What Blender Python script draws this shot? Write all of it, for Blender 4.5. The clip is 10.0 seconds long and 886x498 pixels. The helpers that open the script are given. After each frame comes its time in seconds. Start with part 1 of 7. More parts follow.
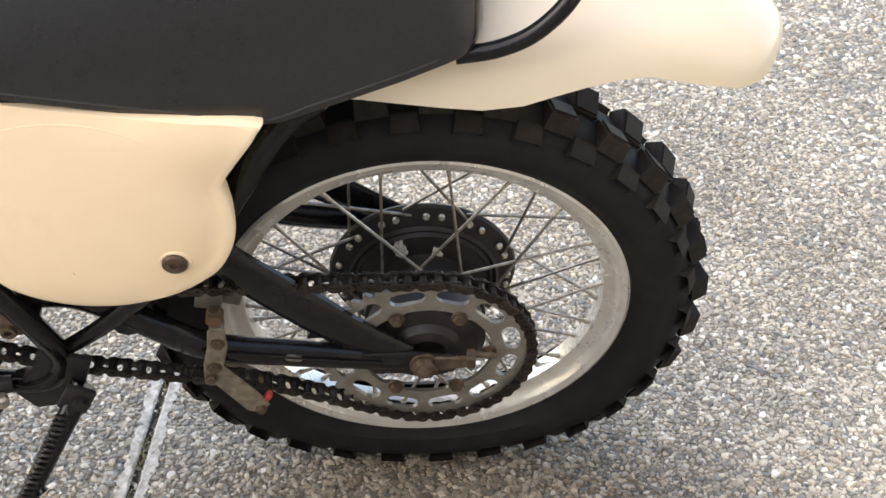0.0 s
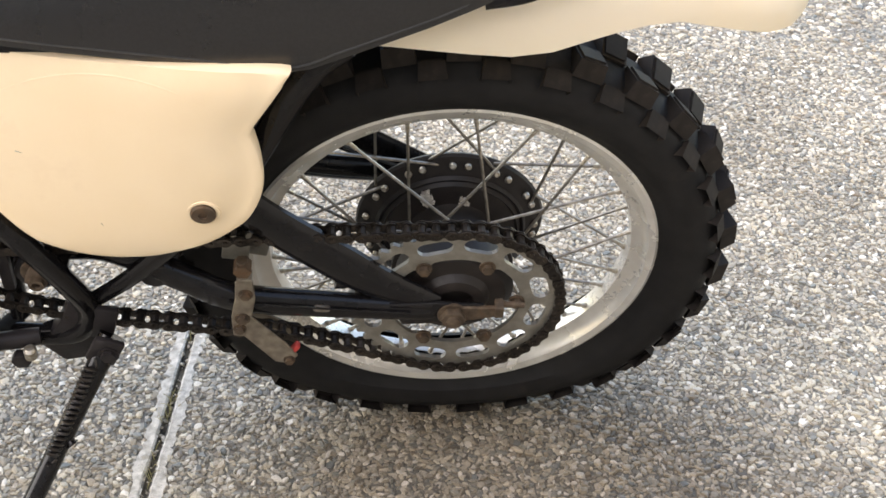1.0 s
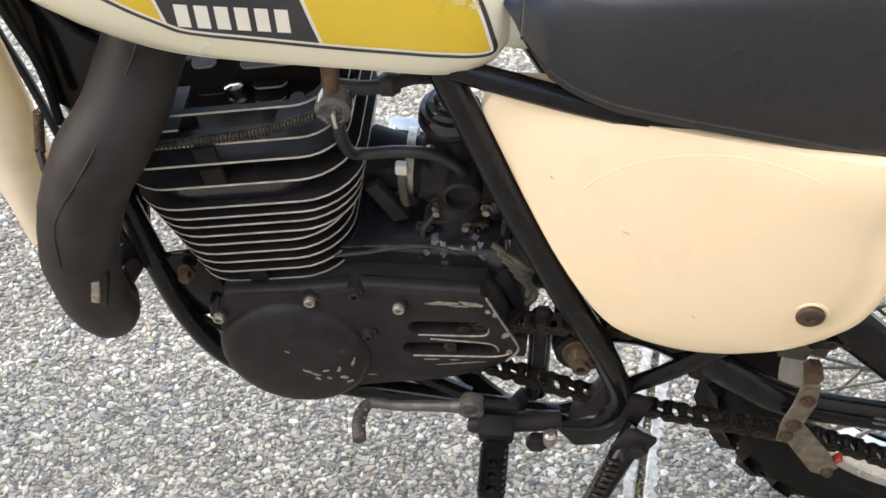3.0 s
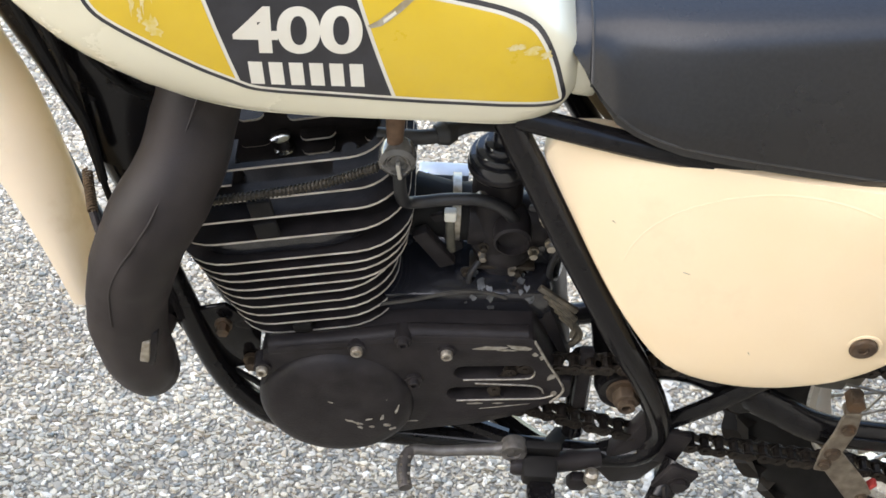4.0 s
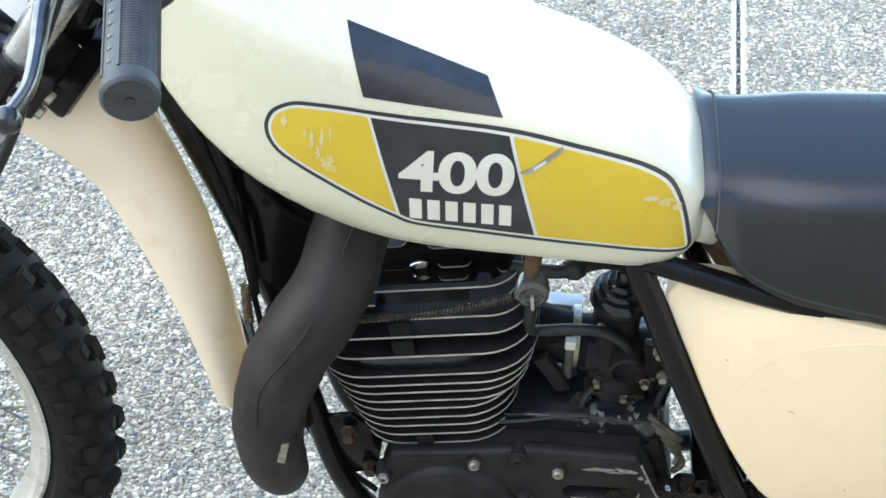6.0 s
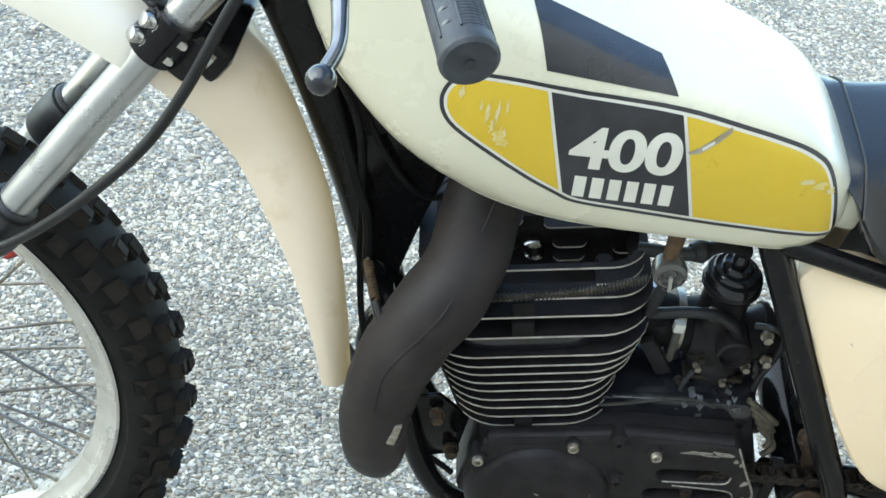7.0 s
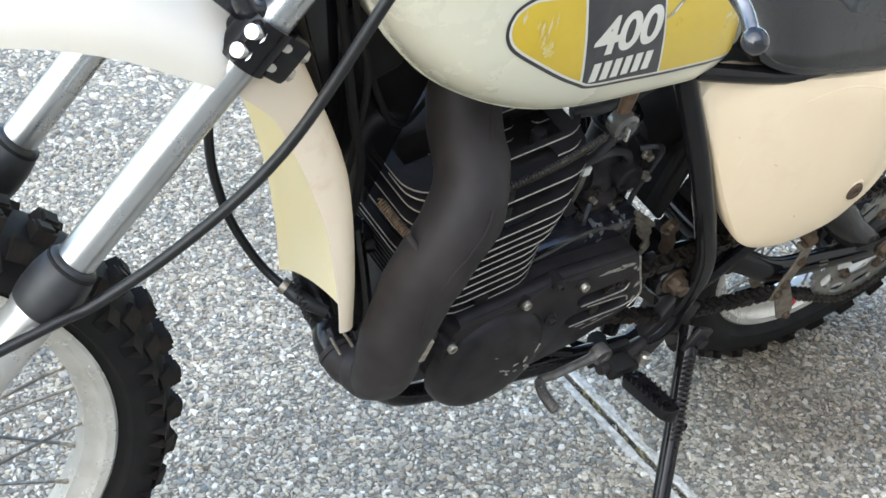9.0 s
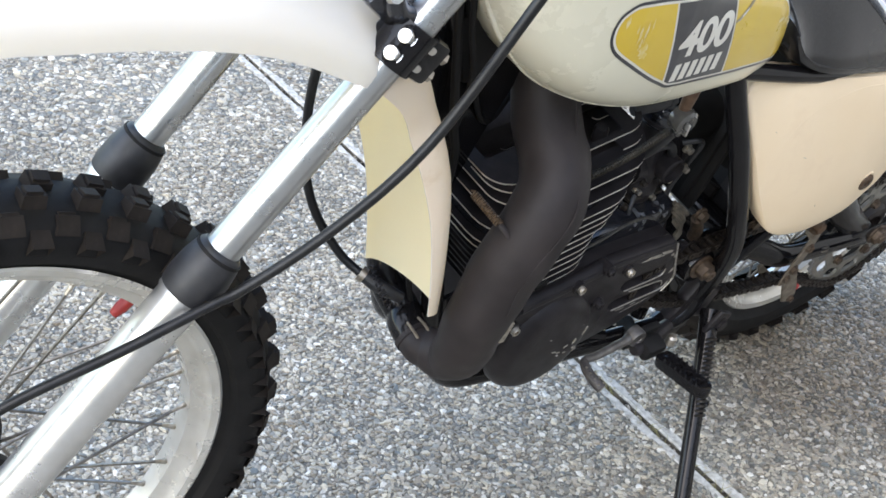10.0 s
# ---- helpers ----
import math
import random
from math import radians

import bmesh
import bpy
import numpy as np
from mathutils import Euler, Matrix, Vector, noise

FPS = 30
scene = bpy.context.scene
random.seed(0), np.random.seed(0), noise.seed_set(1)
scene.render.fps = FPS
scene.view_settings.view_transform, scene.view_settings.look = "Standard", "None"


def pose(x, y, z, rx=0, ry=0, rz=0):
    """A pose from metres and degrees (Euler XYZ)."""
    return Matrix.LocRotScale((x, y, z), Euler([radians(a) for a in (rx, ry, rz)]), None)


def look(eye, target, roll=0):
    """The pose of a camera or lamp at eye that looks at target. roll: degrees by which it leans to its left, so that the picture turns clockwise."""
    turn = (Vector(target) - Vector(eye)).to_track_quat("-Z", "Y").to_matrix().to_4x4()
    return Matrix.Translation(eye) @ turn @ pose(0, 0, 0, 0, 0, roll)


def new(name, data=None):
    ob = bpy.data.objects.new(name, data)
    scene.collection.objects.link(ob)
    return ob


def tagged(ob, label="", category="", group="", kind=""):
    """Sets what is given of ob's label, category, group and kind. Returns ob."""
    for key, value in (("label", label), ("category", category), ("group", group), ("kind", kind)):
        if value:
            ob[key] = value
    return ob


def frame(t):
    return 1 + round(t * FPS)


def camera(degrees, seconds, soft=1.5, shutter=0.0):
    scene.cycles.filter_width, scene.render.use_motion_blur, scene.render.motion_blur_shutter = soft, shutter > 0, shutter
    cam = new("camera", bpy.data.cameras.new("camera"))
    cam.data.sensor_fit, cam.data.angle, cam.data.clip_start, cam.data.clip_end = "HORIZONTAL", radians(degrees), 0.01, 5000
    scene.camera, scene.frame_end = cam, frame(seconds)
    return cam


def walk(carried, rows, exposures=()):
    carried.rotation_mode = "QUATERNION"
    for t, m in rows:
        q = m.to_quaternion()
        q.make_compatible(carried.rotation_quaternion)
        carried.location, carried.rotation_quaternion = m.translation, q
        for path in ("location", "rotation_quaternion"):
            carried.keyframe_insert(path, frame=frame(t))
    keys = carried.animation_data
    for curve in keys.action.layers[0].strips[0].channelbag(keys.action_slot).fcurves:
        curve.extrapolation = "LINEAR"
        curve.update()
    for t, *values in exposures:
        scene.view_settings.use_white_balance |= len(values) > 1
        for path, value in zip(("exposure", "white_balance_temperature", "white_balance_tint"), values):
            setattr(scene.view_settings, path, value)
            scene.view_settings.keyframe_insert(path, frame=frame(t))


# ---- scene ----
from mathutils.bvhtree import BVHTree

# ---------------- camera ----------------
cam = camera(33.29, 10.0, soft=1.6)
PATH = [
    (0, (-0.0908, -1.5160, 1.3207), (0.0069, -0.2789, 0.4782), 2.34),
    (0.5, (-0.0928, -1.5139, 1.3104), (0.0074, -0.2929, 0.4450), 2.09),
    (1, (-0.1060, -1.5148, 1.3079), (-0.0222, -0.3011, 0.4305), 1.65),
    (1.5, (-0.1583, -1.5141, 1.3014), (-0.1512, -0.3031, 0.4163), 1.86),
    (2, (-0.2803, -1.4898, 1.3025), (-0.3760, -0.2944, 0.4015), 0.77),
    (2.5, (-0.3759, -1.4488, 1.2940), (-0.4789, -0.2418, 0.4094), -0.56),
    (3, (-0.5120, -1.3586, 1.2661), (-0.5969, -0.1357, 0.4016), 2.09),
    (3.2, (-0.5619, -1.3356, 1.2703), (-0.6491, -0.1088, 0.4116), 2.11),
    (4.3, (-0.6754, -1.3612, 1.2815), (-0.6164, -0.1162, 0.4471), 3.64),
    (4.5, (-0.6810, -1.3656, 1.2850), (-0.6204, -0.1167, 0.4564), 4.04),
    (5, (-0.6781, -1.3782, 1.2926), (-0.6219, -0.1200, 0.4779), 4.53),
    (5.5, (-0.6849, -1.4085, 1.3314), (-0.6636, -0.1358, 0.5378), 4.07),
    (6, (-0.7354, -1.4426, 1.3494), (-0.7691, -0.1453, 0.5972), 4.95),
    (6.2, (-0.7771, -1.4488, 1.3410), (-0.8489, -0.1491, 0.5958), 5.10),
    (7.3, (-1.1083, -1.4020, 1.2941), (-0.8618, -0.1323, 0.5344), 9.34),
    (7.5, (-1.1816, -1.3787, 1.2947), (-0.8742, -0.1354, 0.5139), 7.82),
    (7.8, (-1.3356, -1.3671, 1.3047), (-0.8831, -0.1742, 0.5159), 10.69),
    (8, (-1.4312, -1.3752, 1.3018), (-0.8472, -0.2319, 0.5260), 11.50),
    (8.5, (-1.5886, -1.3429, 1.3172), (-0.8524, -0.3119, 0.5141), 12.07),
    (9, (-1.6872, -1.2208, 1.3101), (-0.8586, -0.2510, 0.5208), 8.75),
    (9.2, (-1.7236, -1.1884, 1.3167), (-0.8696, -0.2322, 0.5381), 8.79),
    (9.5, (-1.7687, -1.1687, 1.3230), (-0.8884, -0.2355, 0.5457), 9.28),
    (10, (-1.9085, -1.1656, 1.3262), (-0.9892, -0.2684, 0.5517), 10.92),
]
EXPOSURES = [
    (0, 2.24, 8400, 15),
    (1.3, 2.35, 8400, 14),
    (2.5, 2.36, 8150, 13),
    (4.5, 2.53, 7600, 10),
    (6, 2.39, 6850, 2),
    (7.5, 2.25, 6850, -2),
    (8.1, 2.36, 6850, 1),
    (8.6, 2.30, 6880, 4),
    (10, 2.05, 6900, 10),
]
walk(cam, [(t, look(eye, target, roll)) for t, eye, target, roll in PATH], EXPOSURES)

# ---------------- light ----------------
world = bpy.data.worlds.new("sky")
scene.world = world
world.use_nodes = True
wn = world.node_tree.nodes
sky = wn.new("ShaderNodeTexSky")
sky.sky_type = "NISHITA"
sky.sun_disc = False
sky.sun_elevation = radians(39)
sky.sun_rotation = radians(-107)
sky.air_density = 1.0
sky.dust_density = 0.6
sky.ozone_density = 2.0
bg = wn["Background"]
bg.inputs["Strength"].default_value = 0.15
world.node_tree.links.new(sky.outputs[0], bg.inputs["Color"])
sun = new("sun", bpy.data.lights.new("sun", "SUN"))
sun.data.energy = 0.80
sun.data.angle = radians(105)
sun.data.color = (1.0, 0.95, 0.88)
sun.matrix_world = look((-2.0, -0.6, 1.7), (0, 0, 0))


# ---------------- materials ----------------
def mat(name, c1, c2, scale=30.0, rough=0.5, rough2=None, metal=0.0, bump=0.0, bump_scale=200.0, coat=0.0,
        stain=None, stain_scale=6.0, stain_amount=0.5, rand=0.0, island=False, spec=0.5, sheen=0.0):
    """Two noise scales: grain between c1 and c2, and blotches of stain; relief from a fine noise."""
    m = bpy.data.materials.new(name)
    m.use_nodes = True
    nt = m.node_tree
    N, K = nt.nodes, nt.links
    b = N["Principled BSDF"]
    tc = N.new("ShaderNodeTexCoord")
    n1 = N.new("ShaderNodeTexNoise")
    n1.inputs["Scale"].default_value = scale
    n1.inputs["Detail"].default_value = 5
    K.new(tc.outputs["Object"], n1.inputs["Vector"])
    r1 = N.new("ShaderNodeValToRGB")
    r1.color_ramp.elements[0].position, r1.color_ramp.elements[1].position = 0.35, 0.65
    r1.color_ramp.elements[0].color, r1.color_ramp.elements[1].color = (*c1, 1), (*c2, 1)
    K.new(n1.outputs["Fac"], r1.inputs["Fac"])
    col = r1.outputs["Color"]
    n2 = N.new("ShaderNodeTexNoise")
    n2.inputs["Scale"].default_value = stain_scale
    n2.inputs["Detail"].default_value = 8
    n2.inputs["Roughness"].default_value = 0.65
    K.new(tc.outputs["Object"], n2.inputs["Vector"])
    if stain:
        r2 = N.new("ShaderNodeValToRGB")
        r2.color_ramp.elements[0].position = 1 - stain_amount - 0.08
        r2.color_ramp.elements[1].position = 1 - stain_amount + 0.12
        K.new(n2.outputs["Fac"], r2.inputs["Fac"])
        mx = N.new("ShaderNodeMix")
        mx.data_type = "RGBA"
        K.new(r2.outputs["Color"], mx.inputs[0])
        K.new(col, mx.inputs[6])
        mx.inputs[7].default_value = (*stain, 1)
        col = mx.outputs[2]
    if rand:
        src = N.new("ShaderNodeNewGeometry").outputs["Random Per Island"] if island else N.new("ShaderNodeObjectInfo").outputs["Random"]
        mr = N.new("ShaderNodeMapRange")
        mr.inputs[3].default_value, mr.inputs[4].default_value = 1 - rand, 1 + rand
        K.new(src, mr.inputs[0])
        hs = N.new("ShaderNodeHueSaturation")
        K.new(mr.outputs[0], hs.inputs["Value"])
        K.new(col, hs.inputs["Color"])
        col = hs.outputs["Color"]
    K.new(col, b.inputs["Base Color"])
    b.inputs["Metallic"].default_value = metal
    b.inputs["Specular IOR Level"].default_value = spec
    if rough2 is None:
        b.inputs["Roughness"].default_value = rough
    else:
        mr2 = N.new("ShaderNodeMapRange")
        mr2.inputs[1].default_value, mr2.inputs[2].default_value = 0.3, 0.7
        mr2.inputs[3].default_value, mr2.inputs[4].default_value = rough, rough2
        K.new(n2.outputs["Fac"], mr2.inputs[0])
        K.new(mr2.outputs[0], b.inputs["Roughness"])
    b.inputs["Coat Weight"].default_value = coat
    b.inputs["Coat Roughness"].default_value = 0.06
    if bump:
        n3 = N.new("ShaderNodeTexNoise")
        n3.inputs["Scale"].default_value = bump_scale
        n3.inputs["Detail"].default_value = 4
        K.new(tc.outputs["Object"], n3.inputs["Vector"])
        bp = N.new("ShaderNodeBump")
        bp.inputs["Strength"].default_value = bump
        bp.inputs["Distance"].default_value = 0.002
        K.new(n3.outputs["Fac"], bp.inputs["Height"])
        K.new(bp.outputs["Normal"], b.inputs["Normal"])
    return m


CREAM = mat("aged_cream_plastic", (0.75, 0.585, 0.385), (0.78, 0.62, 0.425), 9, 0.42, 0.55, bump=0.05, bump_scale=350,
            stain=(0.67, 0.50, 0.32), stain_scale=4.5, stain_amount=0.30, coat=0.1)
def let_through(m, color, share):
    """Lets light shine through a thin plastic skin."""
    N, K = m.node_tree.nodes, m.node_tree.links
    tr = N.new("ShaderNodeBsdfTranslucent")
    tr.inputs["Color"].default_value = (*color, 1)
    mx = N.new("ShaderNodeMixShader")
    mx.inputs[0].default_value = share
    K.new(N["Principled BSDF"].outputs[0], mx.inputs[1])
    K.new(tr.outputs[0], mx.inputs[2])
    K.new(mx.outputs[0], N["Material Output"].inputs["Surface"])


REAR_WHITE = mat("rear_fender_plastic", (0.84, 0.75, 0.61), (0.87, 0.79, 0.67), 8, 0.26, 0.36, bump=0.03, bump_scale=300,
                 stain=(0.70, 0.56, 0.38), stain_scale=5, stain_amount=0.28, coat=0.4)
let_through(REAR_WHITE, (0.97, 0.84, 0.56), 0.32)
FENDER_WHITE = mat("fender_plastic", (0.90, 0.865, 0.83), (0.92, 0.89, 0.86), 8, 0.16, 0.24, bump=0.03, bump_scale=300,
                   stain=(0.80, 0.73, 0.65), stain_scale=5, stain_amount=0.28, coat=1.0)
let_through(FENDER_WHITE, (1.0, 0.95, 0.90), 0.42)
FLAP = mat("flap_plastic", (0.90, 0.765, 0.64), (0.92, 0.80, 0.68), 8, 0.30, 0.42, bump=0.04, bump_scale=300,
           stain=(0.66, 0.50, 0.34), stain_scale=11, stain_amount=0.37, coat=0.3)
let_through(FLAP, (1.0, 0.87, 0.70), 0.28)
FENDER_INSIDE = mat("fender_inside", (0.96, 0.87, 0.61), (0.97, 0.90, 0.67), 8, 0.26, 0.36, bump=0.03, bump_scale=300,
                   stain=(0.70, 0.55, 0.37), stain_scale=5, stain_amount=0.28, coat=0.0)
let_through(FENDER_INSIDE, (1.0, 0.91, 0.60), 0.40)
TANK_WHITE = mat("tank_paint", (0.672, 0.625, 0.474), (0.681, 0.636, 0.487), 3, 0.22, 0.32, stain_scale=5, coat=0.8)
TANK_WHITE.node_tree.nodes["Principled BSDF"].inputs["Coat Roughness"].default_value = 0.20
YELLOW = mat("yellow_decal", (0.63, 0.415, 0.020), (0.67, 0.455, 0.032), 12, 0.25, 0.35, stain=(0.66, 0.52, 0.22), stain_scale=16, stain_amount=0.27, coat=0.6)
DECAL_BLACK = mat("black_decal", (0.012, 0.012, 0.016), (0.022, 0.022, 0.028), 40, 0.25, 0.4, coat=0.5)
DECAL_WHITE = mat("white_decal", (0.68, 0.64, 0.55), (0.73, 0.70, 0.61), 30, 0.3, 0.4, coat=0.4)
SCUFF = mat("scuffed_patch", (0.22, 0.16, 0.07), (0.45, 0.42, 0.34), 60, 0.6)
VINYL = mat("black_vinyl", (0.0065, 0.006, 0.0065), (0.0095, 0.009, 0.0095), 300, 0.25, 0.34, bump=0.10, bump_scale=700, spec=0.12, coat=1.0)
VINYL.node_tree.nodes["Principled BSDF"].inputs["Coat Roughness"].default_value = 0.27
PIPING = mat("vinyl_piping", (0.013, 0.013, 0.013), (0.02, 0.02, 0.02), 200, 0.5)
FRAME_BLACK = mat("frame_black_paint", (0.0062, 0.0057, 0.0062), (0.0095, 0.0088, 0.0092), 60, 0.08, 0.16, spec=0.24,
                  stain=(0.03, 0.025, 0.021), stain_scale=18, stain_amount=0.28)
PIPE_BLACK = mat("heatproof_black", (0.021, 0.0172, 0.0165), (0.031, 0.0255, 0.0243), 25, 0.46, 0.60, bump=0.10, bump_scale=700, spec=0.20,
                 stain=(0.032, 0.027, 0.025), stain_scale=10, stain_amount=0.3)
ENGINE_BLACK = mat("engine_black_paint", (0.0165, 0.0142, 0.0145), (0.025, 0.0218, 0.022), 50, 0.28, 0.46, bump=0.16, bump_scale=420, spec=0.13,
                   stain=(0.060, 0.050, 0.041), stain_scale=30, stain_amount=0.24)
FIN_EDGE = mat("bare_fin_edge", (0.40, 0.355, 0.31), (0.60, 0.555, 0.50), 60, 0.4, 0.55, metal=0.3)
CASE_GLOSS = mat("oily_case_paint", (0.009, 0.0095, 0.012), (0.015, 0.015, 0.018), 60, 0.12, 0.28, coat=0.5, bump=0.25, bump_scale=120, stain=(0.13, 0.125, 0.115), stain_scale=42, stain_amount=0.24)
ALU = mat("worn_aluminium", (0.50, 0.47, 0.42), (0.62, 0.60, 0.55), 40, 0.28, 0.45, metal=0.85, stain=(0.42, 0.37, 0.29), stain_scale=25, stain_amount=0.35)
RIM_ALU = mat("rim_aluminium", (0.62, 0.59, 0.53), (0.72, 0.69, 0.63), 30, 0.20, 0.34, metal=0.5, stain=(0.44, 0.40, 0.33), stain_scale=10, stain_amount=0.2)
HUB_BLACK = mat("hub_black_paint", (0.014, 0.0108, 0.0096), (0.021, 0.0165, 0.0148), 50, 0.35, 0.55, spec=0.3, bump=0.1, bump_scale=400, stain=(0.03, 0.025, 0.02), stain_scale=24, stain_amount=0.3)
SPROCKET_ALU = mat("sprocket_aluminium", (0.25, 0.235, 0.205), (0.35, 0.33, 0.29), 60, 0.35, 0.5, metal=0.8, stain=(0.22, 0.18, 0.14), stain_scale=20, stain_amount=0.3)
STEEL = mat("dull_spoke_steel", (0.20, 0.18, 0.155), (0.33, 0.30, 0.26), 120, 0.35, 0.5, metal=0.9, rand=0.2)
CHROME = mat("fork_chrome", (0.50, 0.50, 0.49), (0.60, 0.60, 0.59), 50, 0.10, 0.2, metal=1.0)
STANCHION = mat("dull_fork_chrome", (0.50, 0.505, 0.505), (0.56, 0.565, 0.565), 50, 0.24, 0.34, metal=0.95, stain=(0.55, 0.53, 0.50), stain_scale=20, stain_amount=0.3)
SLIDER = mat("fork_slider_aluminium", (0.62, 0.61, 0.59), (0.72, 0.71, 0.69), 40, 0.24, 0.34, metal=0.85, stain=(0.52, 0.50, 0.46), stain_scale=14, stain_amount=0.3)
RUST = mat("rusty_plated_steel", (0.06, 0.041, 0.028), (0.125, 0.09, 0.062), 90, 0.5, 0.75, metal=0.55, bump=0.25, bump_scale=500, stain=(0.13, 0.07, 0.035), stain_scale=30, stain_amount=0.4)
BRASS = mat("tarnished_brass", (0.085, 0.048, 0.03), (0.14, 0.085, 0.052), 90, 0.45, 0.65, metal=0.5)
GUIDE = mat("dirty_plated_bracket", (0.13, 0.105, 0.078), (0.23, 0.195, 0.15), 70, 0.45, 0.7, metal=0.5, bump=0.2, bump_scale=500, stain=(0.09, 0.055, 0.032), stain_scale=26, stain_amount=0.36)
BOLT = mat("plated_bolt", (0.32, 0.28, 0.22), (0.52, 0.48, 0.42), 150, 0.3, 0.5, metal=0.85, stain=(0.2, 0.12, 0.06), stain_scale=60, stain_amount=0.35)
CHAIN_STEEL = mat("oily_chain_steel", (0.022, 0.018, 0.015), (0.055, 0.044, 0.036), 160, 0.3, 0.5, metal=0.7, rand=0.35)
RUBBER = mat("black_rubber", (0.0078, 0.0072, 0.0069), (0.0115, 0.0106, 0.0101), 40, 0.6, 0.8, bump=0.08, bump_scale=400, spec=0.2, stain=(0.032, 0.027, 0.023), stain_scale=9, stain_amount=0.32)
KNOB_RUBBER = mat("knob_rubber", (0.0170, 0.0138, 0.0118), (0.0250, 0.0205, 0.0175), 60, 0.60, 0.76, spec=0.12, bump=0.05, bump_scale=300, stain=(0.048, 0.040, 0.032), stain_scale=22, stain_amount=0.32, rand=0.15)
HOSE = mat("rubber_hose", (0.014, 0.014, 0.015), (0.022, 0.021, 0.022), 80, 0.4, 0.55)
CABLE = mat("cable_sheath", (0.008, 0.008, 0.0085), (0.014, 0.0135, 0.0135), 90, 0.3, 0.45, spec=0.35)
RED = mat("red_plastic", (0.26, 0.02, 0.018), (0.36, 0.035, 0.028), 60, 0.5)
SMOKE = mat("clear_bowl", (0.030, 0.028, 0.025), (0.062, 0.058, 0.052), 60, 0.12, 0.25, coat=0.7)
NYLON = mat("white_nylon", (0.66, 0.64, 0.56), (0.74, 0.72, 0.64), 60, 0.4)
BLUE_BOX = mat("painted_far_cover", (0.40, 0.45, 0.50), (0.52, 0.57, 0.62), 40, 0.35, metal=0.3)


# ---------------- mesh helpers ----------------
def part(name, bm, material, parent, label="", smooth=True):
    """Links a bmesh as one mesh object under a thing or a part; material may be a list of slots."""
    me = bpy.data.meshes.new(name)
    bm.normal_update()
    bm.to_mesh(me)
    bm.free()
    for m in material if isinstance(material, (list, tuple)) else (material,):
        me.materials.append(m)
    if smooth:
        me.polygons.foreach_set("use_smooth", [True] * len(me.polygons))
        me.set_sharp_from_angle(angle=radians(38))
    ob = new(name, me)
    if parent is not None:
        ob.parent = parent
    if label:
        tagged(ob, label)
    return ob


def shared(name, me, parent, m):
    """One more object on a mesh that already stands, as a child of parent."""
    ob = new(name, me)
    ob.parent = parent
    ob.matrix_basis = m
    return ob


def lerp_table(table, x):
    return float(np.interp(x, [a for a, _ in table], [b for _, b in table]))


def spline(pts, k=6, closed=False):
    """Catmull-Rom points through pts."""
    p = [Vector(q) for q in pts]
    n = len(p)
    out = []
    for i in range(n if closed else n - 1):
        a, b = p[i], p[(i + 1) % n]
        pa = p[(i - 1) % n] if closed or i > 0 else a * 2 - b
        pb = p[(i + 2) % n] if closed or i + 2 < n else b * 2 - a
        for j in range(k):
            t = j / k
            out.append(0.5 * ((2 * a) + (b - pa) * t + (2 * pa - 5 * a + 4 * b - pb) * t * t + (3 * a - pa - 3 * b + pb) * t ** 3))
    if not closed:
        out.append(p[-1])
    return out


def tube(bm, pts, radius, n=12, k=6, flat=1.0, cap=True, straight=False):
    """Sweeps a circle along pts; radius is a number or one for each of pts; flat squashes it sideways."""
    radii = radius if isinstance(radius, (list, tuple)) else [radius] * len(pts)
    path = [Vector(q) for q in pts] if straight else spline(pts, k)
    idx = np.linspace(0, len(pts) - 1, len(path))
    rr = np.interp(idx, range(len(pts)), radii)
    t0 = (path[1] - path[0]).normalized()
    up = Vector((0, 1, 0)) if abs(t0.y) < 0.9 else Vector((0, 0, 1))
    u = (up - t0 * up.dot(t0)).normalized()
    rings = []
    for i, p in enumerate(path):
        t = (path[min(i + 1, len(path) - 1)] - path[max(i - 1, 0)]).normalized()
        u = (u - t * u.dot(t)).normalized()
        v = t.cross(u)
        rings.append([bm.verts.new(p + (u * math.cos(a) * flat + v * math.sin(a)) * float(rr[i])) for a in (2 * math.pi * j / n for j in range(n))])
    for a, b in zip(rings, rings[1:]):
        for j in range(n):
            bm.faces.new((a[j], a[(j + 1) % n], b[(j + 1) % n], b[j]))
    if cap:
        bm.faces.new(rings[0][::-1])
        bm.faces.new(rings[-1])
    return bm


def lathe(bm, profile, center, n=48, axis="y", closed=False, cap=True):
    """Turns a profile of (radius, along) round an axis through center."""
    c = Vector(center)
    rings = []
    for r, y in profile:
        ring = []
        for j in range(n):
            a = 2 * math.pi * j / n
            q = {"y": (r * math.cos(a), y, r * math.sin(a)), "z": (r * math.cos(a), r * math.sin(a), y), "x": (y, r * math.cos(a), r * math.sin(a))}[axis]
            ring.append(bm.verts.new(c + Vector(q)))
        rings.append(ring)
    pairs = list(zip(rings, rings[1:])) + ([(rings[-1], rings[0])] if closed else [])
    for a, b in pairs:
        for j in range(n):
            bm.faces.new((a[j], a[(j + 1) % n], b[(j + 1) % n], b[j]))
    if not closed and cap:
        for ring in (rings[0], rings[-1]):
            bm.faces.new(ring)
    bmesh.ops.recalc_face_normals(bm, faces=bm.faces)
    return bm


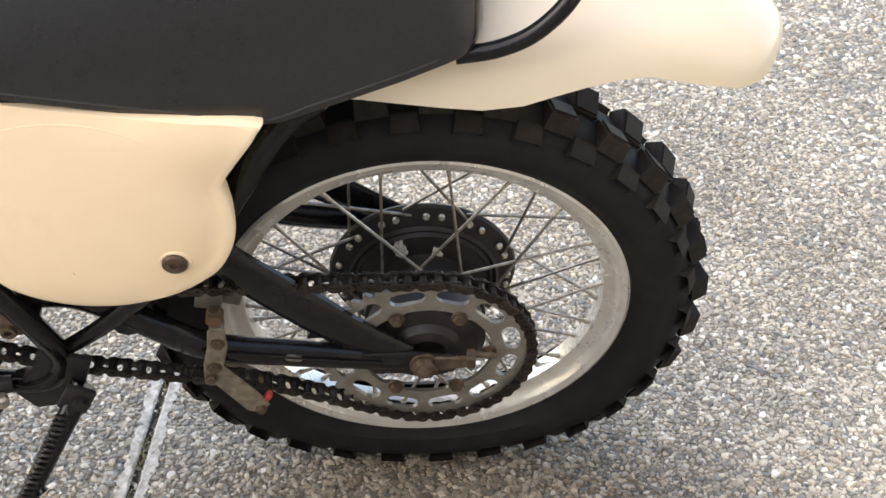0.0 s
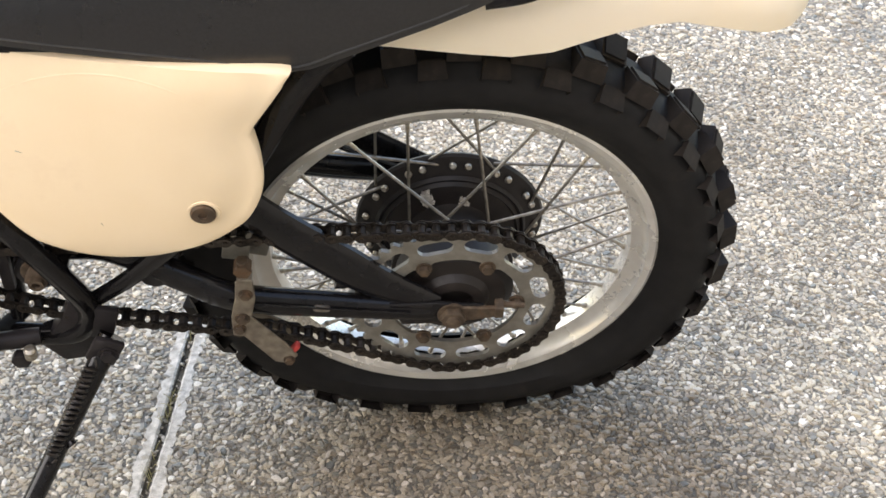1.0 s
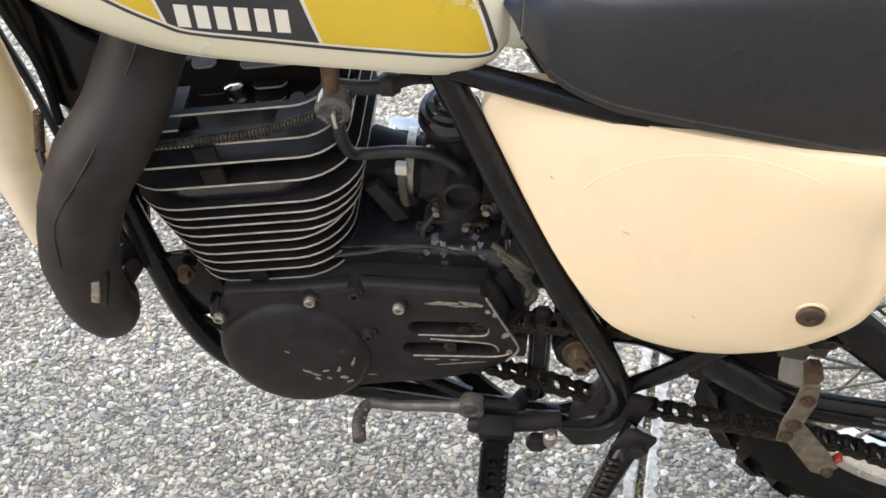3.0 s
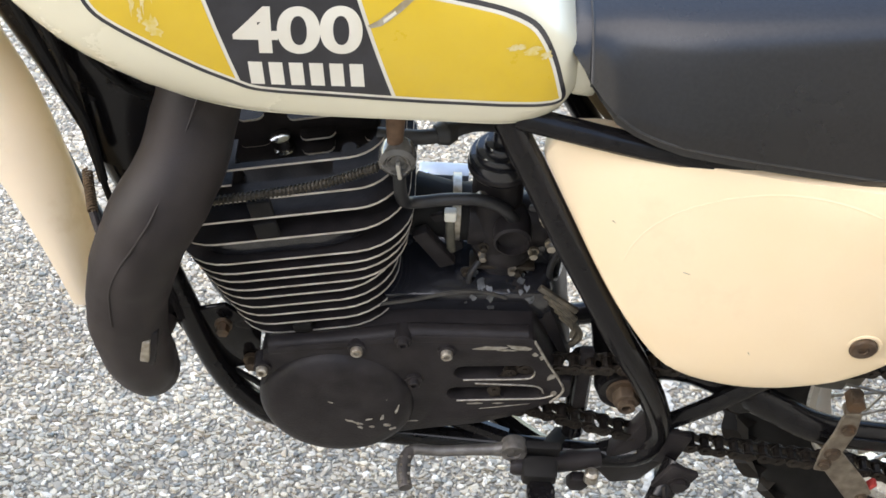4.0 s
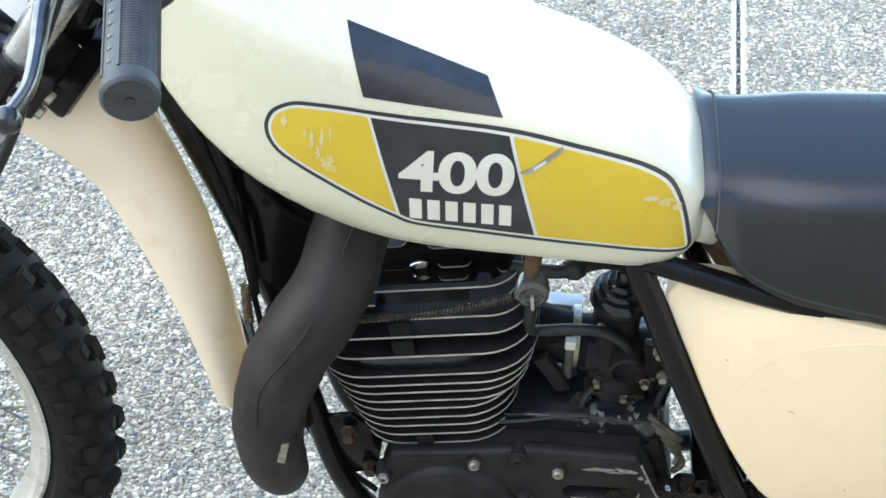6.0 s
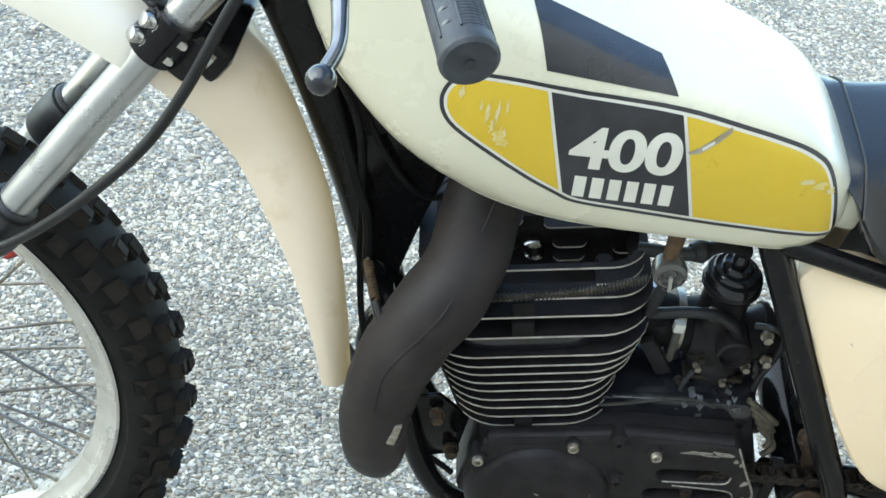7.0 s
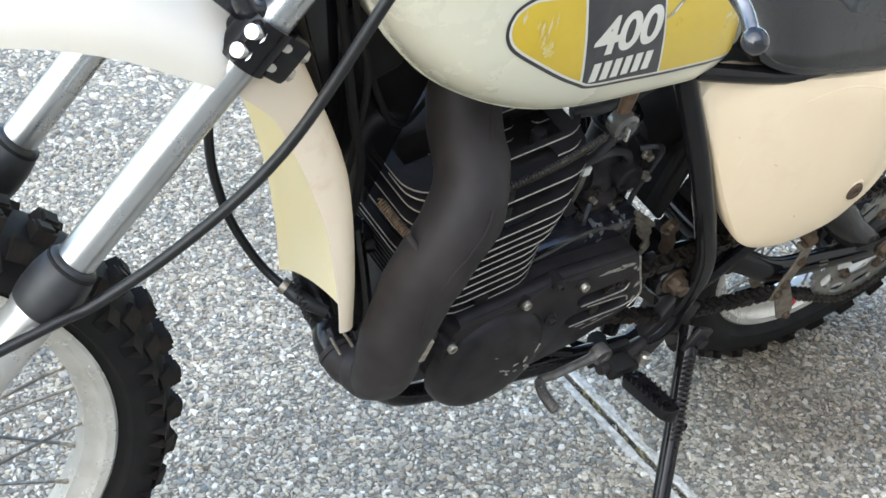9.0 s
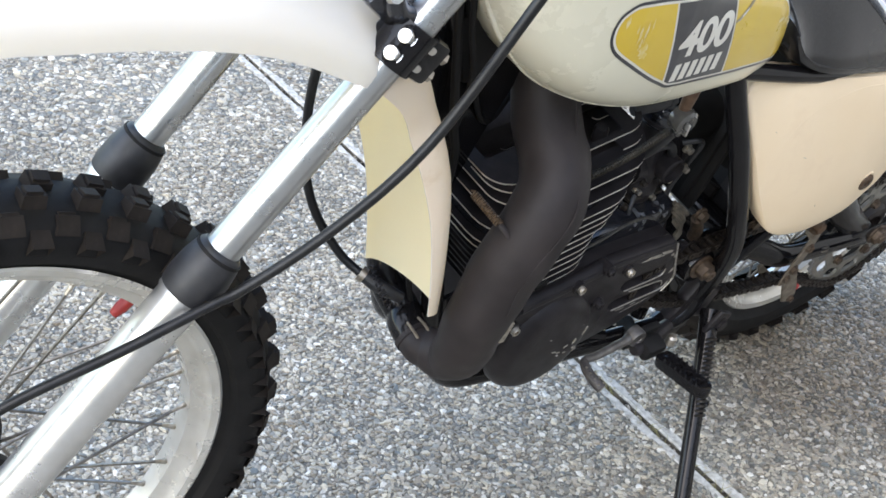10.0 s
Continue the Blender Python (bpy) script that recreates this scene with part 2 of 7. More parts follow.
def plate(bm, outline, y0, y1, holes=(), bevel=0.0, m=None, segments=2):
    """A flat plate from an (x, z) outline between y0 and y1, with holes through it."""
    edges, loops = [], []
    for loop in (outline, *holes):
        vs = [bm.verts.new((x, y0, z)) for x, z in loop]
        loops.append(vs)
        edges += [bm.edges.new((vs[i], vs[(i + 1) % len(vs)])) for i in range(len(vs))]
    if holes:
        made = bmesh.ops.triangle_fill(bm, edges=edges, use_beauty=True)
        faces = [f for f in made["geom"] if isinstance(f, bmesh.types.BMFace)]
    else:
        faces = [bm.faces.new(loops[0])]
    out = bmesh.ops.extrude_face_region(bm, geom=faces)
    moved = [v for v in out["geom"] if isinstance(v, bmesh.types.BMVert)]
    bmesh.ops.translate(bm, vec=(0, y1 - y0, 0), verts=moved)
    bmesh.ops.recalc_face_normals(bm, faces=bm.faces)
    if bevel:
        rim = [e for e in bm.edges if e.calc_face_angle(0) > 0.7]
        bmesh.ops.bevel(bm, geom=rim, offset=bevel, segments=segments, affect="EDGES", profile=0.5)
    if m is not None:
        bmesh.ops.transform(bm, matrix=m, verts=bm.verts)
    return bm


def block(bm, size, m=None, bevel=0.002, taper=1.0):
    """A rounded block of the given size round m."""
    made = bmesh.ops.create_cube(bm, size=1.0)["verts"]
    bmesh.ops.scale(bm, vec=size, verts=made)
    for v in made:
        if v.co.z > 0:
            v.co.x *= taper
            v.co.y *= taper
    edges = list({e for v in made for e in v.link_edges})
    if bevel:
        got = bmesh.ops.bevel(bm, geom=edges, offset=bevel, segments=2, affect="EDGES", profile=0.5)
        made = list({v for f in got["faces"] for v in f.verts} | {v for v in made if v.is_valid})
    if m is not None:
        bmesh.ops.transform(bm, matrix=m, verts=made)
    return bm


def rod(bm, a, b, r, n=12):
    return tube(bm, [a, b], r, n=n, straight=True)


def hexagon(r, cx=0.0, cz=0.0, n=6, turn=0.0):
    return [(cx + r * math.cos(2 * math.pi * i / n + turn), cz + r * math.sin(2 * math.pi * i / n + turn)) for i in range(n)]


def slot_outline(a, b, r, n=5):
    """A rounded slot from a to b in (x, z)."""
    d = math.atan2(b[1] - a[1], b[0] - a[0])
    out = []
    for c, t0 in ((b, d - math.pi / 2), (a, d + math.pi / 2)):
        out += [(c[0] + r * math.cos(t0 + math.pi * i / n), c[1] + r * math.sin(t0 + math.pi * i / n)) for i in range(n + 1)]
    return out


def bolt(bm, x, y, z, r, h, n=6):
    """A bolt head whose outer face looks to -y."""
    plate(bm, hexagon(r, x, z, n), y, y - h, bevel=0.0)
    plate(bm, hexagon(r * 1.35, x, z, 14), y + 0.001, y - h * 0.25)
    return bm


# ---------------- ground ----------------
JX, JS = -0.3505, 0.1035     # the joint: x = JX + JS * y


def aggregate(name, base_only):
    m = bpy.data.materials.new(name)
    m.use_nodes = True
    nt = m.node_tree
    N, K = nt.nodes, nt.links
    b = N["Principled BSDF"]
    tc = N.new("ShaderNodeTexCoord")
    ramp = N.new("ShaderNodeValToRGB")
    cr = ramp.color_ramp
    cr.interpolation = "LINEAR"
    stops = [(0.0, (0.107, 0.100, 0.086)), (0.12, (0.388, 0.337, 0.257)), (0.26, (0.150, 0.160, 0.149)), (0.40, (0.524, 0.464, 0.356)),
             (0.55, (0.189, 0.180, 0.153)), (0.70, (0.582, 0.524, 0.407)), (0.80, (0.209, 0.169, 0.119)), (0.93, (0.601, 0.560, 0.477)), (1.0, (0.737, 0.703, 0.621))]
    cr.elements[0].position, cr.elements[0].color = stops[0][0], (*stops[0][1], 1)
    cr.elements[1].position, cr.elements[1].color = stops[-1][0], (*stops[-1][1], 1)
    for p, c in stops[1:-1]:
        cr.elements.new(p).color = (*c, 1)
    grit = N.new("ShaderNodeTexNoise")
    grit.inputs["Scale"].default_value = 700
    grit.inputs["Detail"].default_value = 3
    K.new(tc.outputs["Object"], grit.inputs["Vector"])
    blot = N.new("ShaderNodeTexNoise")
    blot.inputs["Scale"].default_value = 2.2
    blot.inputs["Detail"].default_value = 6
    K.new(tc.outputs["Object"], blot.inputs["Vector"])
    if base_only:
        vor = N.new("ShaderNodeTexVoronoi")
        vor.inputs["Scale"].default_value = 95
        K.new(tc.outputs["Object"], vor.inputs["Vector"])
        sep = N.new("ShaderNodeSeparateColor")
        K.new(vor.outputs["Color"], sep.inputs[0])
        K.new(sep.outputs[0], ramp.inputs["Fac"])
        edge = N.new("ShaderNodeTexVoronoi")
        edge.feature = "DISTANCE_TO_EDGE"
        edge.inputs["Scale"].default_value = 95
        K.new(tc.outputs["Object"], edge.inputs["Vector"])
        er = N.new("ShaderNodeValToRGB")
        er.color_ramp.elements[0].position, er.color_ramp.elements[1].position = 0.02, 0.16
        K.new(edge.outputs["Distance"], er.inputs["Fac"])
        mx = N.new("ShaderNodeMix")
        mx.data_type = "RGBA"
        mx.inputs[6].default_value = (0.13, 0.118, 0.095, 1)
        K.new(er.outputs["Color"], mx.inputs[0])
        K.new(ramp.outputs["Color"], mx.inputs[7])
        col = mx.outputs[2]
        bp = N.new("ShaderNodeBump")
        bp.inputs["Strength"].default_value = 0.35
        bp.inputs["Distance"].default_value = 0.003
        K.new(er.outputs["Color"], bp.inputs["Height"])
        K.new(bp.outputs["Normal"], b.inputs["Normal"])
    else:
        isl = N.new("ShaderNodeNewGeometry")
        K.new(isl.outputs["Random Per Island"], ramp.inputs["Fac"])
        col = ramp.outputs["Color"]
    for src, lo, hi in ((grit, 0.78, 1.2), (blot, 0.8, 1.18)):
        mr = N.new("ShaderNodeMapRange")
        mr.inputs[1].default_value, mr.inputs[2].default_value = 0.3, 0.7
        mr.inputs[3].default_value, mr.inputs[4].default_value = lo, hi
        K.new(src.outputs["Fac"], mr.inputs[0])
        hs = N.new("ShaderNodeHueSaturation")
        K.new(mr.outputs[0], hs.inputs["Value"])
        K.new(col, hs.inputs["Color"])
        col = hs.outputs["Color"]
    # reddish-brown oil and rust bloom where the rear tyre stands, contact shadow painted in
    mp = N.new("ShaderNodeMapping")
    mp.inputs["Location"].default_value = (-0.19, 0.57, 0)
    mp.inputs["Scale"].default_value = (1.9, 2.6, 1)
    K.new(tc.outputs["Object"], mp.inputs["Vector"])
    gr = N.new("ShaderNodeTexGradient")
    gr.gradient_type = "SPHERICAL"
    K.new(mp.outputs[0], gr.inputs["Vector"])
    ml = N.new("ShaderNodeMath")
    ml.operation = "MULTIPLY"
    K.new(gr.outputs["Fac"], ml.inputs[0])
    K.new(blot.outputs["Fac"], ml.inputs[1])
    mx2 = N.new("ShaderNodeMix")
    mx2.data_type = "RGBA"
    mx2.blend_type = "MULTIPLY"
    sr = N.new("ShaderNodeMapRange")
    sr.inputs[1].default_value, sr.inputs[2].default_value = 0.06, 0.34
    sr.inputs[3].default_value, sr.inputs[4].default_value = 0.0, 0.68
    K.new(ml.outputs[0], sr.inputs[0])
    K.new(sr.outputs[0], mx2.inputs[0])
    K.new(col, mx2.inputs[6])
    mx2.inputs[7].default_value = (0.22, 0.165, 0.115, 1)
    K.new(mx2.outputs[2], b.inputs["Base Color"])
    b.inputs["Roughness"].default_value = 0.62 if base_only else 0.40
    return m


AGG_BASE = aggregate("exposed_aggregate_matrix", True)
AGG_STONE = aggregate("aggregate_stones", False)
EDGING = mat("trowelled_concrete", (0.36, 0.34, 0.295), (0.62, 0.59, 0.53), 110, 0.8, 0.9, bump=0.7, bump_scale=300,
             stain=(0.20, 0.18, 0.15), stain_scale=38, stain_amount=0.36)
GROOVE = mat("joint_dirt", (0.025, 0.022, 0.018), (0.16, 0.14, 0.105), 60, 0.95, bump=0.8, bump_scale=400, stain=(0.16, 0.16, 0.07), stain_scale=40, stain_amount=0.32)

half_gap = 0.0044
bm = bmesh.new()
FAR = 400.0
cols = []
for off, z in ((-FAR, 0), (-half_gap - 0.0225, 0), (-half_gap, 0), (-half_gap + 0.001, -0.006), (half_gap - 0.001, -0.006), (half_gap, 0), (half_gap + 0.0225, 0), (FAR, 0)):
    cols.append([bm.verts.new((JX + JS * y + off, y, z)) for y in (-FAR, -8, -2, -0.5, 0, 0.5, 1, 2, 4, 10, FAR)])
for i, (a, b) in enumerate(zip(cols, cols[1:])):
    for j in range(len(a) - 1):
        f = bm.faces.new((a[j], b[j], b[j + 1], a[j + 1]))
        f.material_index = 1 if i in (2, 3, 4) else 0
ground = part("ground", bm, [AGG_BASE, GROOVE], None, smooth=False)
tagged(ground, "grey exposed-aggregate concrete paving with a dirty joint", "paving", kind="structure")

bm = bmesh.new()
for side in (-1, 1):
    inner, outer = [], []
    ys = np.arange(-1.2, 3.2, 0.007)
    for y in ys:
        base = JX + JS * y
        wi = half_gap + 0.0004 + 0.0030 * abs(noise.noise((y * 45, side * 3.0, 0))) + 0.0020 * max(0, noise.noise((y * 160, side * 5.0, 3)))
        wo = 0.0200 + 0.0085 * noise.noise((y * 22, side * 7.0, 5)) + 0.007 * noise.noise((y * 90, side, 9)) + 0.004 * noise.noise((y * 210, side, 4))
        inner.append((base + side * (wi + 0.0035 * max(0, noise.noise((y * 14, side * 11.0, 2)))), y))
        outer.append((base + side * wo, y))
    rows_ = [[bm.verts.new((x, y, -0.010)) for x, y in inner], [bm.verts.new((x, y, 0.0012)) for x, y in inner],
             [bm.verts.new((x + side * 0.002, y, 0.0028)) for x, y in inner], [bm.verts.new((x, y, 0.0022)) for x, y in outer], [bm.verts.new((x, y, -0.002)) for x, y in outer]]
    for a, b in zip(rows_, rows_[1:]):
        for j in range(len(a) - 1):
            bm.faces.new((a[j], b[j], b[j + 1], a[j + 1]))
bmesh.ops.recalc_face_normals(bm, faces=bm.faces)
edging = part("joint_edging", bm, EDGING, None)
tagged(edging, "smooth trowelled concrete edging along the joint", "edging", kind="structure")


def stones(name, x0, x1, y0, y1, cell, lo, hi, seed, hole=None):
    """Stones proud of the matrix, one joined mesh of low domes."""
    g = np.random.default_rng(seed)
    nx, ny = int((x1 - x0) / cell), int((y1 - y0) / cell)
    gx, gy = np.meshgrid(np.arange(nx), np.arange(ny))
    cx = x0 + (gx.ravel() + 0.5 + g.uniform(-0.42, 0.42, nx * ny)) * cell
    cy = y0 + (gy.ravel() + 0.5 + g.uniform(-0.42, 0.42, nx * ny)) * cell
    keep = np.abs(cx - JX - JS * cy) > 0.0180 + g.uniform(-0.009, 0.008, len(cx))
    if hole:
        keep &= ~((cx > hole[0]) & (cx < hole[1]) & (cy > hole[2]) & (cy < hole[3]))
    cx, cy = cx[keep], cy[keep]
    n = len(cx)
    r = lo + (hi - lo) * g.beta(1.6, 2.6, n)
    stretch, turn = g.uniform(0.38, 0.95, n), g.uniform(0, math.pi, n)
    h = 0.0008 + r * g.uniform(0.12, 0.50, n)
    tiltx, tilty = g.normal(0, 0.15, n), g.normal(0, 0.15, n)
    k = 6
    ang = np.arange(k) * 2 * np.pi / k
    jag = 1 + g.uniform(-0.42, 0.38, (n, k))
    verts = np.zeros((n, 2 * k + 1, 3))
    for ring, (s, hh) in enumerate(((1.0, -0.35), (0.76, 0.78))):
        px = np.cos(ang)[None] * jag * s * r[:, None]
        py = np.sin(ang)[None] * jag * s * (r * stretch)[:, None]
        c, sn = np.cos(turn)[:, None], np.sin(turn)[:, None]
        lx, ly = px * c - py * sn, px * sn + py * c
        verts[:, ring * k:(ring + 1) * k, 0] = cx[:, None] + lx
        verts[:, ring * k:(ring + 1) * k, 1] = cy[:, None] + ly
        verts[:, ring * k:(ring + 1) * k, 2] = hh * h[:, None] + tiltx[:, None] * lx + tilty[:, None] * ly
    verts[:, 2 * k, 0], verts[:, 2 * k, 1], verts[:, 2 * k, 2] = cx, cy, h
    quads = np.array([[j, (j + 1) % k, k + (j + 1) % k, k + j] for j in range(k)])
    tris = np.array([[k + j, k + (j + 1) % k, 2 * k] for j in range(k)])
    base = (np.arange(n) * (2 * k + 1))[:, None, None]
    loops = np.concatenate([(quads[None] + base).reshape(n, -1), (tris[None] + base).reshape(n, -1)], 1).ravel()
    totals = np.tile(np.r_[np.full(k, 4), np.full(k, 3)], n)
    me = bpy.data.meshes.new(name)
    me.vertices.add(n * (2 * k + 1))
    me.vertices.foreach_set("co", verts.ravel())
    me.loops.add(len(loops))
    me.loops.foreach_set("vertex_index", loops.astype(np.int32))
    me.polygons.add(len(totals))
    me.polygons.foreach_set("loop_start", np.r_[0, np.cumsum(totals)[:-1]].astype(np.int32))
    me.polygons.foreach_set("loop_total", totals.astype(np.int32))
    me.polygons.foreach_set("use_smooth", np.zeros(len(totals), bool))
    me.update(calc_edges=True)
    me.materials.append(AGG_STONE)
    ob = new(name, me)
    tagged(ob, "small grey, tan and white stones set in the paving", "gravel", kind="stuff")
    return ob


stones("aggregate_stones", -1.95, 0.80, -0.55, 0.95, 0.0070, 0.0022, 0.0086, 3)
stones("aggregate_stones", -2.6, 1.6, -0.55, 3.0, 0.0135, 0.004, 0.0110, 5, hole=(-1.95, 0.80, -0.56, 0.95))


# grit and dry grass caught in the joint
g = np.random.default_rng(21)
bm = bmesh.new()
for _ in range(420):
    y = g.uniform(-0.55, 2.4)
    x = JX + JS * y + g.normal(0, 0.0032)
    r = g.uniform(0.0012, 0.0040)
    made = bmesh.ops.create_icosphere(bm, subdivisions=1, radius=r)["verts"]
    bmesh.ops.transform(bm, matrix=Matrix.Translation((x, y, -0.0045 + g.uniform(0, 0.004))) @ pose(0, 0, 0, g.uniform(0, 90), 0, g.uniform(0, 180)) @ Matrix.Diagonal((1.0, g.uniform(0.6, 1.3), g.uniform(0.4, 0.8), 1)), verts=made)
    for v in made:
        v.co += Vector(g.uniform(-0.25, 0.25, 3) * r)
grit_ob = part("joint_grit", bm, AGG_STONE, None, smooth=False)
tagged(grit_ob, "small stones and dirt lying in the joint", "grit", kind="stuff")
bm = bmesh.new()
for _ in range(90):
    y = g.choice((-0.42, -0.30, -0.18, -0.05, 0.12, 0.30)) + g.normal(0, 0.022)
    x = JX + JS * y + g.normal(0, 0.002)
    a, l = g.uniform(0, 2 * math.pi), g.uniform(0.008, 0.022)
    d = Vector((math.cos(a), math.sin(a), 0))
    tube(bm, [(x, y, -0.005), Vector((x, y, 0.004)) + d * l * 0.35, Vector((x, y, 0.005 + 0.2 * l)) + d * l * 0.8], [0.0007, 0.0005, 0.0002], n=3, k=2)
GRASS = mat("dry_grass", (0.20, 0.19, 0.07), (0.34, 0.30, 0.15), 200, 0.8)
grass = part("joint_grass", bm, GRASS, None)
tagged(grass, "short dry yellow-green grass tufts in the joint", "grass", kind="stuff")

# ---------------- motorcycle ----------------
YM = -0.025                      # middle plane of the machine, in its own axes
LEAN = 13.54
bike = new("motorcycle")
bike.matrix_basis = pose(0, 0, 0, LEAN, 0, 0)
bike.empty_display_size = 0.1
tagged(bike, "vintage cream and black off-road motorcycle leaning on its side stand", "motorcycle")


# ---- wheels ----
def tyre_profile(R, w, rim_r, rim_w):
    """Half profile of the casing, (radius, y) from bead to bead."""
    side = [(rim_r, rim_w), (rim_r + 0.012, rim_w + 0.006), (rim_r + 0.25 * (R - rim_r), w * 0.90), (rim_r + 0.48 * (R - rim_r), w),
            (rim_r + 0.70 * (R - rim_r), w * 0.95), (rim_r + 0.86 * (R - rim_r), w * 0.78), (rim_r + 0.96 * (R - rim_r), w * 0.45)]
    return [(r, -y) for r, y in side] + [(R, 0.0)] + [(r, y) for r, y in side[::-1]]


def knob_mesh(name, sx, sy, h, taper, skew=0.0):
    """A tread block standing on z = 0 with its foot sunk in; x round the tyre, y across."""
    bm = bmesh.new()
    foot = [bm.verts.new((x * sx / 2 * 1.02, y * sy / 2 * 1.02, -0.008)) for x, y in ((-1, -1), (1, -1), (1, 1), (-1, 1))]
    top = [bm.verts.new((x * sx / 2 * taper + skew * y * sy, y * sy / 2 * taper, h)) for x, y in ((-1, -1), (1, -1), (1, 1), (-1, 1))]
    bm.faces.new(top)
    for i in range(4):
        bm.faces.new((foot[i], foot[(i + 1) % 4], top[(i + 1) % 4], top[i]))
    bmesh.ops.bevel(bm, geom=[e for e in bm.edges if all(v.co.z > 0 for v in e.verts)], offset=0.0026, segments=2, affect="EDGES")
    me = bpy.data.meshes.new(name)
    bm.to_mesh(me)
    bm.free()
    me.materials.append(KNOB_RUBBER)
    return me


def wheel(kind, W, R, w, rim_r, rim_w, rows, per, knob_h, spokes, hub_build, bed=None):
    """W: the wheel's pose in the machine's axes, y being the axle."""
    # tyre, its lowest strip pressed flat by the ground
    bm = bmesh.new()
    lathe(bm, tyre_profile(R, w, rim_r - 0.004, rim_w - 0.004), (0, 0, 0), n=96, cap=False)
    bmesh.ops.transform(bm, matrix=W, verts=bm.verts)
    rot = pose(0, 0, 0, LEAN, 0, 0)
    back = rot.inverted()
    low, soft_z = (-0.020 if kind == "rear" else -0.0095), 0.090

    def pressed(z):
        return z if z > soft_z else max(0.001, soft_z * (z - low) / (soft_z - low))

    for v in bm.verts:
        q = rot @ v.co
        q.z = pressed(q.z)
        v.co = back @ q
    tyre = part(kind + "_tyre", bm, RUBBER, bike, "black knobbly off-road tyre with worn dusty tread")
    # beads and rib lines on the sidewall
    bm = bmesh.new()
    for s in (-1, 1):
        lathe(bm, [(rim_r + 0.014, s * (rim_w + 0.0045)), (rim_r + 0.016, s * (rim_w + 0.0075)), (rim_r + 0.018, s * (rim_w + 0.0055))], (0, 0, 0), n=72, closed=True)
    bmesh.ops.transform(bm, matrix=W, verts=bm.verts)
    part("sidewall_rib", bm, RUBBER, tyre)
    meshes = {}
    for (yy, sx, sy, phase, tip) in rows:
        key = (sx, sy)
        if key not in meshes:
            meshes[key] = knob_mesh("knob", sx, sy, knob_h, 0.88)
        ang_y = yy / w
        rr = R - (1 - math.cos(min(abs(ang_y), 1.2) * 1.05)) * 0.052
        for i in range(per):
            a = 2 * math.pi * (i + phase) / per
            m = W @ pose(0, 0, 0, 0, math.degrees(a), 0) @ pose(0, yy, rr, -math.degrees(tip), 0, 0)
            tip_z = (rot @ (m @ Vector((0, 0, knob_h)))).z
            m = back @ Matrix.Translation((0, 0, pressed(tip_z) - tip_z)) @ rot @ m
            shared("knob", meshes[key], tyre, m)
    # rim
    bm = bmesh.new()
    rw, ro = bed or (rim_w, 0.0)
    prof = [(rim_r, -rw), (rim_r - 0.003, -rw - 0.0015), (rim_r - 0.011, -rw + 0.001), (rim_r - 0.013, -rw + 0.006), (rim_r - 0.018, -rw + 0.012), (rim_r - 0.029, -rw * 0.42),
            (rim_r - 0.031, 0), (rim_r - 0.029, rw * 0.42), (rim_r - 0.018, rw - 0.012), (rim_r - 0.013, rw - 0.006), (rim_r - 0.011, rw - 0.001), (rim_r - 0.003, rw + 0.0015), (rim_r, rw),
            (rim_r - 0.006, rw - 0.004), (rim_r - 0.024, 0), (rim_r - 0.006, -rw + 0.004)]
    lathe(bm, [(r, y + ro) for r, y in prof], (0, 0, 0), n=96, closed=True)
    bmesh.ops.transform(bm, matrix=W, verts=bm.verts)
    rim = part(kind + "_rim", bm, RIM_ALU, bike, "worn aluminium wheel rim laced with wire spokes")
    hub_build(W)
    # spokes: crossed pairs to each flange
    fl = spokes["flanges"]
    nip = bmesh.new()
    lathe(nip, [(0.0034, -0.002), (0.0034, 0.004), (0.0026, 0.006), (0.0022, 0.016)], (0, 0, 0), n=8, axis="z")
    nip_me = bpy.data.meshes.new("nipple")
    nip.to_mesh(nip_me)
    nip.free()
    nip_me.materials.append(BOLT)
    n = spokes["count"]
    for i in range(n):
        y_f, r_f = fl[i % 2]
        sign = 1 if (i // 2) % 2 else -1
        a_rim = 2 * math.pi * (i + 0.5) / n
        a_hub = a_rim + sign * spokes["cross"]
        p_rim = Vector((math.cos(a_rim) * (rim_r - 0.030), y_f * 0.12 + ro, math.sin(a_rim) * (rim_r - 0.030)))
        p_hub = Vector((math.cos(a_hub) * r_f, y_f + (0.003 if sign > 0 else -0.003), math.sin(a_hub) * r_f))
        bm = bmesh.new()
        rod(bm, W @ p_hub, W @ p_rim, 0.0019, n=6)
        part("spoke", bm, STEEL, rim)
        d = (p_hub - p_rim).normalized()
        shared("nipple", nip_me, rim, W @ Matrix.Translation(p_rim) @ d.to_track_quat("Z", "Y").to_matrix().to_4x4())
    return tyre, rim


REAR = pose(0, YM, 0.317)


BARE = mat("bare_hub_alloy", (0.46, 0.42, 0.37), (0.64, 0.60, 0.54), 200, 0.45, 0.6)


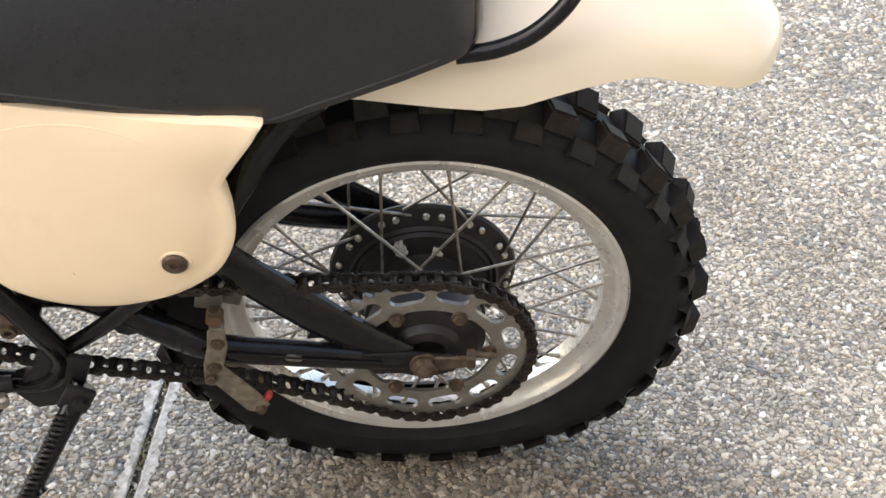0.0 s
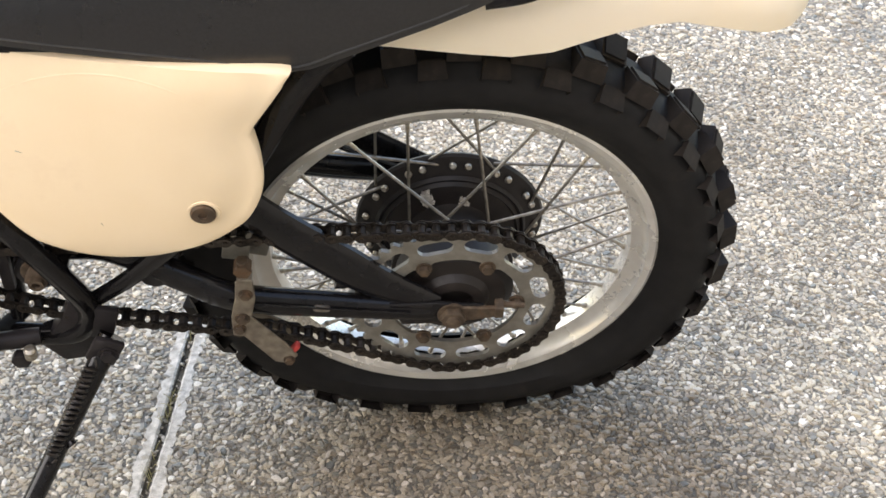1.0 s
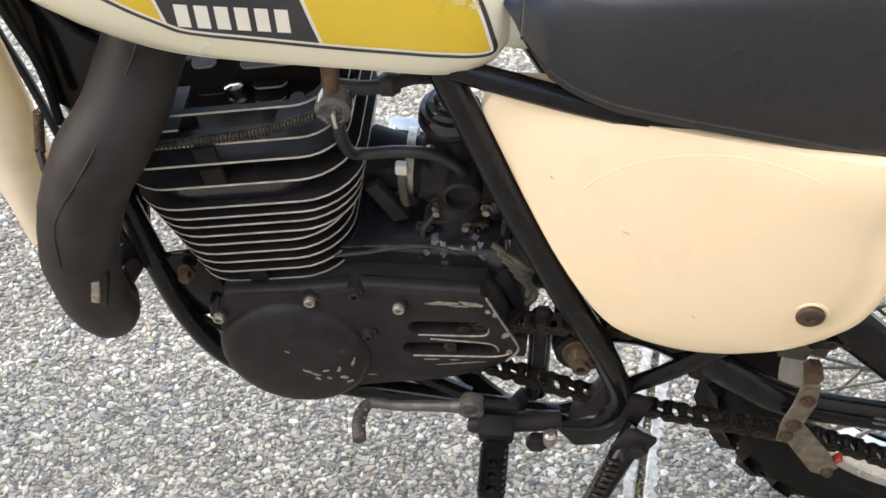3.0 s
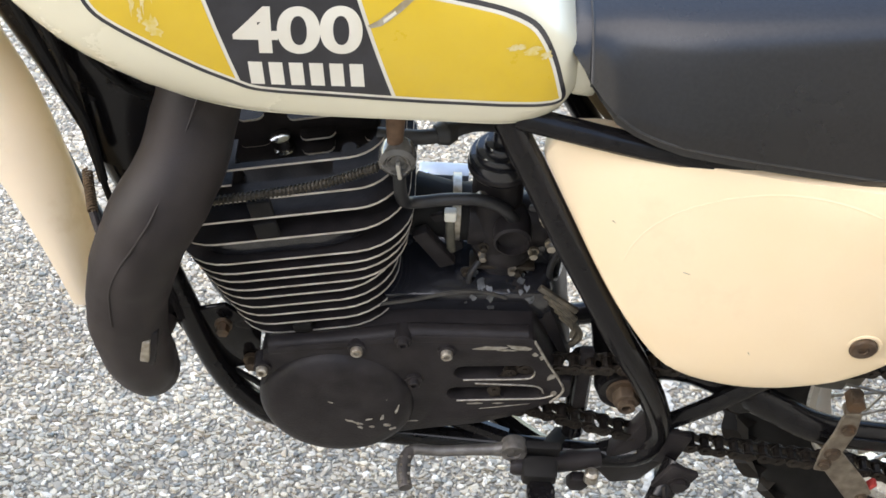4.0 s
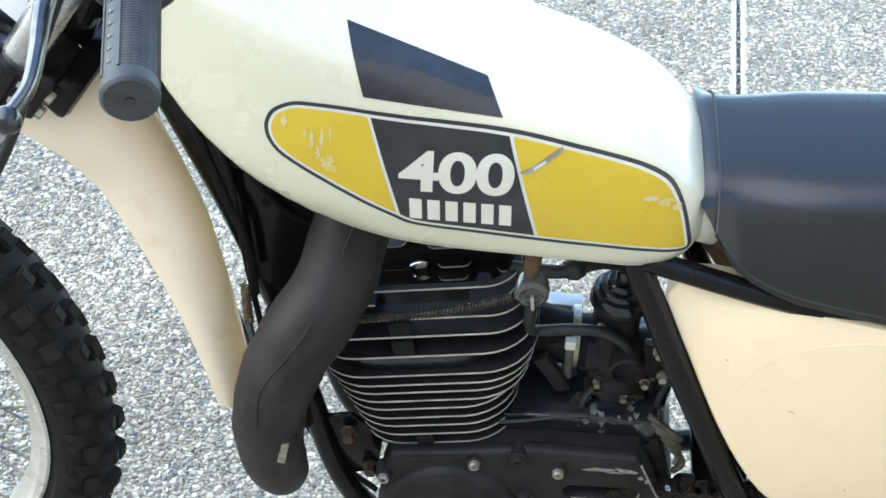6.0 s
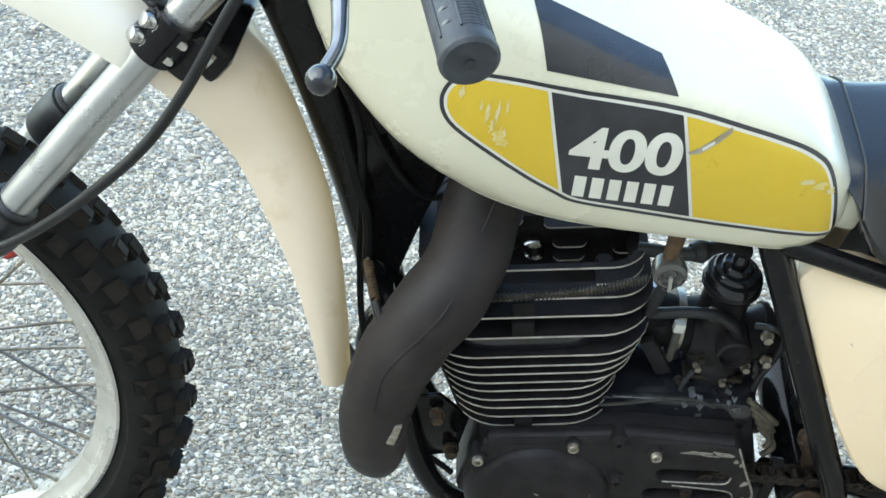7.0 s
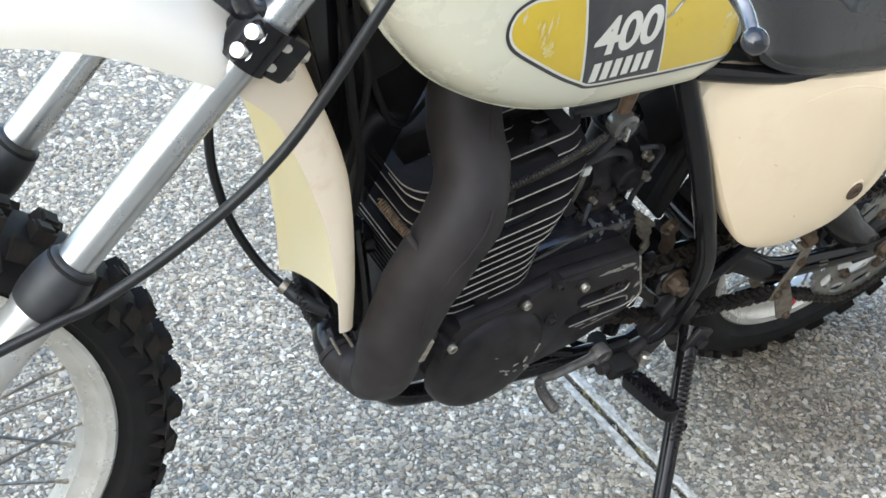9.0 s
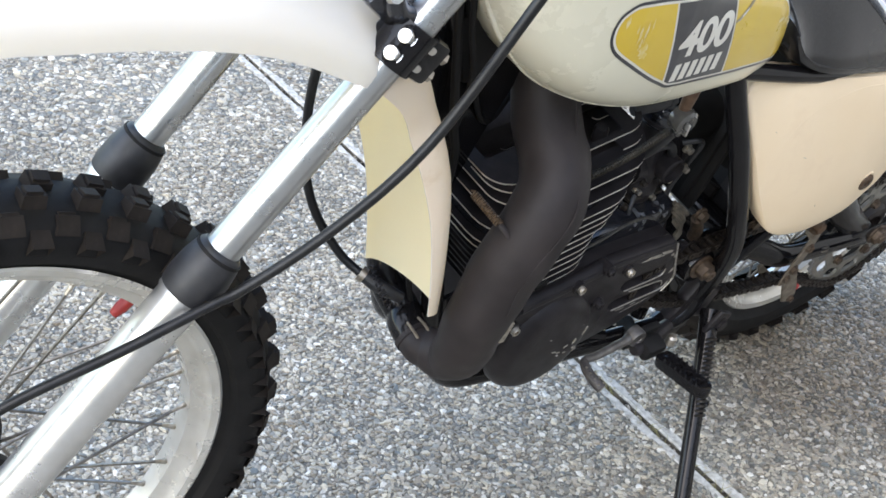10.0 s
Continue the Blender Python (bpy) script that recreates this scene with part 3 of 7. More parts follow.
def rear_hub(W):
    bm = bmesh.new()
    lathe(bm, [(0.020, -0.085), (0.032, -0.083), (0.036, -0.060), (0.062, -0.052), (0.070, -0.047), (0.070, -0.038), (0.050, -0.032), (0.048, -0.006), (0.052, 0.004), (0.076, 0.010), (0.083, 0.0135), (0.086, 0.0145),
               (0.092, 0.017), (0.109, 0.024), (0.111, 0.028), (0.109, 0.032), (0.080, 0.035), (0.070, 0.046), (0.062, 0.075), (0.05, 0.082), (0.018, 0.085)], W.translation, n=64)
    hub = part("rear_hub", bm, HUB_BLACK, bike, "black conical rear hub with chipped paint")
    bm = bmesh.new()
    for r, y in ((0.0835, 0.0125), (0.0765, 0.0095)):
        lathe(bm, [(r, y), (r + 0.003, y - 0.0035), (r + 0.006, y + 0.001)], W.translation, n=56, closed=True)
    part("drum_ridge", bm, HUB_BLACK, hub)
    for i in range(36):
        if i % 3 == 2:
            continue
        a = 2 * math.pi * i / 36
        bm = bmesh.new()
        lathe(bm, [(0.0045, 0.0), (0.0042, -0.0025), (0.0028, -0.004)], (0, 0, 0), n=10)
        bmesh.ops.rotate(bm, matrix=Matrix.Rotation(-0.45, 3, "X"), verts=bm.verts)
        bmesh.ops.transform(bm, matrix=W @ pose(0, 0, 0, 0, math.degrees(a), 0) @ pose(0, 0.0185, 0.100), verts=bm.verts)
        part("spoke_head", bm, BOLT, hub)
    # chipped paint
    for k, (dx, dz, s) in enumerate(((-0.030, 0.066, 0.0050), (-0.026, 0.0605, 0.0055), (-0.031, 0.0560, 0.0045), (-0.0235, 0.0545, 0.0040), (-0.028, 0.0510, 0.0035), (-0.034, 0.0610, 0.0026),
                                     (0.012, 0.058, 0.0035), (0.015, 0.0535, 0.0040), (0.0185, 0.051, 0.0028), (0.010, 0.0515, 0.0024))):
        g = np.random.default_rng(k)
        bm = bmesh.new()
        plate(bm, [(dx + s * g.uniform(0.25, 1.25) * math.cos(t), 0.317 + dz + s * g.uniform(0.3, 1.5) * math.sin(t)) for t in np.linspace(0, 6.28, 18)[:-1]],
              YM + 0.0025, YM + 0.012)
        part("paint_chip", bm, BARE, hub)
    # sprocket and its carrier
    ys = -0.122
    sp = []
    teeth = 46
    for i in range(teeth * 4):
        a = 2 * math.pi * i / (teeth * 4)
        r = 0.1215 if i % 4 in (0, 1) else 0.1145
        sp.append((r * math.cos(a), 0.319 + r * math.sin(a)))
    holes = []
    for i in range(12):
        a0 = 2 * math.pi * (i + 0.5) / 12
        if i % 2:
            holes.append(slot_outline((0.0965 * math.cos(a0 - 0.11), 0.319 + 0.0965 * math.sin(a0 - 0.11)), (0.0965 * math.cos(a0 + 0.11), 0.319 + 0.0965 * math.sin(a0 + 0.11)), 0.0098))
        else:
            holes.append(slot_outline((0.098 * math.cos(a0 - 0.10), 0.319 + 0.098 * math.sin(a0 - 0.10)), (0.098 * math.cos(a0 + 0.10), 0.319 + 0.098 * math.sin(a0 + 0.10)), 0.0098))
    inner = [(0.074 * math.cos(a) * (1 - 0.12 * max(0, math.cos(6 * a)) ** 6), 0.319 + 0.074 * math.sin(a) * (1 - 0.12 * max(0, math.cos(6 * a)) ** 6)) for a in np.linspace(0, 2 * math.pi, 73)[:-1]]
    bm = bmesh.new()
    plate(bm, sp, ys + 0.0015, ys - 0.0035, holes=holes + [inner[::-1]])
    part("sprocket", bm, SPROCKET_ALU, hub, "drilled grey aluminium rear sprocket", smooth=False)
    bm = bmesh.new()
    lathe(bm, [(0.030, -0.050), (0.066, -0.052), (0.068, -0.080), (0.058, -0.090), (0.040, -0.092), (0.034, -0.100), (0.022, -0.102), (0.020, -0.05)], (0, YM, 0.319), n=48, closed=True)
    part("sprocket_carrier", bm, HUB_BLACK, hub)
    for i in range(6):
        a = 2 * math.pi * i / 6 + 0.02
        bm = bmesh.new()
        bolt(bm, 0.070 * math.cos(a), ys - 0.0035, 0.319 + 0.070 * math.sin(a), 0.0068, 0.007)
        part("sprocket_bolt", bm, RUST, hub)


rear_rows = [(-0.0190, 0.035, 0.037, 0.0, 0.30), (0.0190, 0.035, 0.037, 0.5, -0.30), (-0.0440, 0.030, 0.023, 0.5, 0.98), (0.0440, 0.030, 0.023, 0.0, -0.98)]
wheel("rear", REAR, 0.316, 0.054, 0.2395, 0.036, rear_rows, 30, 0.0150,
      {"count": 36, "cross": 0.62, "flanges": [(-0.036, 0.064), (0.025, 0.100)]}, rear_hub, bed=(0.027, -0.007))

UP = Vector((0.527, 0, 0.850)).normalized()       # the steering axis
FRONT = Matrix.Translation((-1.453, -0.036, 0.358)) @ Matrix.Rotation(radians(-8), 4, UP)
CROWN = pose(-1.4385, -0.011, 0.347, 0, 0, -7.2)    # fender and handlebar


def front_hub(W):
    bm = bmesh.new()
    lathe(bm, [(0.012, -0.07), (0.03, -0.068), (0.034, -0.045), (0.062, -0.040), (0.064, -0.034), (0.04, -0.03), (0.038, 0.02), (0.07, 0.03), (0.075, 0.055), (0.03, 0.065), (0.012, 0.068)], (0, 0, 0), n=40)
    bmesh.ops.transform(bm, matrix=W, verts=bm.verts)
    part("front_hub", bm, ENGINE_BLACK, bike)


front_rows = [(-0.011, 0.023, 0.019, 0.0, 0.14), (0.011, 0.023, 0.019, 0.25, -0.14), (-0.0300, 0.022, 0.017, 0.55, 0.62), (0.0300, 0.022, 0.017, 0.70, -0.62),
              (-0.0405, 0.019, 0.016, 0.05, 1.05), (0.0405, 0.019, 0.016, 0.2, -1.05)]
_, front_rim = wheel("front", FRONT, 0.340, 0.043, 0.2802, 0.028, front_rows, 42, 0.0125,
                     {"count": 36, "cross": 0.55, "flanges": [(-0.036, 0.058), (0.036, 0.066)]}, front_hub)
bm = bmesh.new()
rod(bm, (0.177, 0.004, 0.191), (0.156, 0.004, 0.169), 0.0035, n=8)
bmesh.ops.transform(bm, matrix=FRONT, verts=bm.verts)
part("valve_stem", bm, BRASS, front_rim)
bm = bmesh.new()
tube(bm, [(0.173, 0.004, 0.187), (0.167, 0.004, 0.1805), (0.160, 0.004, 0.173), (0.153, 0.004, 0.1655)], [0.003, 0.0062, 0.0066, 0.0045], n=10)
bmesh.ops.transform(bm, matrix=FRONT, verts=bm.verts)
part("valve_cap", bm, RED, front_rim, "bright red valve cap")


# ---- chain ----
def chain_path():
    pts = []
    for i in range(40):
        a = radians(94 - i * (94 + 103) / 39)
        pts.append((0.1195 * math.cos(a), 0.319 + 0.1195 * math.sin(a)))
    low = spline([(-0.027, 0, 0.2025), (-0.09, 0, 0.228), (-0.19, 0, 0.266), (-0.254, 0, 0.276), (-0.394, 0, 0.300), (-0.47, 0, 0.322), (-0.53, 0, 0.344)], 8)
    pts += [(p.x, p.z) for p in low[1:]]
    for i in range(16):
        a = radians(-75 - i * 180 / 15)
        pts.append((-0.545 + 0.036 * math.cos(a), 0.383 + 0.036 * math.sin(a)))
    up = spline([(-0.536, 0, 0.418), (-0.40, 0, 0.424), (-0.21, 0, 0.433), (-0.008, 0, 0.4383)], 8)
    pts += [(p.x, p.z) for p in up[1:-1]]
    return np.array(pts)


def link_mesh(outer):
    bm = bmesh.new()
    p = 0.015875
    yo = 0.0088 if outer else 0.0062
    shape = []
    for c, t0 in ((p / 2, -math.pi / 2), (-p / 2, math.pi / 2)):
        shape += [(c + 0.0068 * math.cos(t0 + math.pi * i / 6), 0.0068 * math.sin(t0 + math.pi * i / 6)) for i in range(7)]
        shape.append((0, 0.0048 if c > 0 else -0.0048))
    for s in (-1, 1):
        plate(bm, shape, s * yo - 0.0008, s * yo + 0.0008)
    for c in ((-p / 2, p / 2) if not outer else ()):
        rod(bm, (c, -0.006, 0), (c, 0.006, 0), 0.0052, n=8)
    if outer:
        for c in (-p / 2, p / 2):
            rod(bm, (c, -0.0112, 0), (c, 0.0112, 0), 0.0027, n=8)
    me = bpy.data.meshes.new("chain_link")
    bm.to_mesh(me)
    bm.free()
    me.materials.append(CHAIN_STEEL)
    return me


cp = chain_path()
seg = np.r_[0, np.cumsum(np.hypot(*np.diff(np.r_[cp, cp[:1]], axis=0).T))]
total = seg[-1]
n_links = int(round(total / 0.015875 / 2)) * 2
cpx = np.r_[cp, cp[:1]]
joint = [(float(np.interp(s, seg, cpx[:, 0])), float(np.interp(s, seg, cpx[:, 1]))) for s in np.arange(n_links) * total / n_links]
chain_me = [link_mesh(False), link_mesh(True)]
chain = None
for i in range(n_links):
    (xa, za), (xb, zb_) = joint[i], joint[(i + 1) % n_links]
    m = pose((xa + xb) / 2, -0.122, (za + zb_) / 2, 0, -math.degrees(math.atan2(zb_ - za, xb - xa)), 0)
    if chain is None:
        chain = new("chain", chain_me[1])
        chain.parent = bike
        chain.matrix_basis = m
        first_inv = m.inverted()
        tagged(chain, "oily dark roller drive chain")
    else:
        shared("chain_link", chain_me[i % 2 ^ 1], chain, first_inv @ m)


# ---- swingarm ----
bm = bmesh.new()
tube(bm, [(-0.455, -0.094, 0.386), (-0.383, -0.098, 0.389), (-0.30, -0.120, 0.362), (-0.242, -0.131, 0.340), (-0.14, -0.132, 0.327), (-0.042, -0.134, 0.318), (-0.020, -0.134, 0.317)],
     [0.019, 0.019, 0.019, 0.0195, 0.0185, 0.015, 0.012], n=14, flat=0.72)
swingarm = part("swingarm", bm, FRAME_BLACK, bike, "glossy black tubular swingarm with upper brace")
bm = bmesh.new()
tube(bm, [(-0.025, -0.131, 0.322), (-0.085, -0.128, 0.358), (-0.129, -0.126, 0.393), (-0.214, -0.118, 0.462), (-0.30, -0.095, 0.535), (-0.40, -0.06, 0.60)],
     [0.018, 0.024, 0.027, 0.025, 0.022, 0.02], n=14, flat=0.5)
part("upper_brace", bm, FRAME_BLACK, swingarm)
bm = bmesh.new()
tube(bm, [(-0.455, 0.078, 0.386), (-0.30, 0.08, 0.362), (-0.14, 0.082, 0.327), (0.0, 0.084, 0.317)], 0.018, n=12, flat=0.75)
tube(bm, [(-0.02, 0.08, 0.322), (-0.129, 0.076, 0.393), (-0.214, 0.068, 0.462), (-0.40, 0.02, 0.60)], [0.018, 0.026, 0.024, 0.02], n=12, flat=0.5)
part("far_arm", bm, FRAME_BLACK, swingarm)
bm = bmesh.new()
tube(bm, [(-0.30, 0.075, 0.50), (-0.255, YM, 0.47), (-0.30, -0.12, 0.50)], 0.018, n=10)
tube(bm, [(-0.33, 0.08, 0.372), (-0.33, YM, 0.366), (-0.33, -0.125, 0.372)], 0.018, n=10)
part("cross_tube", bm, FRAME_BLACK, swingarm)
bm = bmesh.new()
plate(bm, [(-0.060, 0.300), (0.030, 0.303), (0.036, 0.319), (0.030, 0.333), (-0.02, 0.338), (-0.075, 0.335)], -0.137, -0.142, bevel=0.0015)
part("axle_plate", bm, FRAME_BLACK, swingarm)
bm = bmesh.new()
plate(bm, [(-0.085, 0.356), (-0.135, 0.352), (-0.120, 0.398), (-0.10, 0.385)], -0.119, -0.131)
part("gusset", bm, FRAME_BLACK, swingarm)
bm = bmesh.new()
plate(bm, slot_outline((-0.154, 0.3355), (-0.144, 0.3345), 0.0045), -0.143, -0.1462)
part("plug", bm, STEEL, swingarm)
bm = bmesh.new()
tube(bm, [(-0.25, -0.1462, 0.350), (-0.14, -0.1462, 0.336), (-0.05, -0.1458, 0.326)], 0.0016, n=6)
part("weld_bead", bm, FRAME_BLACK, swingarm)
# axle nut, adjuster
bm = bmesh.new()
plate(bm, hexagon(0.0145, -0.003, 0.319), -0.142, -0.153, bevel=0.0012)
lathe(bm, [(0.0175, -0.141), (0.0175, -0.1445), (0.010, -0.1445)], (-0.003, 0, 0.319), n=24)
lathe(bm, [(0.0085, -0.15), (0.0085, -0.1565), (0.006, -0.158)], (-0.003, 0, 0.319), n=16)
part("axle_nut", bm, RUST, swingarm, "rusty axle nut")
bm = bmesh.new()
plate(bm, [(-0.018, 0.309), (0.0, 0.306), (0.048, 0.315), (0.052, 0.325), (0.046, 0.331), (0.0, 0.333), (-0.018, 0.329)], -0.1395, -0.1448, bevel=0.0012)
plate(bm, [(0.044, 0.314), (0.054, 0.315), (0.054, 0.331), (0.044, 0.331)], -0.130, -0.146, bevel=0.0012)
rod(bm, (0.05, -0.133, 0.324), (0.078, -0.133, 0.322), 0.004, n=8)
part("chain_adjuster", bm, RUST, swingarm, "rusty chain adjuster plate")
# chain guide
bm = bmesh.new()
plate(bm, [(-0.240, 0.395), (-0.221, 0.397), (-0.220, 0.366), (-0.226, 0.334), (-0.190, 0.284), (-0.178, 0.262), (-0.190, 0.248), (-0.204, 0.252), (-0.236, 0.300), (-0.248, 0.302), (-0.248, 0.336), (-0.242, 0.366)], -0.152, -0.1555, bevel=0.001)
plate(bm, [(-0.238, 0.392), (-0.222, 0.392), (-0.222, 0.40), (-0.238, 0.40)], -0.14, -0.1555, bevel=0.001)
guide = part("chain_guide", bm, GUIDE, bike, "rusty plated chain guide bracket")
bm = bmesh.new()
plate(bm, [(-0.246, 0.30), (-0.236, 0.30), (-0.176, 0.256), (-0.182, 0.245), (-0.2, 0.246)], -0.108, -0.112, bevel=0.001)
part("far_plate", bm, GUIDE, guide)
bm = bmesh.new()
block(bm, (0.006, 0.010, 0.017), pose(-0.1815, -0.1495, 0.270, 0, 35, 0))
part("slider", bm, RED, guide, "worn red chain slider block")
for x, z, r in ((-0.230, 0.375, 0.006), (-0.236, 0.333, 0.0065), (-0.240, 0.315, 0.0055), (-0.188, 0.256, 0.005)):
    bm = bmesh.new()
    bolt(bm, x, -0.1555, z, r, 0.005)
    part("bolt", bm, RUST, guide)
bm = bmesh.new()
rod(bm, (-0.231, -0.148, 0.395), (-0.231, -0.148, 0.424), 0.006, n=10)
plate(bm, hexagon(0.0095, -0.231, 0.412, 6), -0.139, -0.157)
part("stud", bm, RUST, guide)
bm = bmesh.new()
block(bm, (0.030, 0.008, 0.075), pose(-0.238, -0.105, 0.415, 0, 8, 0))
block(bm, (0.024, 0.012, 0.07), pose(-0.212, -0.095, 0.41, 0, 14, 0))
part("chain_box", bm, SPROCKET_ALU, guide, "dull grey chain guide box")


# ---- frame ----
bm = bmesh.new()
for s in (-1, 1):
    y = YM + s * 0.103
    tube(bm, [(-0.608, YM + s * 0.078, 0.765), (-0.588, YM + s * 0.089, 0.722), (-0.566, YM + s * 0.098, 0.680), (-0.535, YM + s * 0.112, 0.620), (-0.4985, YM + s * 0.122, 0.550), (-0.473, YM + s * 0.127, 0.500), (-0.447, YM + s * 0.127, 0.450), (-0.424, YM + s * 0.118, 0.390), (-0.408, y, 0.320), (-0.425, y, 0.280),
              (-0.48, YM + s * 0.095, 0.266), (-0.62, YM + s * 0.08, 0.262), (-0.76, YM + s * 0.066, 0.262), (-0.82, YM + s * 0.058, 0.275), (-0.862, YM + s * 0.052, 0.335), (-0.895, YM + s * 0.045, 0.445), (-0.93, YM + s * 0.03, 0.56)], 0.0135, n=12, k=5)
frame_ob = part("frame", bm, FRAME_BLACK, bike, "black painted steel tube frame")
bm = bmesh.new()
tube(bm, [(-1.068, YM, 0.905), (-1.02, YM, 0.80), (-0.965, YM, 0.66), (-0.93, YM, 0.55)], [0.024, 0.023, 0.022, 0.021], n=14)
part("downtube", bm, FRAME_BLACK, frame_ob)
bm = bmesh.new()
tube(bm, [(-1.135, YM - 0.005, 0.845), (-1.05, YM, 1.02)], 0.032, n=18, straight=True)
tube(bm, [(-1.142, YM - 0.005, 0.83), (-1.132, YM - 0.005, 0.85)], 0.038, n=18, straight=True)
part("steering_head", bm, FRAME_BLACK, frame_ob)
bm = bmesh.new()
tube(bm, [(-1.07, YM, 0.93), (-0.95, YM, 0.90), (-0.75, YM, 0.83), (-0.60, YM, 0.77), (-0.5, YM, 0.73)], [0.032, 0.034, 0.034, 0.03, 0.026], n=14)
part("backbone", bm, FRAME_BLACK, frame_ob)
bm = bmesh.new()
for s in (-1, 1):
    plate(bm, [(-1.06, 0.93), (-1.055, 0.86), (-1.0, 0.74), (-0.955, 0.60), (-0.915, 0.58), (-0.90, 0.66), (-0.875, 0.76), (-0.86, 0.86), (-0.95, 0.92)], YM + s * 0.020, YM + s * 0.026)
part("gusset", bm, FRAME_BLACK, frame_ob)
for s in (-1, 1):
    bm = bmesh.new()
    tube(bm, [(-0.585, YM + s * 0.09, 0.735), (-0.45, YM + s * 0.105, 0.715), (-0.28, YM + s * 0.105, 0.692), (-0.14, YM + s * 0.085, 0.690), (-0.06, YM + s * 0.065, 0.712)], 0.011, n=10)
    part("seat_rail", bm, FRAME_BLACK, frame_ob)
    bm = bmesh.new()
    tube(bm, [(-0.412, YM + s * 0.096, 0.318), (-0.34, YM + s * 0.10, 0.385), (-0.24, YM + s * 0.108, 0.51), (-0.16, YM + s * 0.104, 0.66), (-0.115, YM + s * 0.098, 0.70)], [0.010, 0.011, 0.013, 0.015, 0.012], n=10, flat=0.8)
    part("rear_strut", bm, FRAME_BLACK, frame_ob)
bm = bmesh.new()
tube(bm, [(0.01, -0.118, 0.750), (0.05, -0.116, 0.757), (0.085, -0.112, 0.775), (0.115, -0.100, 0.806), (0.13, -0.07, 0.835), (0.134, YM, 0.845), (0.13, 0.02, 0.835), (0.115, 0.05, 0.806), (0.01, 0.068, 0.750)], 0.0088, n=10)
loop = part("rear_loop", bm, FRAME_BLACK, frame_ob)
# pivot boss and bolt
bm = bmesh.new()
lathe(bm, [(0.028, 0.10), (0.030, -0.118), (0.026, -0.130), (0.017, -0.131)], (-0.451, 0, 0.386), n=28)
part("pivot_boss", bm, FRAME_BLACK, frame_ob)
bm = bmesh.new()
plate(bm, hexagon(0.0135, -0.451, 0.389), -0.131, -0.146, bevel=0.0012)
lathe(bm, [(0.019, -0.130), (0.019, -0.1335), (0.012, -0.1335)], (-0.451, 0, 0.389), n=22)
lathe(bm, [(0.0085, -0.144), (0.0085, -0.152), (0.005, -0.152), (0.0045, -0.147)], (-0.451, 0, 0.389), n=16)
part("pivot_nut", bm, RUST, frame_ob, "rusty swingarm pivot nut")
bm = bmesh.new()
tube(bm, [(-0.47, -0.10, 0.455), (-0.455, -0.10, 0.43), (-0.452, -0.10, 0.40)], [0.008, 0.009, 0.009], n=10)
bolt(bm, -0.468, -0.10, 0.462, 0.008, 0.010)
part("mount_lug", bm, RUST, frame_ob)
bm = bmesh.new()
for x, z in ((-0.365, 0.437), (-0.338, 0.433)):
    bolt(bm, x, -0.125, z, 0.008, 0.006, 8)
part("frame_bolt", bm, RUST, frame_ob)
for x, y, z in ((-0.851, -0.086, 0.414), (-0.827, -0.078, 0.350)):
    bm = bmesh.new()
    bolt(bm, x, y, z, 0.0066, 0.012)
    part("engine_mount_bolt", bm, RUST, frame_ob)
bm = bmesh.new()
plate(bm, [(-0.885, 0.42), (-0.85, 0.43), (-0.815, 0.40), (-0.82, 0.34), (-0.85, 0.33), (-0.87, 0.35)], -0.070, -0.076, bevel=0.001)
part("engine_mount_plate", bm, FRAME_BLACK, frame_ob)


bm = bmesh.new()
plate(bm, [(-0.421, 0.354), (-0.397, 0.305), (-0.393, 0.274), (-0.417, 0.235), (-0.447, 0.229), (-0.47, 0.26), (-0.442, 0.303)], -0.112, -0.133, bevel=0.004)
part("stand_mount", bm, ENGINE_BLACK, frame_ob)


# ---- seat ----
SEAT_B = [(-0.545, 0.800), (-0.535, 0.788), (-0.5245, 0.768), (-0.506, 0.741), (-0.481, 0.728), (-0.436, 0.7205), (-0.336, 0.7065), (-0.252, 0.695), (-0.165, 0.682), (-0.12, 0.699), (-0.076, 0.716), (0.0, 0.745), (0.027, 0.757), (0.034, 0.765)]
SEAT_T = [(-0.545, 0.808), (-0.535, 0.813), (-0.50, 0.818), (-0.40, 0.829), (-0.25, 0.846), (-0.10, 0.858), (0.0, 0.864), (0.027, 0.858), (0.034, 0.845)]
SEAT_W = [(-0.545, 0.085), (-0.53, 0.101), (-0.50, 0.110), (-0.45, 0.124), (-0.40, 0.127), (-0.20, 0.128), (-0.12, 0.122), (-0.05, 0.117), (0.015, 0.106), (0.027, 0.098), (0.034, 0.08)]


def seat_section(x):
    zb, zt, w = lerp_table(SEAT_B, x), lerp_table(SEAT_T, x), lerp_table(SEAT_W, x)
    H = zt - zb
    half = [(0.0, zb), (0.86 * w, zb), (0.985 * w, zb + min(0.006, 0.1 * H)), (w, zb + min(0.018, 0.2 * H)), (0.955 * w, zb + 0.30 * H), (0.87 * w, zb + 0.50 * H), (0.775 * w, zb + 0.68 * H), (0.695 * w, zb + 0.815 * H), (0.645 * w, zb + 0.885 * H),
            (0.585 * w, zb + 0.94 * H), (0.50 * w, zb + 0.972 * H), (0.38 * w, zb + 0.988 * H), (0.2 * w, zt)]
    return [(YM - y, z) for y, z in half] + [(YM, zt)] + [(YM + y, z) for y, z in half[:0:-1]]


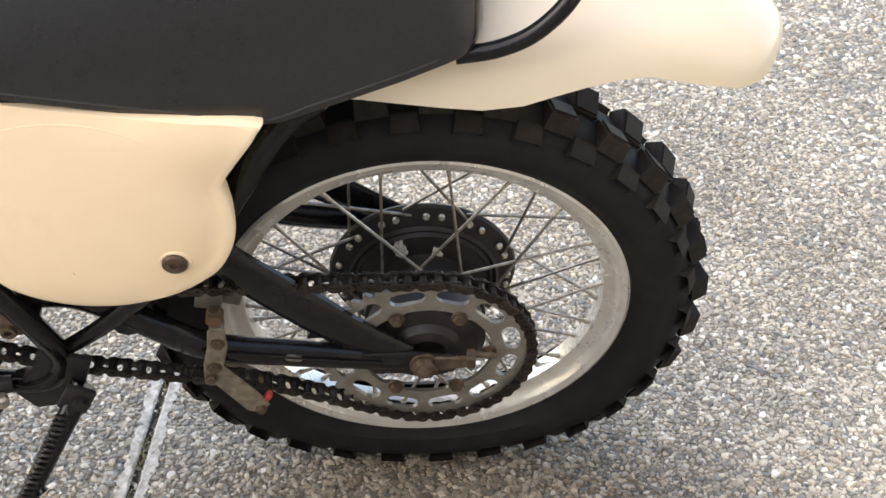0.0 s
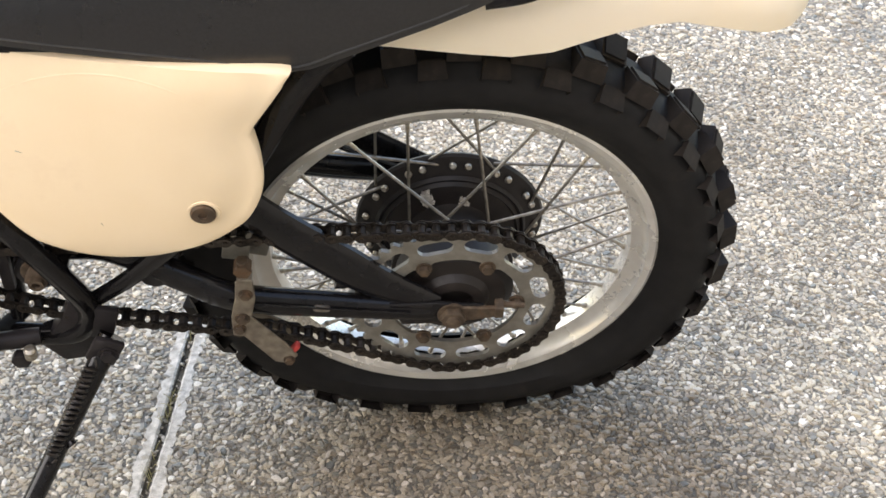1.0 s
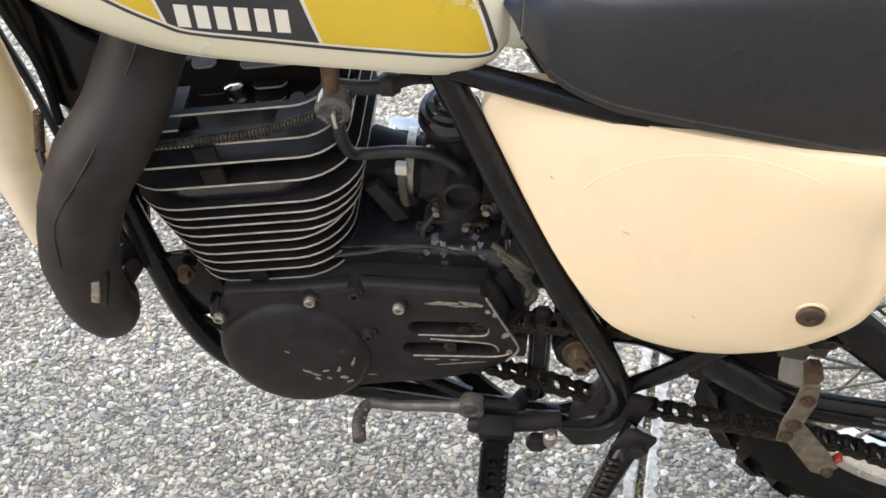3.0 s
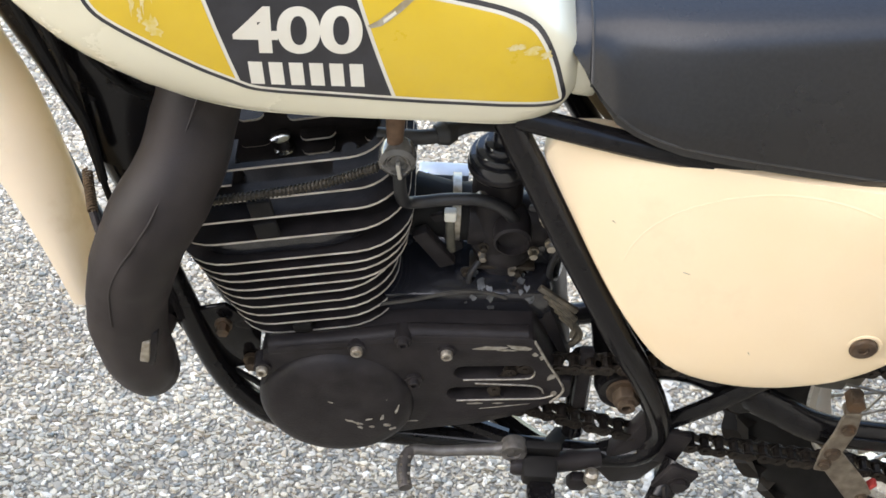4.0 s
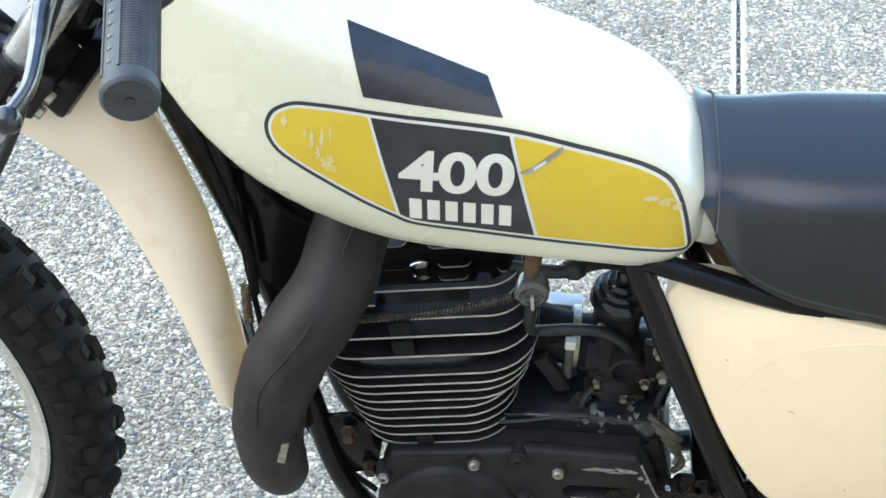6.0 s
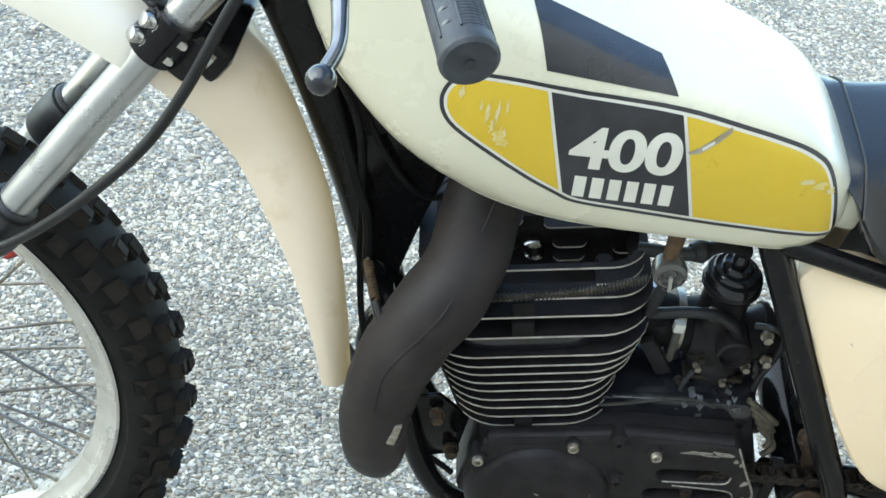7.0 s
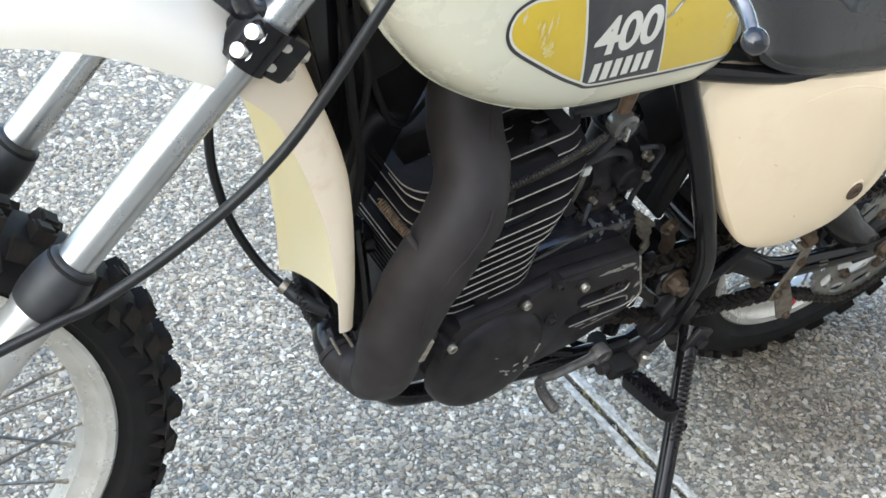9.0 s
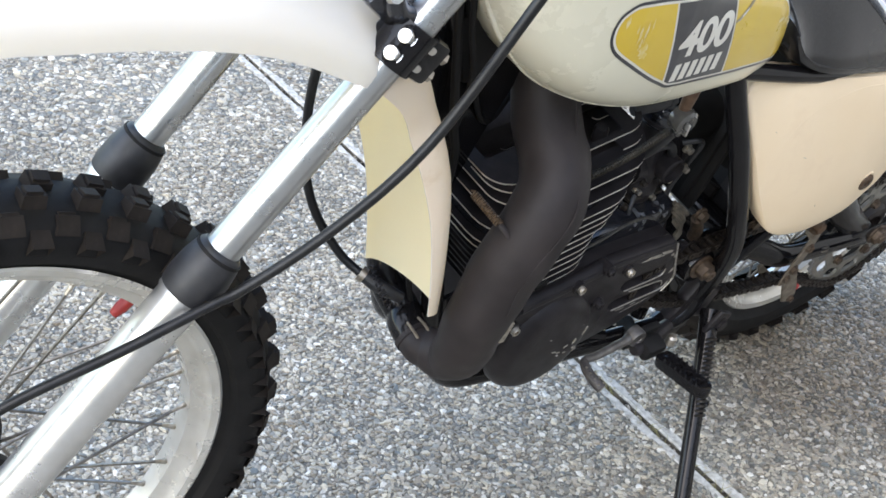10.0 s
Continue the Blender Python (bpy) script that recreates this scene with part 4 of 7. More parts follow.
def loft(bm, xs, section, cap=True):
    rings = [[bm.verts.new((x, y, z)) for y, z in section(x)] for x in xs]
    n = len(rings[0])
    for a, b in zip(rings, rings[1:]):
        for j in range(n):
            bm.faces.new((a[j], a[(j + 1) % n], b[(j + 1) % n], b[j]))
    if cap:
        bm.faces.new(rings[0])
        bm.faces.new(rings[-1])
    bmesh.ops.recalc_face_normals(bm, faces=bm.faces)
    return rings


bm = bmesh.new()
loft(bm, [-0.545, -0.541, -0.535, -0.528, -0.52, -0.505, -0.49, -0.47, -0.45, -0.42, -0.38, -0.34, -0.30, -0.26, -0.22, -0.18, -0.15, -0.12, -0.08, -0.04, 0.0, 0.015, 0.024, 0.030, 0.034], seat_section)
seat = part("seat", bm, VINYL, bike, "long black vinyl motorcycle seat with rounded edges")
bm = bmesh.new()
tube(bm, [(x, YM - lerp_table(SEAT_W, x) * 0.995, lerp_table(SEAT_B, x) + 0.016) for x in (-0.506, -0.481, -0.436, -0.336, -0.252, -0.17, -0.12, -0.076, -0.02, 0.025)], 0.0014, n=6)
part("piping", bm, PIPING, seat)
bm = bmesh.new()
tube(bm, [(-0.529, YM + (y - YM) * 1.006, z + 0.0006) for y, z in seat_section(-0.529)[2:-2]], 0.0013, n=6, straight=True)
part("front_seam", bm, PIPING, seat)
bm = bmesh.new()
loft(bm, [-0.52, -0.49, -0.44, -0.34, -0.25, -0.165, -0.10, -0.03, 0.02], lambda x: [(YM - 0.094, lerp_table(SEAT_B, x) + 0.006), (YM + 0.094, lerp_table(SEAT_B, x) + 0.006), (YM + 0.09, lerp_table(SEAT_B, x) - 0.004), (YM - 0.09, lerp_table(SEAT_B, x) - 0.004)])
part("seat_base", bm, PIPING, seat)


# ---- side panels ----
PANEL = [(-0.5585, 0.6966), (-0.5563, 0.7061), (-0.5461, 0.718), (-0.525, 0.722), (-0.5051, 0.7225), (-0.4752, 0.7180), (-0.365, 0.7110), (-0.2668, 0.7075), (-0.1753, 0.7043), (-0.1719, 0.6944), (-0.1891, 0.6648), (-0.2075, 0.6317), (-0.2036, 0.6148), (-0.1988, 0.5875), (-0.1992, 0.5645), (-0.2046, 0.5435), (-0.214, 0.5239), (-0.2274, 0.5091), (-0.2577, 0.487), (-0.3002, 0.4699), (-0.3331, 0.4641), (-0.3777, 0.4668), (-0.4113, 0.4775), (-0.4391, 0.4966), (-0.4655, 0.5286), (-0.4915, 0.5688), (-0.5160, 0.6133), (-0.5350, 0.6501), (-0.5480, 0.6750)]


def panel_y(x, z):
    """The rim's plane: drawn in at the front top, standing out below."""
    high = float(np.interp(x, [-0.557, -0.171], [-0.117, -0.163]))
    low = float(np.interp(x, [-0.5, -0.2], [-0.168, -0.176]))
    return high + (low - high) * min(1.0, max(0.0, (0.70 - z) / 0.21))


def side_panel(name, mirror):
    ring0 = [p for p in spline([(x, 0, z) for x, z in PANEL], 3, closed=True)]
    c = Vector((-0.36, 0, 0.61))
    bm = bmesh.new()
    rings = []
    rim_x, rim_z = np.array([p.x for p in ring0]), np.array([p.z for p in ring0])

    def inside(x, z):
        """How far a point lies from the panel's edge, with the corners eased."""
        return max(0.0, -0.016 * math.log(float(np.exp(-np.hypot(rim_x - x, rim_z - z) / 0.016).sum()) / 3.2))

    def skin_y(x, z):
        return panel_y(x, z) - 0.006 - 0.0125 * (1 - math.exp(-max(0.0, inside(x, z) - 0.003) / 0.030))

    spots = [(r * math.cos(t), r * math.sin(t)) for r in (0.35, 0.7, 1.0) for t in np.linspace(0, 2 * math.pi, 9)[:-1]]
    for s, dy in ((0.985, 0.020), (0.995, 0.010), (1.0, 0.003), (1.0, -0.001), (0.993, -0.0045), (0.975, 0), (0.94, 0), (0.90, 0), (0.85, 0), (0.79, 0), (0.72, 0), (0.64, 0), (0.55, 0), (0.45, 0), (0.35, 0), (0.25, 0), (0.15, 0), (0.06, 0)):
        ring = []
        for p in ring0:
            q = c + (p - c) * s
            if s > 0.98:
                y = panel_y(q.x, q.z) + dy
            else:                                  # eased over a wider patch further in
                reach = 0.055 * min(1.0, inside(q.x, q.z) / 0.055)
                y = sum(skin_y(q.x + u * reach, q.z + v * reach) for u, v in spots) / len(spots)
            top_ = float(np.interp(q.x, [-0.55, -0.17], [0.728, 0.705]))
            y += 0.006 * min(1.0, max(0.0, (q.z - top_ + 0.035) / 0.035)) ** 2
            ring.append(bm.verts.new((q.x, y if not mirror else 2 * YM - y, q.z)))
        rings.append(ring)
    n = len(ring0)
    for a, b in zip(rings, rings[1:]):
        for j in range(n):
            bm.faces.new((a[j], a[(j + 1) % n], b[(j + 1) % n], b[j]))
    bm.faces.new(rings[-1])
    bmesh.ops.recalc_face_normals(bm, faces=bm.faces)
    tree = BVHTree.FromBMesh(bm)
    return part(name, bm, CREAM, bike, "yellowed cream plastic side panel"), tree


panel, panel_tree = side_panel("side_panel", False)
side_panel("side_panel", True)


def on_panel(x, z):
    return panel_tree.ray_cast(Vector((x, -1, z)), Vector((0, 1, 0)))[0].y


# faint moulded arch across the panel
bm = bmesh.new()
arch = [(-0.345 + 0.138 * math.cos(t), 0.600 + 0.095 * math.sin(t)) for t in np.linspace(0.5, 3.15, 25)]
tube(bm, [(x, on_panel(x, z) + 0.0026, z) for x, z in arch], [0.0012] + [0.0028] * 23 + [0.0012], n=10, k=3)
part("moulded_arch", bm, CREAM, panel)


yf = on_panel(-0.260, 0.5345) + 0.1755
bm = bmesh.new()
lathe(bm, [(0.0175, -0.1735), (0.0165, -0.1758), (0.0145, -0.1762), (0.0132, -0.175)], (-0.260, yf, 0.5345), n=32)
part("recess_rim", bm, CREAM, panel)
bm = bmesh.new()
lathe(bm, [(0.0128, -0.174), (0.0128, -0.1785), (0.011, -0.180), (0.005, -0.180), (0.0045, -0.1778)], (-0.260, yf + 0.001, 0.5345), n=28)
part("fastener", bm, RUST, panel, "brown quarter-turn fastener")
for k, (x, z, l, a) in enumerate(((-0.427, 0.606, 0.010, 20), (-0.495, 0.648, 0.006, 40), (-0.36, 0.52, 0.004, 60))):
    y = on_panel(x, z)
    bm = bmesh.new()
    block(bm, (l, 0.0007, 0.0006), pose(x, y, z, 0, a, 0), bevel=0.0)
    part("scratch", bm, SCUFF, panel)


# ---- rear fender ----
RF_E = [(-0.13, 0.702), (-0.10, 0.697), (-0.076, 0.694), (-0.01, 0.682), (0.039, 0.675), (0.077, 0.678), (0.12, 0.694), (0.162, 0.708), (0.199, 0.714), (0.239, 0.707), (0.284, 0.699), (0.306, 0.699), (0.322, 0.703), (0.334, 0.710), (0.340, 0.718)]
RF_T = [(-0.13, 0.730), (-0.076, 0.740), (-0.01, 0.754), (0.039, 0.764), (0.12, 0.779), (0.20, 0.782), (0.25, 0.773), (0.284, 0.760), (0.306, 0.749), (0.322, 0.740), (0.334, 0.731), (0.340, 0.724)]
RF_W = [(-0.13, 0.094), (-0.076, 0.092), (0.04, 0.086), (0.16, 0.080), (0.25, 0.082), (0.29, 0.079), (0.31, 0.070), (0.325, 0.054), (0.335, 0.034), (0.340, 0.014)]


def fender_section(x, inset=0.0):
    zb, zt, w = lerp_table(RF_E, x), lerp_table(RF_T, x) - inset, lerp_table(RF_W, x) - inset
    out = []
    for i in range(17):
        a = math.pi * i / 16
        y = -math.cos(a)
        z = math.sin(a) ** 0.75
        out.append((YM + y * w, zb + z * (zt - zb)))
    return out


bm = bmesh.new()
xs = [-0.13, -0.10, -0.076, -0.04, 0.0, 0.04, 0.08, 0.11, 0.14, 0.17, 0.20, 0.23, 0.26, 0.285, 0.30, 0.31, 0.32, 0.327, 0.333, 0.337, 0.340]
outer_r = [[bm.verts.new((x, y, z)) for y, z in fender_section(x)] for x in xs]
inner_r = [[bm.verts.new((x - 0.001, y, z)) for y, z in fender_section(x, 0.0035)] for x in xs]
for g in (outer_r, inner_r):
    for a, b in zip(g, g[1:]):
        for j in range(len(a) - 1):
            bm.faces.new((a[j], a[j + 1], b[j + 1], b[j]))
for i in range(len(xs) - 1):
    for j in (0, -1):
        bm.faces.new((outer_r[i][j], outer_r[i + 1][j], inner_r[i + 1][j], inner_r[i][j]))
for j in range(16):
    bm.faces.new((outer_r[-1][j], outer_r[-1][j + 1], inner_r[-1][j + 1], inner_r[-1][j]))
bmesh.ops.recalc_face_normals(bm, faces=bm.faces)
part("rear_fender", bm, REAR_WHITE, bike, "cream plastic rear fender with an upturned tail")


# ---- fuel tank ----
YT = -0.042                      # middle plane of the tank
ZB = [(-1.045, 0.945), (-1.03, 0.905), (-1.015, 0.876), (-1.0, 0.851), (-0.975, 0.824), (-0.95, 0.800), (-0.92, 0.781), (-0.88, 0.769), (-0.84, 0.7615), (-0.80, 0.7575), (-0.75, 0.755), (-0.70, 0.752), (-0.65, 0.7465), (-0.60, 0.738), (-0.57, 0.7335), (-0.552, 0.736), (-0.54, 0.748), (-0.531, 0.775)]
ZT = [(-1.045, 0.985), (-1.02, 0.998), (-0.95, 0.992), (-0.87, 0.967), (-0.80, 0.939), (-0.72, 0.907), (-0.669, 0.894), (-0.624, 0.879), (-0.587, 0.860), (-0.5565, 0.832), (-0.544, 0.813), (-0.531, 0.79)]
WM = [(-1.045, 0.045), (-1.03, 0.070), (-1.0, 0.091), (-0.975, 0.102), (-0.95, 0.110), (-0.92, 0.1165), (-0.88, 0.120), (-0.84, 0.120), (-0.80, 0.1185), (-0.75, 0.1125), (-0.70, 0.1065), (-0.65, 0.100), (-0.60, 0.0925), (-0.575, 0.0885), (-0.555, 0.0835), (-0.54, 0.068), (-0.531, 0.04)]
WB = [(-1.045, 0.03), (-1.0, 0.056), (-0.95, 0.063), (-0.92, 0.072), (-0.88, 0.090), (-0.84, 0.100), (-0.80, 0.105), (-0.75, 0.1055), (-0.70, 0.1025), (-0.65, 0.0965), (-0.60, 0.087), (-0.57, 0.075), (-0.552, 0.06), (-0.54, 0.045), (-0.531, 0.03)]
GL = [(0, 0), (0.04, 0.36), (0.1, 0.66), (0.2, 0.93), (0.3, 1.0)]
GT = [(0.3, 1), (0.5, 0.985), (0.67, 0.945), (0.75, 0.92), (0.83, 0.88), (0.88, 0.845), (0.92, 0.79), (0.95, 0.70), (0.975, 0.55), (0.99, 0.36), (1, 0)]


def tank_half(x, z):
    zb, zt, w, wb = lerp_table(ZB, x), lerp_table(ZT, x), lerp_table(WM, x), lerp_table(WB, x)
    u = min(1.0, max(0.0, (z - zb) / (zt - zb)))
    return w * lerp_table(GT, u) if u > 0.3 else wb + (w - wb) * lerp_table(GL, u)


def tank_section(x):
    zb, zt, wb = lerp_table(ZB, x), lerp_table(ZT, x), lerp_table(WB, x)
    us = [0, 0.02, 0.05, 0.1, 0.15, 0.2, 0.26, 0.33, 0.4, 0.5, 0.6, 0.67, 0.75, 0.8, 0.84, 0.88, 0.91, 0.94, 0.96, 0.975, 0.99]
    half = [(0.0, zb - 0.002), (0.6 * wb, zb - 0.002), (0.93 * wb, zb - 0.001)] + [(tank_half(x, zb + u * (zt - zb)), zb + u * (zt - zb)) for u in us]
    return [(YT - y, z) for y, z in half] + [(YT, zt)] + [(YT + y, z) for y, z in half[:0:-1]]


bm = bmesh.new()
loft(bm, [-1.045, -1.04, -1.03, -1.02, -1.005, -0.99, -0.975, -0.96, -0.944, -0.925, -0.905, -0.88, -0.855, -0.83, -0.80, -0.77, -0.74, -0.70, -0.66, -0.63, -0.60, -0.585, -0.572, -0.562, -0.552, -0.546, -0.54, -0.535, -0.531], tank_section)
for _ in range(2):
    bmesh.ops.smooth_vert(bm, verts=bm.verts, factor=0.35, use_axis_x=False, use_axis_y=True, use_axis_z=True)
bm.normal_update()
tank_tree = BVHTree.FromBMesh(bm)
tank = part("fuel_tank", bm, TANK_WHITE, bike, "cream steel fuel tank with yellow and black side decal")


def on_tank(x, z, off, slope=0.0):
    """The tank's skin seen level from its left, or downwards by slope from the plane y = -0.14."""
    way = Vector((0, 1, -slope)).normalized()
    hit = tank_tree.ray_cast(Vector((x, -0.14, z)) - way * 0.5, way)
    p = hit[0] if hit[0] else Vector((x, YT - tank_half(x, z), z))
    nrm = hit[1] if hit[0] else Vector((0, -1, 0))
    if nrm.y > 0:
        nrm = -nrm
    return p + nrm * off


def decal(name, outline, off, material, label="", holes=(), cell=0.008, slope=0.0):
    """A thin film laid on the tank's side."""
    bm = bmesh.new()
    edges = []
    for loop_ in (outline, *holes):
        vs = [bm.verts.new((x, 0, z)) for x, z in loop_]
        edges += [bm.edges.new((vs[i], vs[(i + 1) % len(vs)])) for i in range(len(vs))]
    bmesh.ops.triangle_fill(bm, edges=edges, use_beauty=True)
    for _ in range(4):
        long = [e for e in bm.edges if e.calc_length() > cell]
        if not long:
            break
        bmesh.ops.subdivide_edges(bm, edges=long, cuts=1)
        bmesh.ops.triangulate(bm, faces=bm.faces)
    for v in bm.verts:
        v.co = on_tank(v.co.x, v.co.z, off, slope)
    bmesh.ops.recalc_face_normals(bm, faces=bm.faces)
    if sum(f.normal.y * f.calc_area() for f in bm.faces) > 0:
        bmesh.ops.reverse_faces(bm, faces=bm.faces)
    return part(name, bm, material, tank, label)


def dense(loop_, k=4):
    return [(p.x, p.z) for p in spline([(x, 0, z) for x, z in loop_], k, closed=True)]


OUT = [(-0.9175, 0.880), (-0.9155, 0.8905), (-0.9105, 0.8985), (-0.9000, 0.9050), (-0.8870, 0.9080), (-0.8568, 0.9065), (-0.8318, 0.9035), (-0.7748, 0.8960), (-0.7177, 0.8860), (-0.681, 0.8770), (-0.6472, 0.8675), (-0.6175, 0.8580), (-0.5973, 0.8500), (-0.5786, 0.8379), (-0.5676, 0.8238), (-0.5586, 0.8042), (-0.5515, 0.7807), (-0.5480, 0.7640),
       (-0.5530, 0.7585), (-0.5680, 0.7590), (-0.6092, 0.7640), (-0.6858, 0.7745), (-0.7336, 0.7812), (-0.7774, 0.7872), (-0.7944, 0.7908), (-0.8066, 0.7968), (-0.8357, 0.8121), (-0.874, 0.8350), (-0.9025, 0.8530), (-0.9140, 0.8665)]
cxo, czo = -0.736, 0.832


def shrink(loop_, d):
    """The loop moved inwards by d."""
    out = []
    n = len(loop_)
    for i in range(n):
        (xa, za), (xb, zb2) = loop_[i - 1], loop_[(i + 1) % n]
        tx, tz = xb - xa, zb2 - za
        l = math.hypot(tx, tz) or 1
        nx, nz = tz / l, -tx / l
        x, z = loop_[i]
        if (cxo - x) * nx + (czo - z) * nz < 0:
            nx, nz = -nx, -nz
        out.append((x + nx * d, z + nz * d))
    return out


out_d = dense(OUT, 3)
line_in = shrink(out_d, 0.0034)
yel = shrink(out_d, 0.0060)
decal("decal_outline", out_d, 0.0005, DECAL_BLACK, "black decal pinstripe", holes=[line_in[::-1]])
decal("decal_margin", line_in, 0.0004, DECAL_WHITE)
BL, BR, TL_, TR_ = (-0.8020, 0.7960), (-0.6862, 0.7812), (-0.8322, 0.8980), (-0.7163, 0.8787)


def side_of(p, a, b):
    return (b[0] - a[0]) * (p[1] - a[1]) - (b[1] - a[1]) * (p[0] - a[0])


def clip(loop_, a, b, keep):
    out = []
    n = len(loop_)
    for i in range(n):
        p, q = loop_[i], loop_[(i + 1) % n]
        sp_, sq = side_of(p, a, b) * keep, side_of(q, a, b) * keep
        if sp_ >= 0:
            out.append(p)
        if sp_ * sq < 0:
            t = sp_ / (sp_ - sq)
            out.append((p[0] + t * (q[0] - p[0]), p[1] + t * (q[1] - p[1])))
    return out


def shift(a, d):
    return (a[0] + d, a[1])


decal("yellow_field", clip(yel, shift(BL, -0.0020), shift(TL_, -0.0020), 1), 0.0007, YELLOW, "faded yellow decal, worn through in spots")
decal("yellow_field", clip(yel, shift(BR, 0.0020), shift(TR_, 0.0020), -1), 0.0007, YELLOW, "faded yellow decal with a torn patch")
decal("black_field", clip(clip(yel, shift(BL, 0.0010), shift(TL_, 0.0010), -1), shift(BR, -0.0010), shift(TR_, -0.0010), 1), 0.0007, DECAL_BLACK, "black decal field with white numerals")
decal("top_field", [(-0.8574, 0.9816), (-0.7406, 0.9394), (-0.7246, 0.899), (-0.8379, 0.9077)], 0.0006, DECAL_BLACK, "glossy black decal on the tank shoulder", cell=0.01, slope=0.72)
decal("torn_patch", [(-0.7060, 0.8480), (-0.698, 0.8520), (-0.690, 0.858), (-0.682, 0.8645), (-0.673, 0.8705), (-0.672, 0.8660), (-0.681, 0.858), (-0.690, 0.851), (-0.696, 0.847), (-0.704, 0.8455)], 0.0010, SCUFF)
decal("torn_patch", [(-0.695, 0.8520), (-0.686, 0.8590), (-0.685, 0.8565), (-0.694, 0.8495)], 0.0013, DECAL_WHITE)
# pale spots: wear on the left field, a painted reflection on the right
WORN_GLARE = mat("worn_glare_yellow", (0.64, 0.47, 0.09), (0.68, 0.58, 0.33), 140, 0.4)
for k, (x, z, sx, sz) in enumerate(((-0.866, 0.853, 0.006, 0.011), (-0.878, 0.872, 0.002, 0.012), (-0.870, 0.874, 0.0016, 0.012), (-0.901, 0.889, 0.003, 0.008), (-0.863, 0.880, 0.0015, 0.009), (-0.862, 0.846, 0.006, 0.005), (-0.580, 0.815, 0.010, 0.004), (-0.592, 0.820, 0.008, 0.003), (-0.568, 0.809, 0.005, 0.005), (-0.873, 0.861, 0.002, 0.008), (-0.884, 0.880, 0.0015, 0.008))):
    g = np.random.default_rng(40 + k)
    decal("worn_glare_spot", [(x + sx * g.uniform(0.35, 1.2) * math.cos(t), z + sz * g.uniform(0.35, 1.2) * math.sin(t)) for t in np.linspace(0, 6.283, 20)[:-1]], 0.0011, WORN_GLARE)


def numerals(text, x0, z0, x1, z1, height, slant):
    """Numerals of the built-in font laid on the tank between two foot points."""
    cu = bpy.data.curves.new("numerals", "FONT")
    cu.body = text
    cu.offset = 0.028
    cu.space_character = 0.98
    tmp = new("numerals", cu)
    dg = bpy.context.evaluated_depsgraph_get()
    me = bpy.data.meshes.new_from_object(tmp.evaluated_get(dg))
    bpy.data.objects.remove(tmp)
    bm = bmesh.new()
    bm.from_mesh(me)
    xs_ = [v.co.x for v in bm.verts]
    ys_ = [v.co.y for v in bm.verts]
    bmesh.ops.triangulate(bm, faces=bm.faces)
    for _ in range(2):
        bmesh.ops.subdivide_edges(bm, edges=[e for e in bm.edges if e.calc_length() > 0.12], cuts=1)
        bmesh.ops.triangulate(bm, faces=bm.faces)
    for v in bm.verts:
        u = (v.co.x - min(xs_)) / (max(xs_) - min(xs_))
        h = (v.co.y - min(ys_)) / (max(ys_) - min(ys_))
        x = x0 + (x1 - x0) * u - slant * h
        z = z0 + (z1 - z0) * u + height * h
        v.co = on_tank(x, z, 0.0011)
    bmesh.ops.recalc_face_normals(bm, faces=bm.faces)
    return part("model_number", bm, DECAL_WHITE, tank, "white number 400")


numerals("400", -0.8055, 0.8290, -0.7095, 0.8235, 0.0410, 0.001)
for i in range(6):
    x = -0.7945 + i * 0.0152
    z = 0.7985 - i * 0.0012
    w_ = 0.0104
    decal("logo_bar", [(x, z), (x + w_, z - 0.0008), (x + w_ - 0.0015, z + 0.0215), (x - 0.0015, z + 0.0223)], 0.0011, DECAL_WHITE, cell=0.02)
bm = bmesh.new()
block(bm, (0.024, 0.030, 0.046), pose(-0.531, -0.092, 0.774, 0, 8, 0), bevel=0.006)
part("rear_tab", bm, TANK_WHITE, tank)
# rim along the tank's lower edge
bm = bmesh.new()
tube(bm, [(x, YT - lerp_table(WB, x) * 0.965, lerp_table(ZB, x) + 0.0025) for x in (-1.02, -1.0, -0.976, -0.944, -0.911, -0.877, -0.842, -0.8, -0.75, -0.7, -0.65, -0.6, -0.572)], 0.0032, n=8)
part("seam_flange", bm, TANK_WHITE, tank)


# ---- engine ----
engine_c = Vector((-0.745, YM, 0.45))
CYL = Matrix.Translation(engine_c) @ pose(0, 0, 0, 0, -12, 0)      # cylinder axes: z along the bore


def rounded(a, b, r, n=7):
    out = []
    for cx, cy, t0 in ((a - r, b - r, 0), (-a + r, b - r, 90), (-a + r, -b + r, 180), (a - r, -b + r, 270)):
        out += [(cx + r * math.cos(radians(t0 + 90 * i / n)), cy + r * math.sin(radians(t0 + 90 * i / n))) for i in range(n + 1)]
    return out


def fin(w, a, b, r, parent, thick=0.0024, dx=0.0):
    """One cooling fin: black faces, bare outer edge."""
    bm = bmesh.new()
    lo = [bm.verts.new((x + dx, y, w - thick / 2)) for x, y in rounded(a, b, r)]
    hi = [bm.verts.new((x + dx, y, w + thick / 2)) for x, y in rounded(a, b, r)]
    n = len(lo)
    bm.faces.new(lo[::-1])
    bm.faces.new(hi)
    for i in range(n):
        mid = (lo[i].co + lo[(i + 1) % n].co) / 2
        f = bm.faces.new((lo[i], lo[(i + 1) % n], hi[(i + 1) % n], hi[i]))
        f.material_index = 0 if mid.x < dx - 0.90 * a and w < 0.09 else 1     # the lower fins are black at their front ends
    bmesh.ops.transform(bm, matrix=CYL, verts=bm.verts)
    return part("cooling_fin", bm, [ENGINE_BLACK, FIN_EDGE], parent)


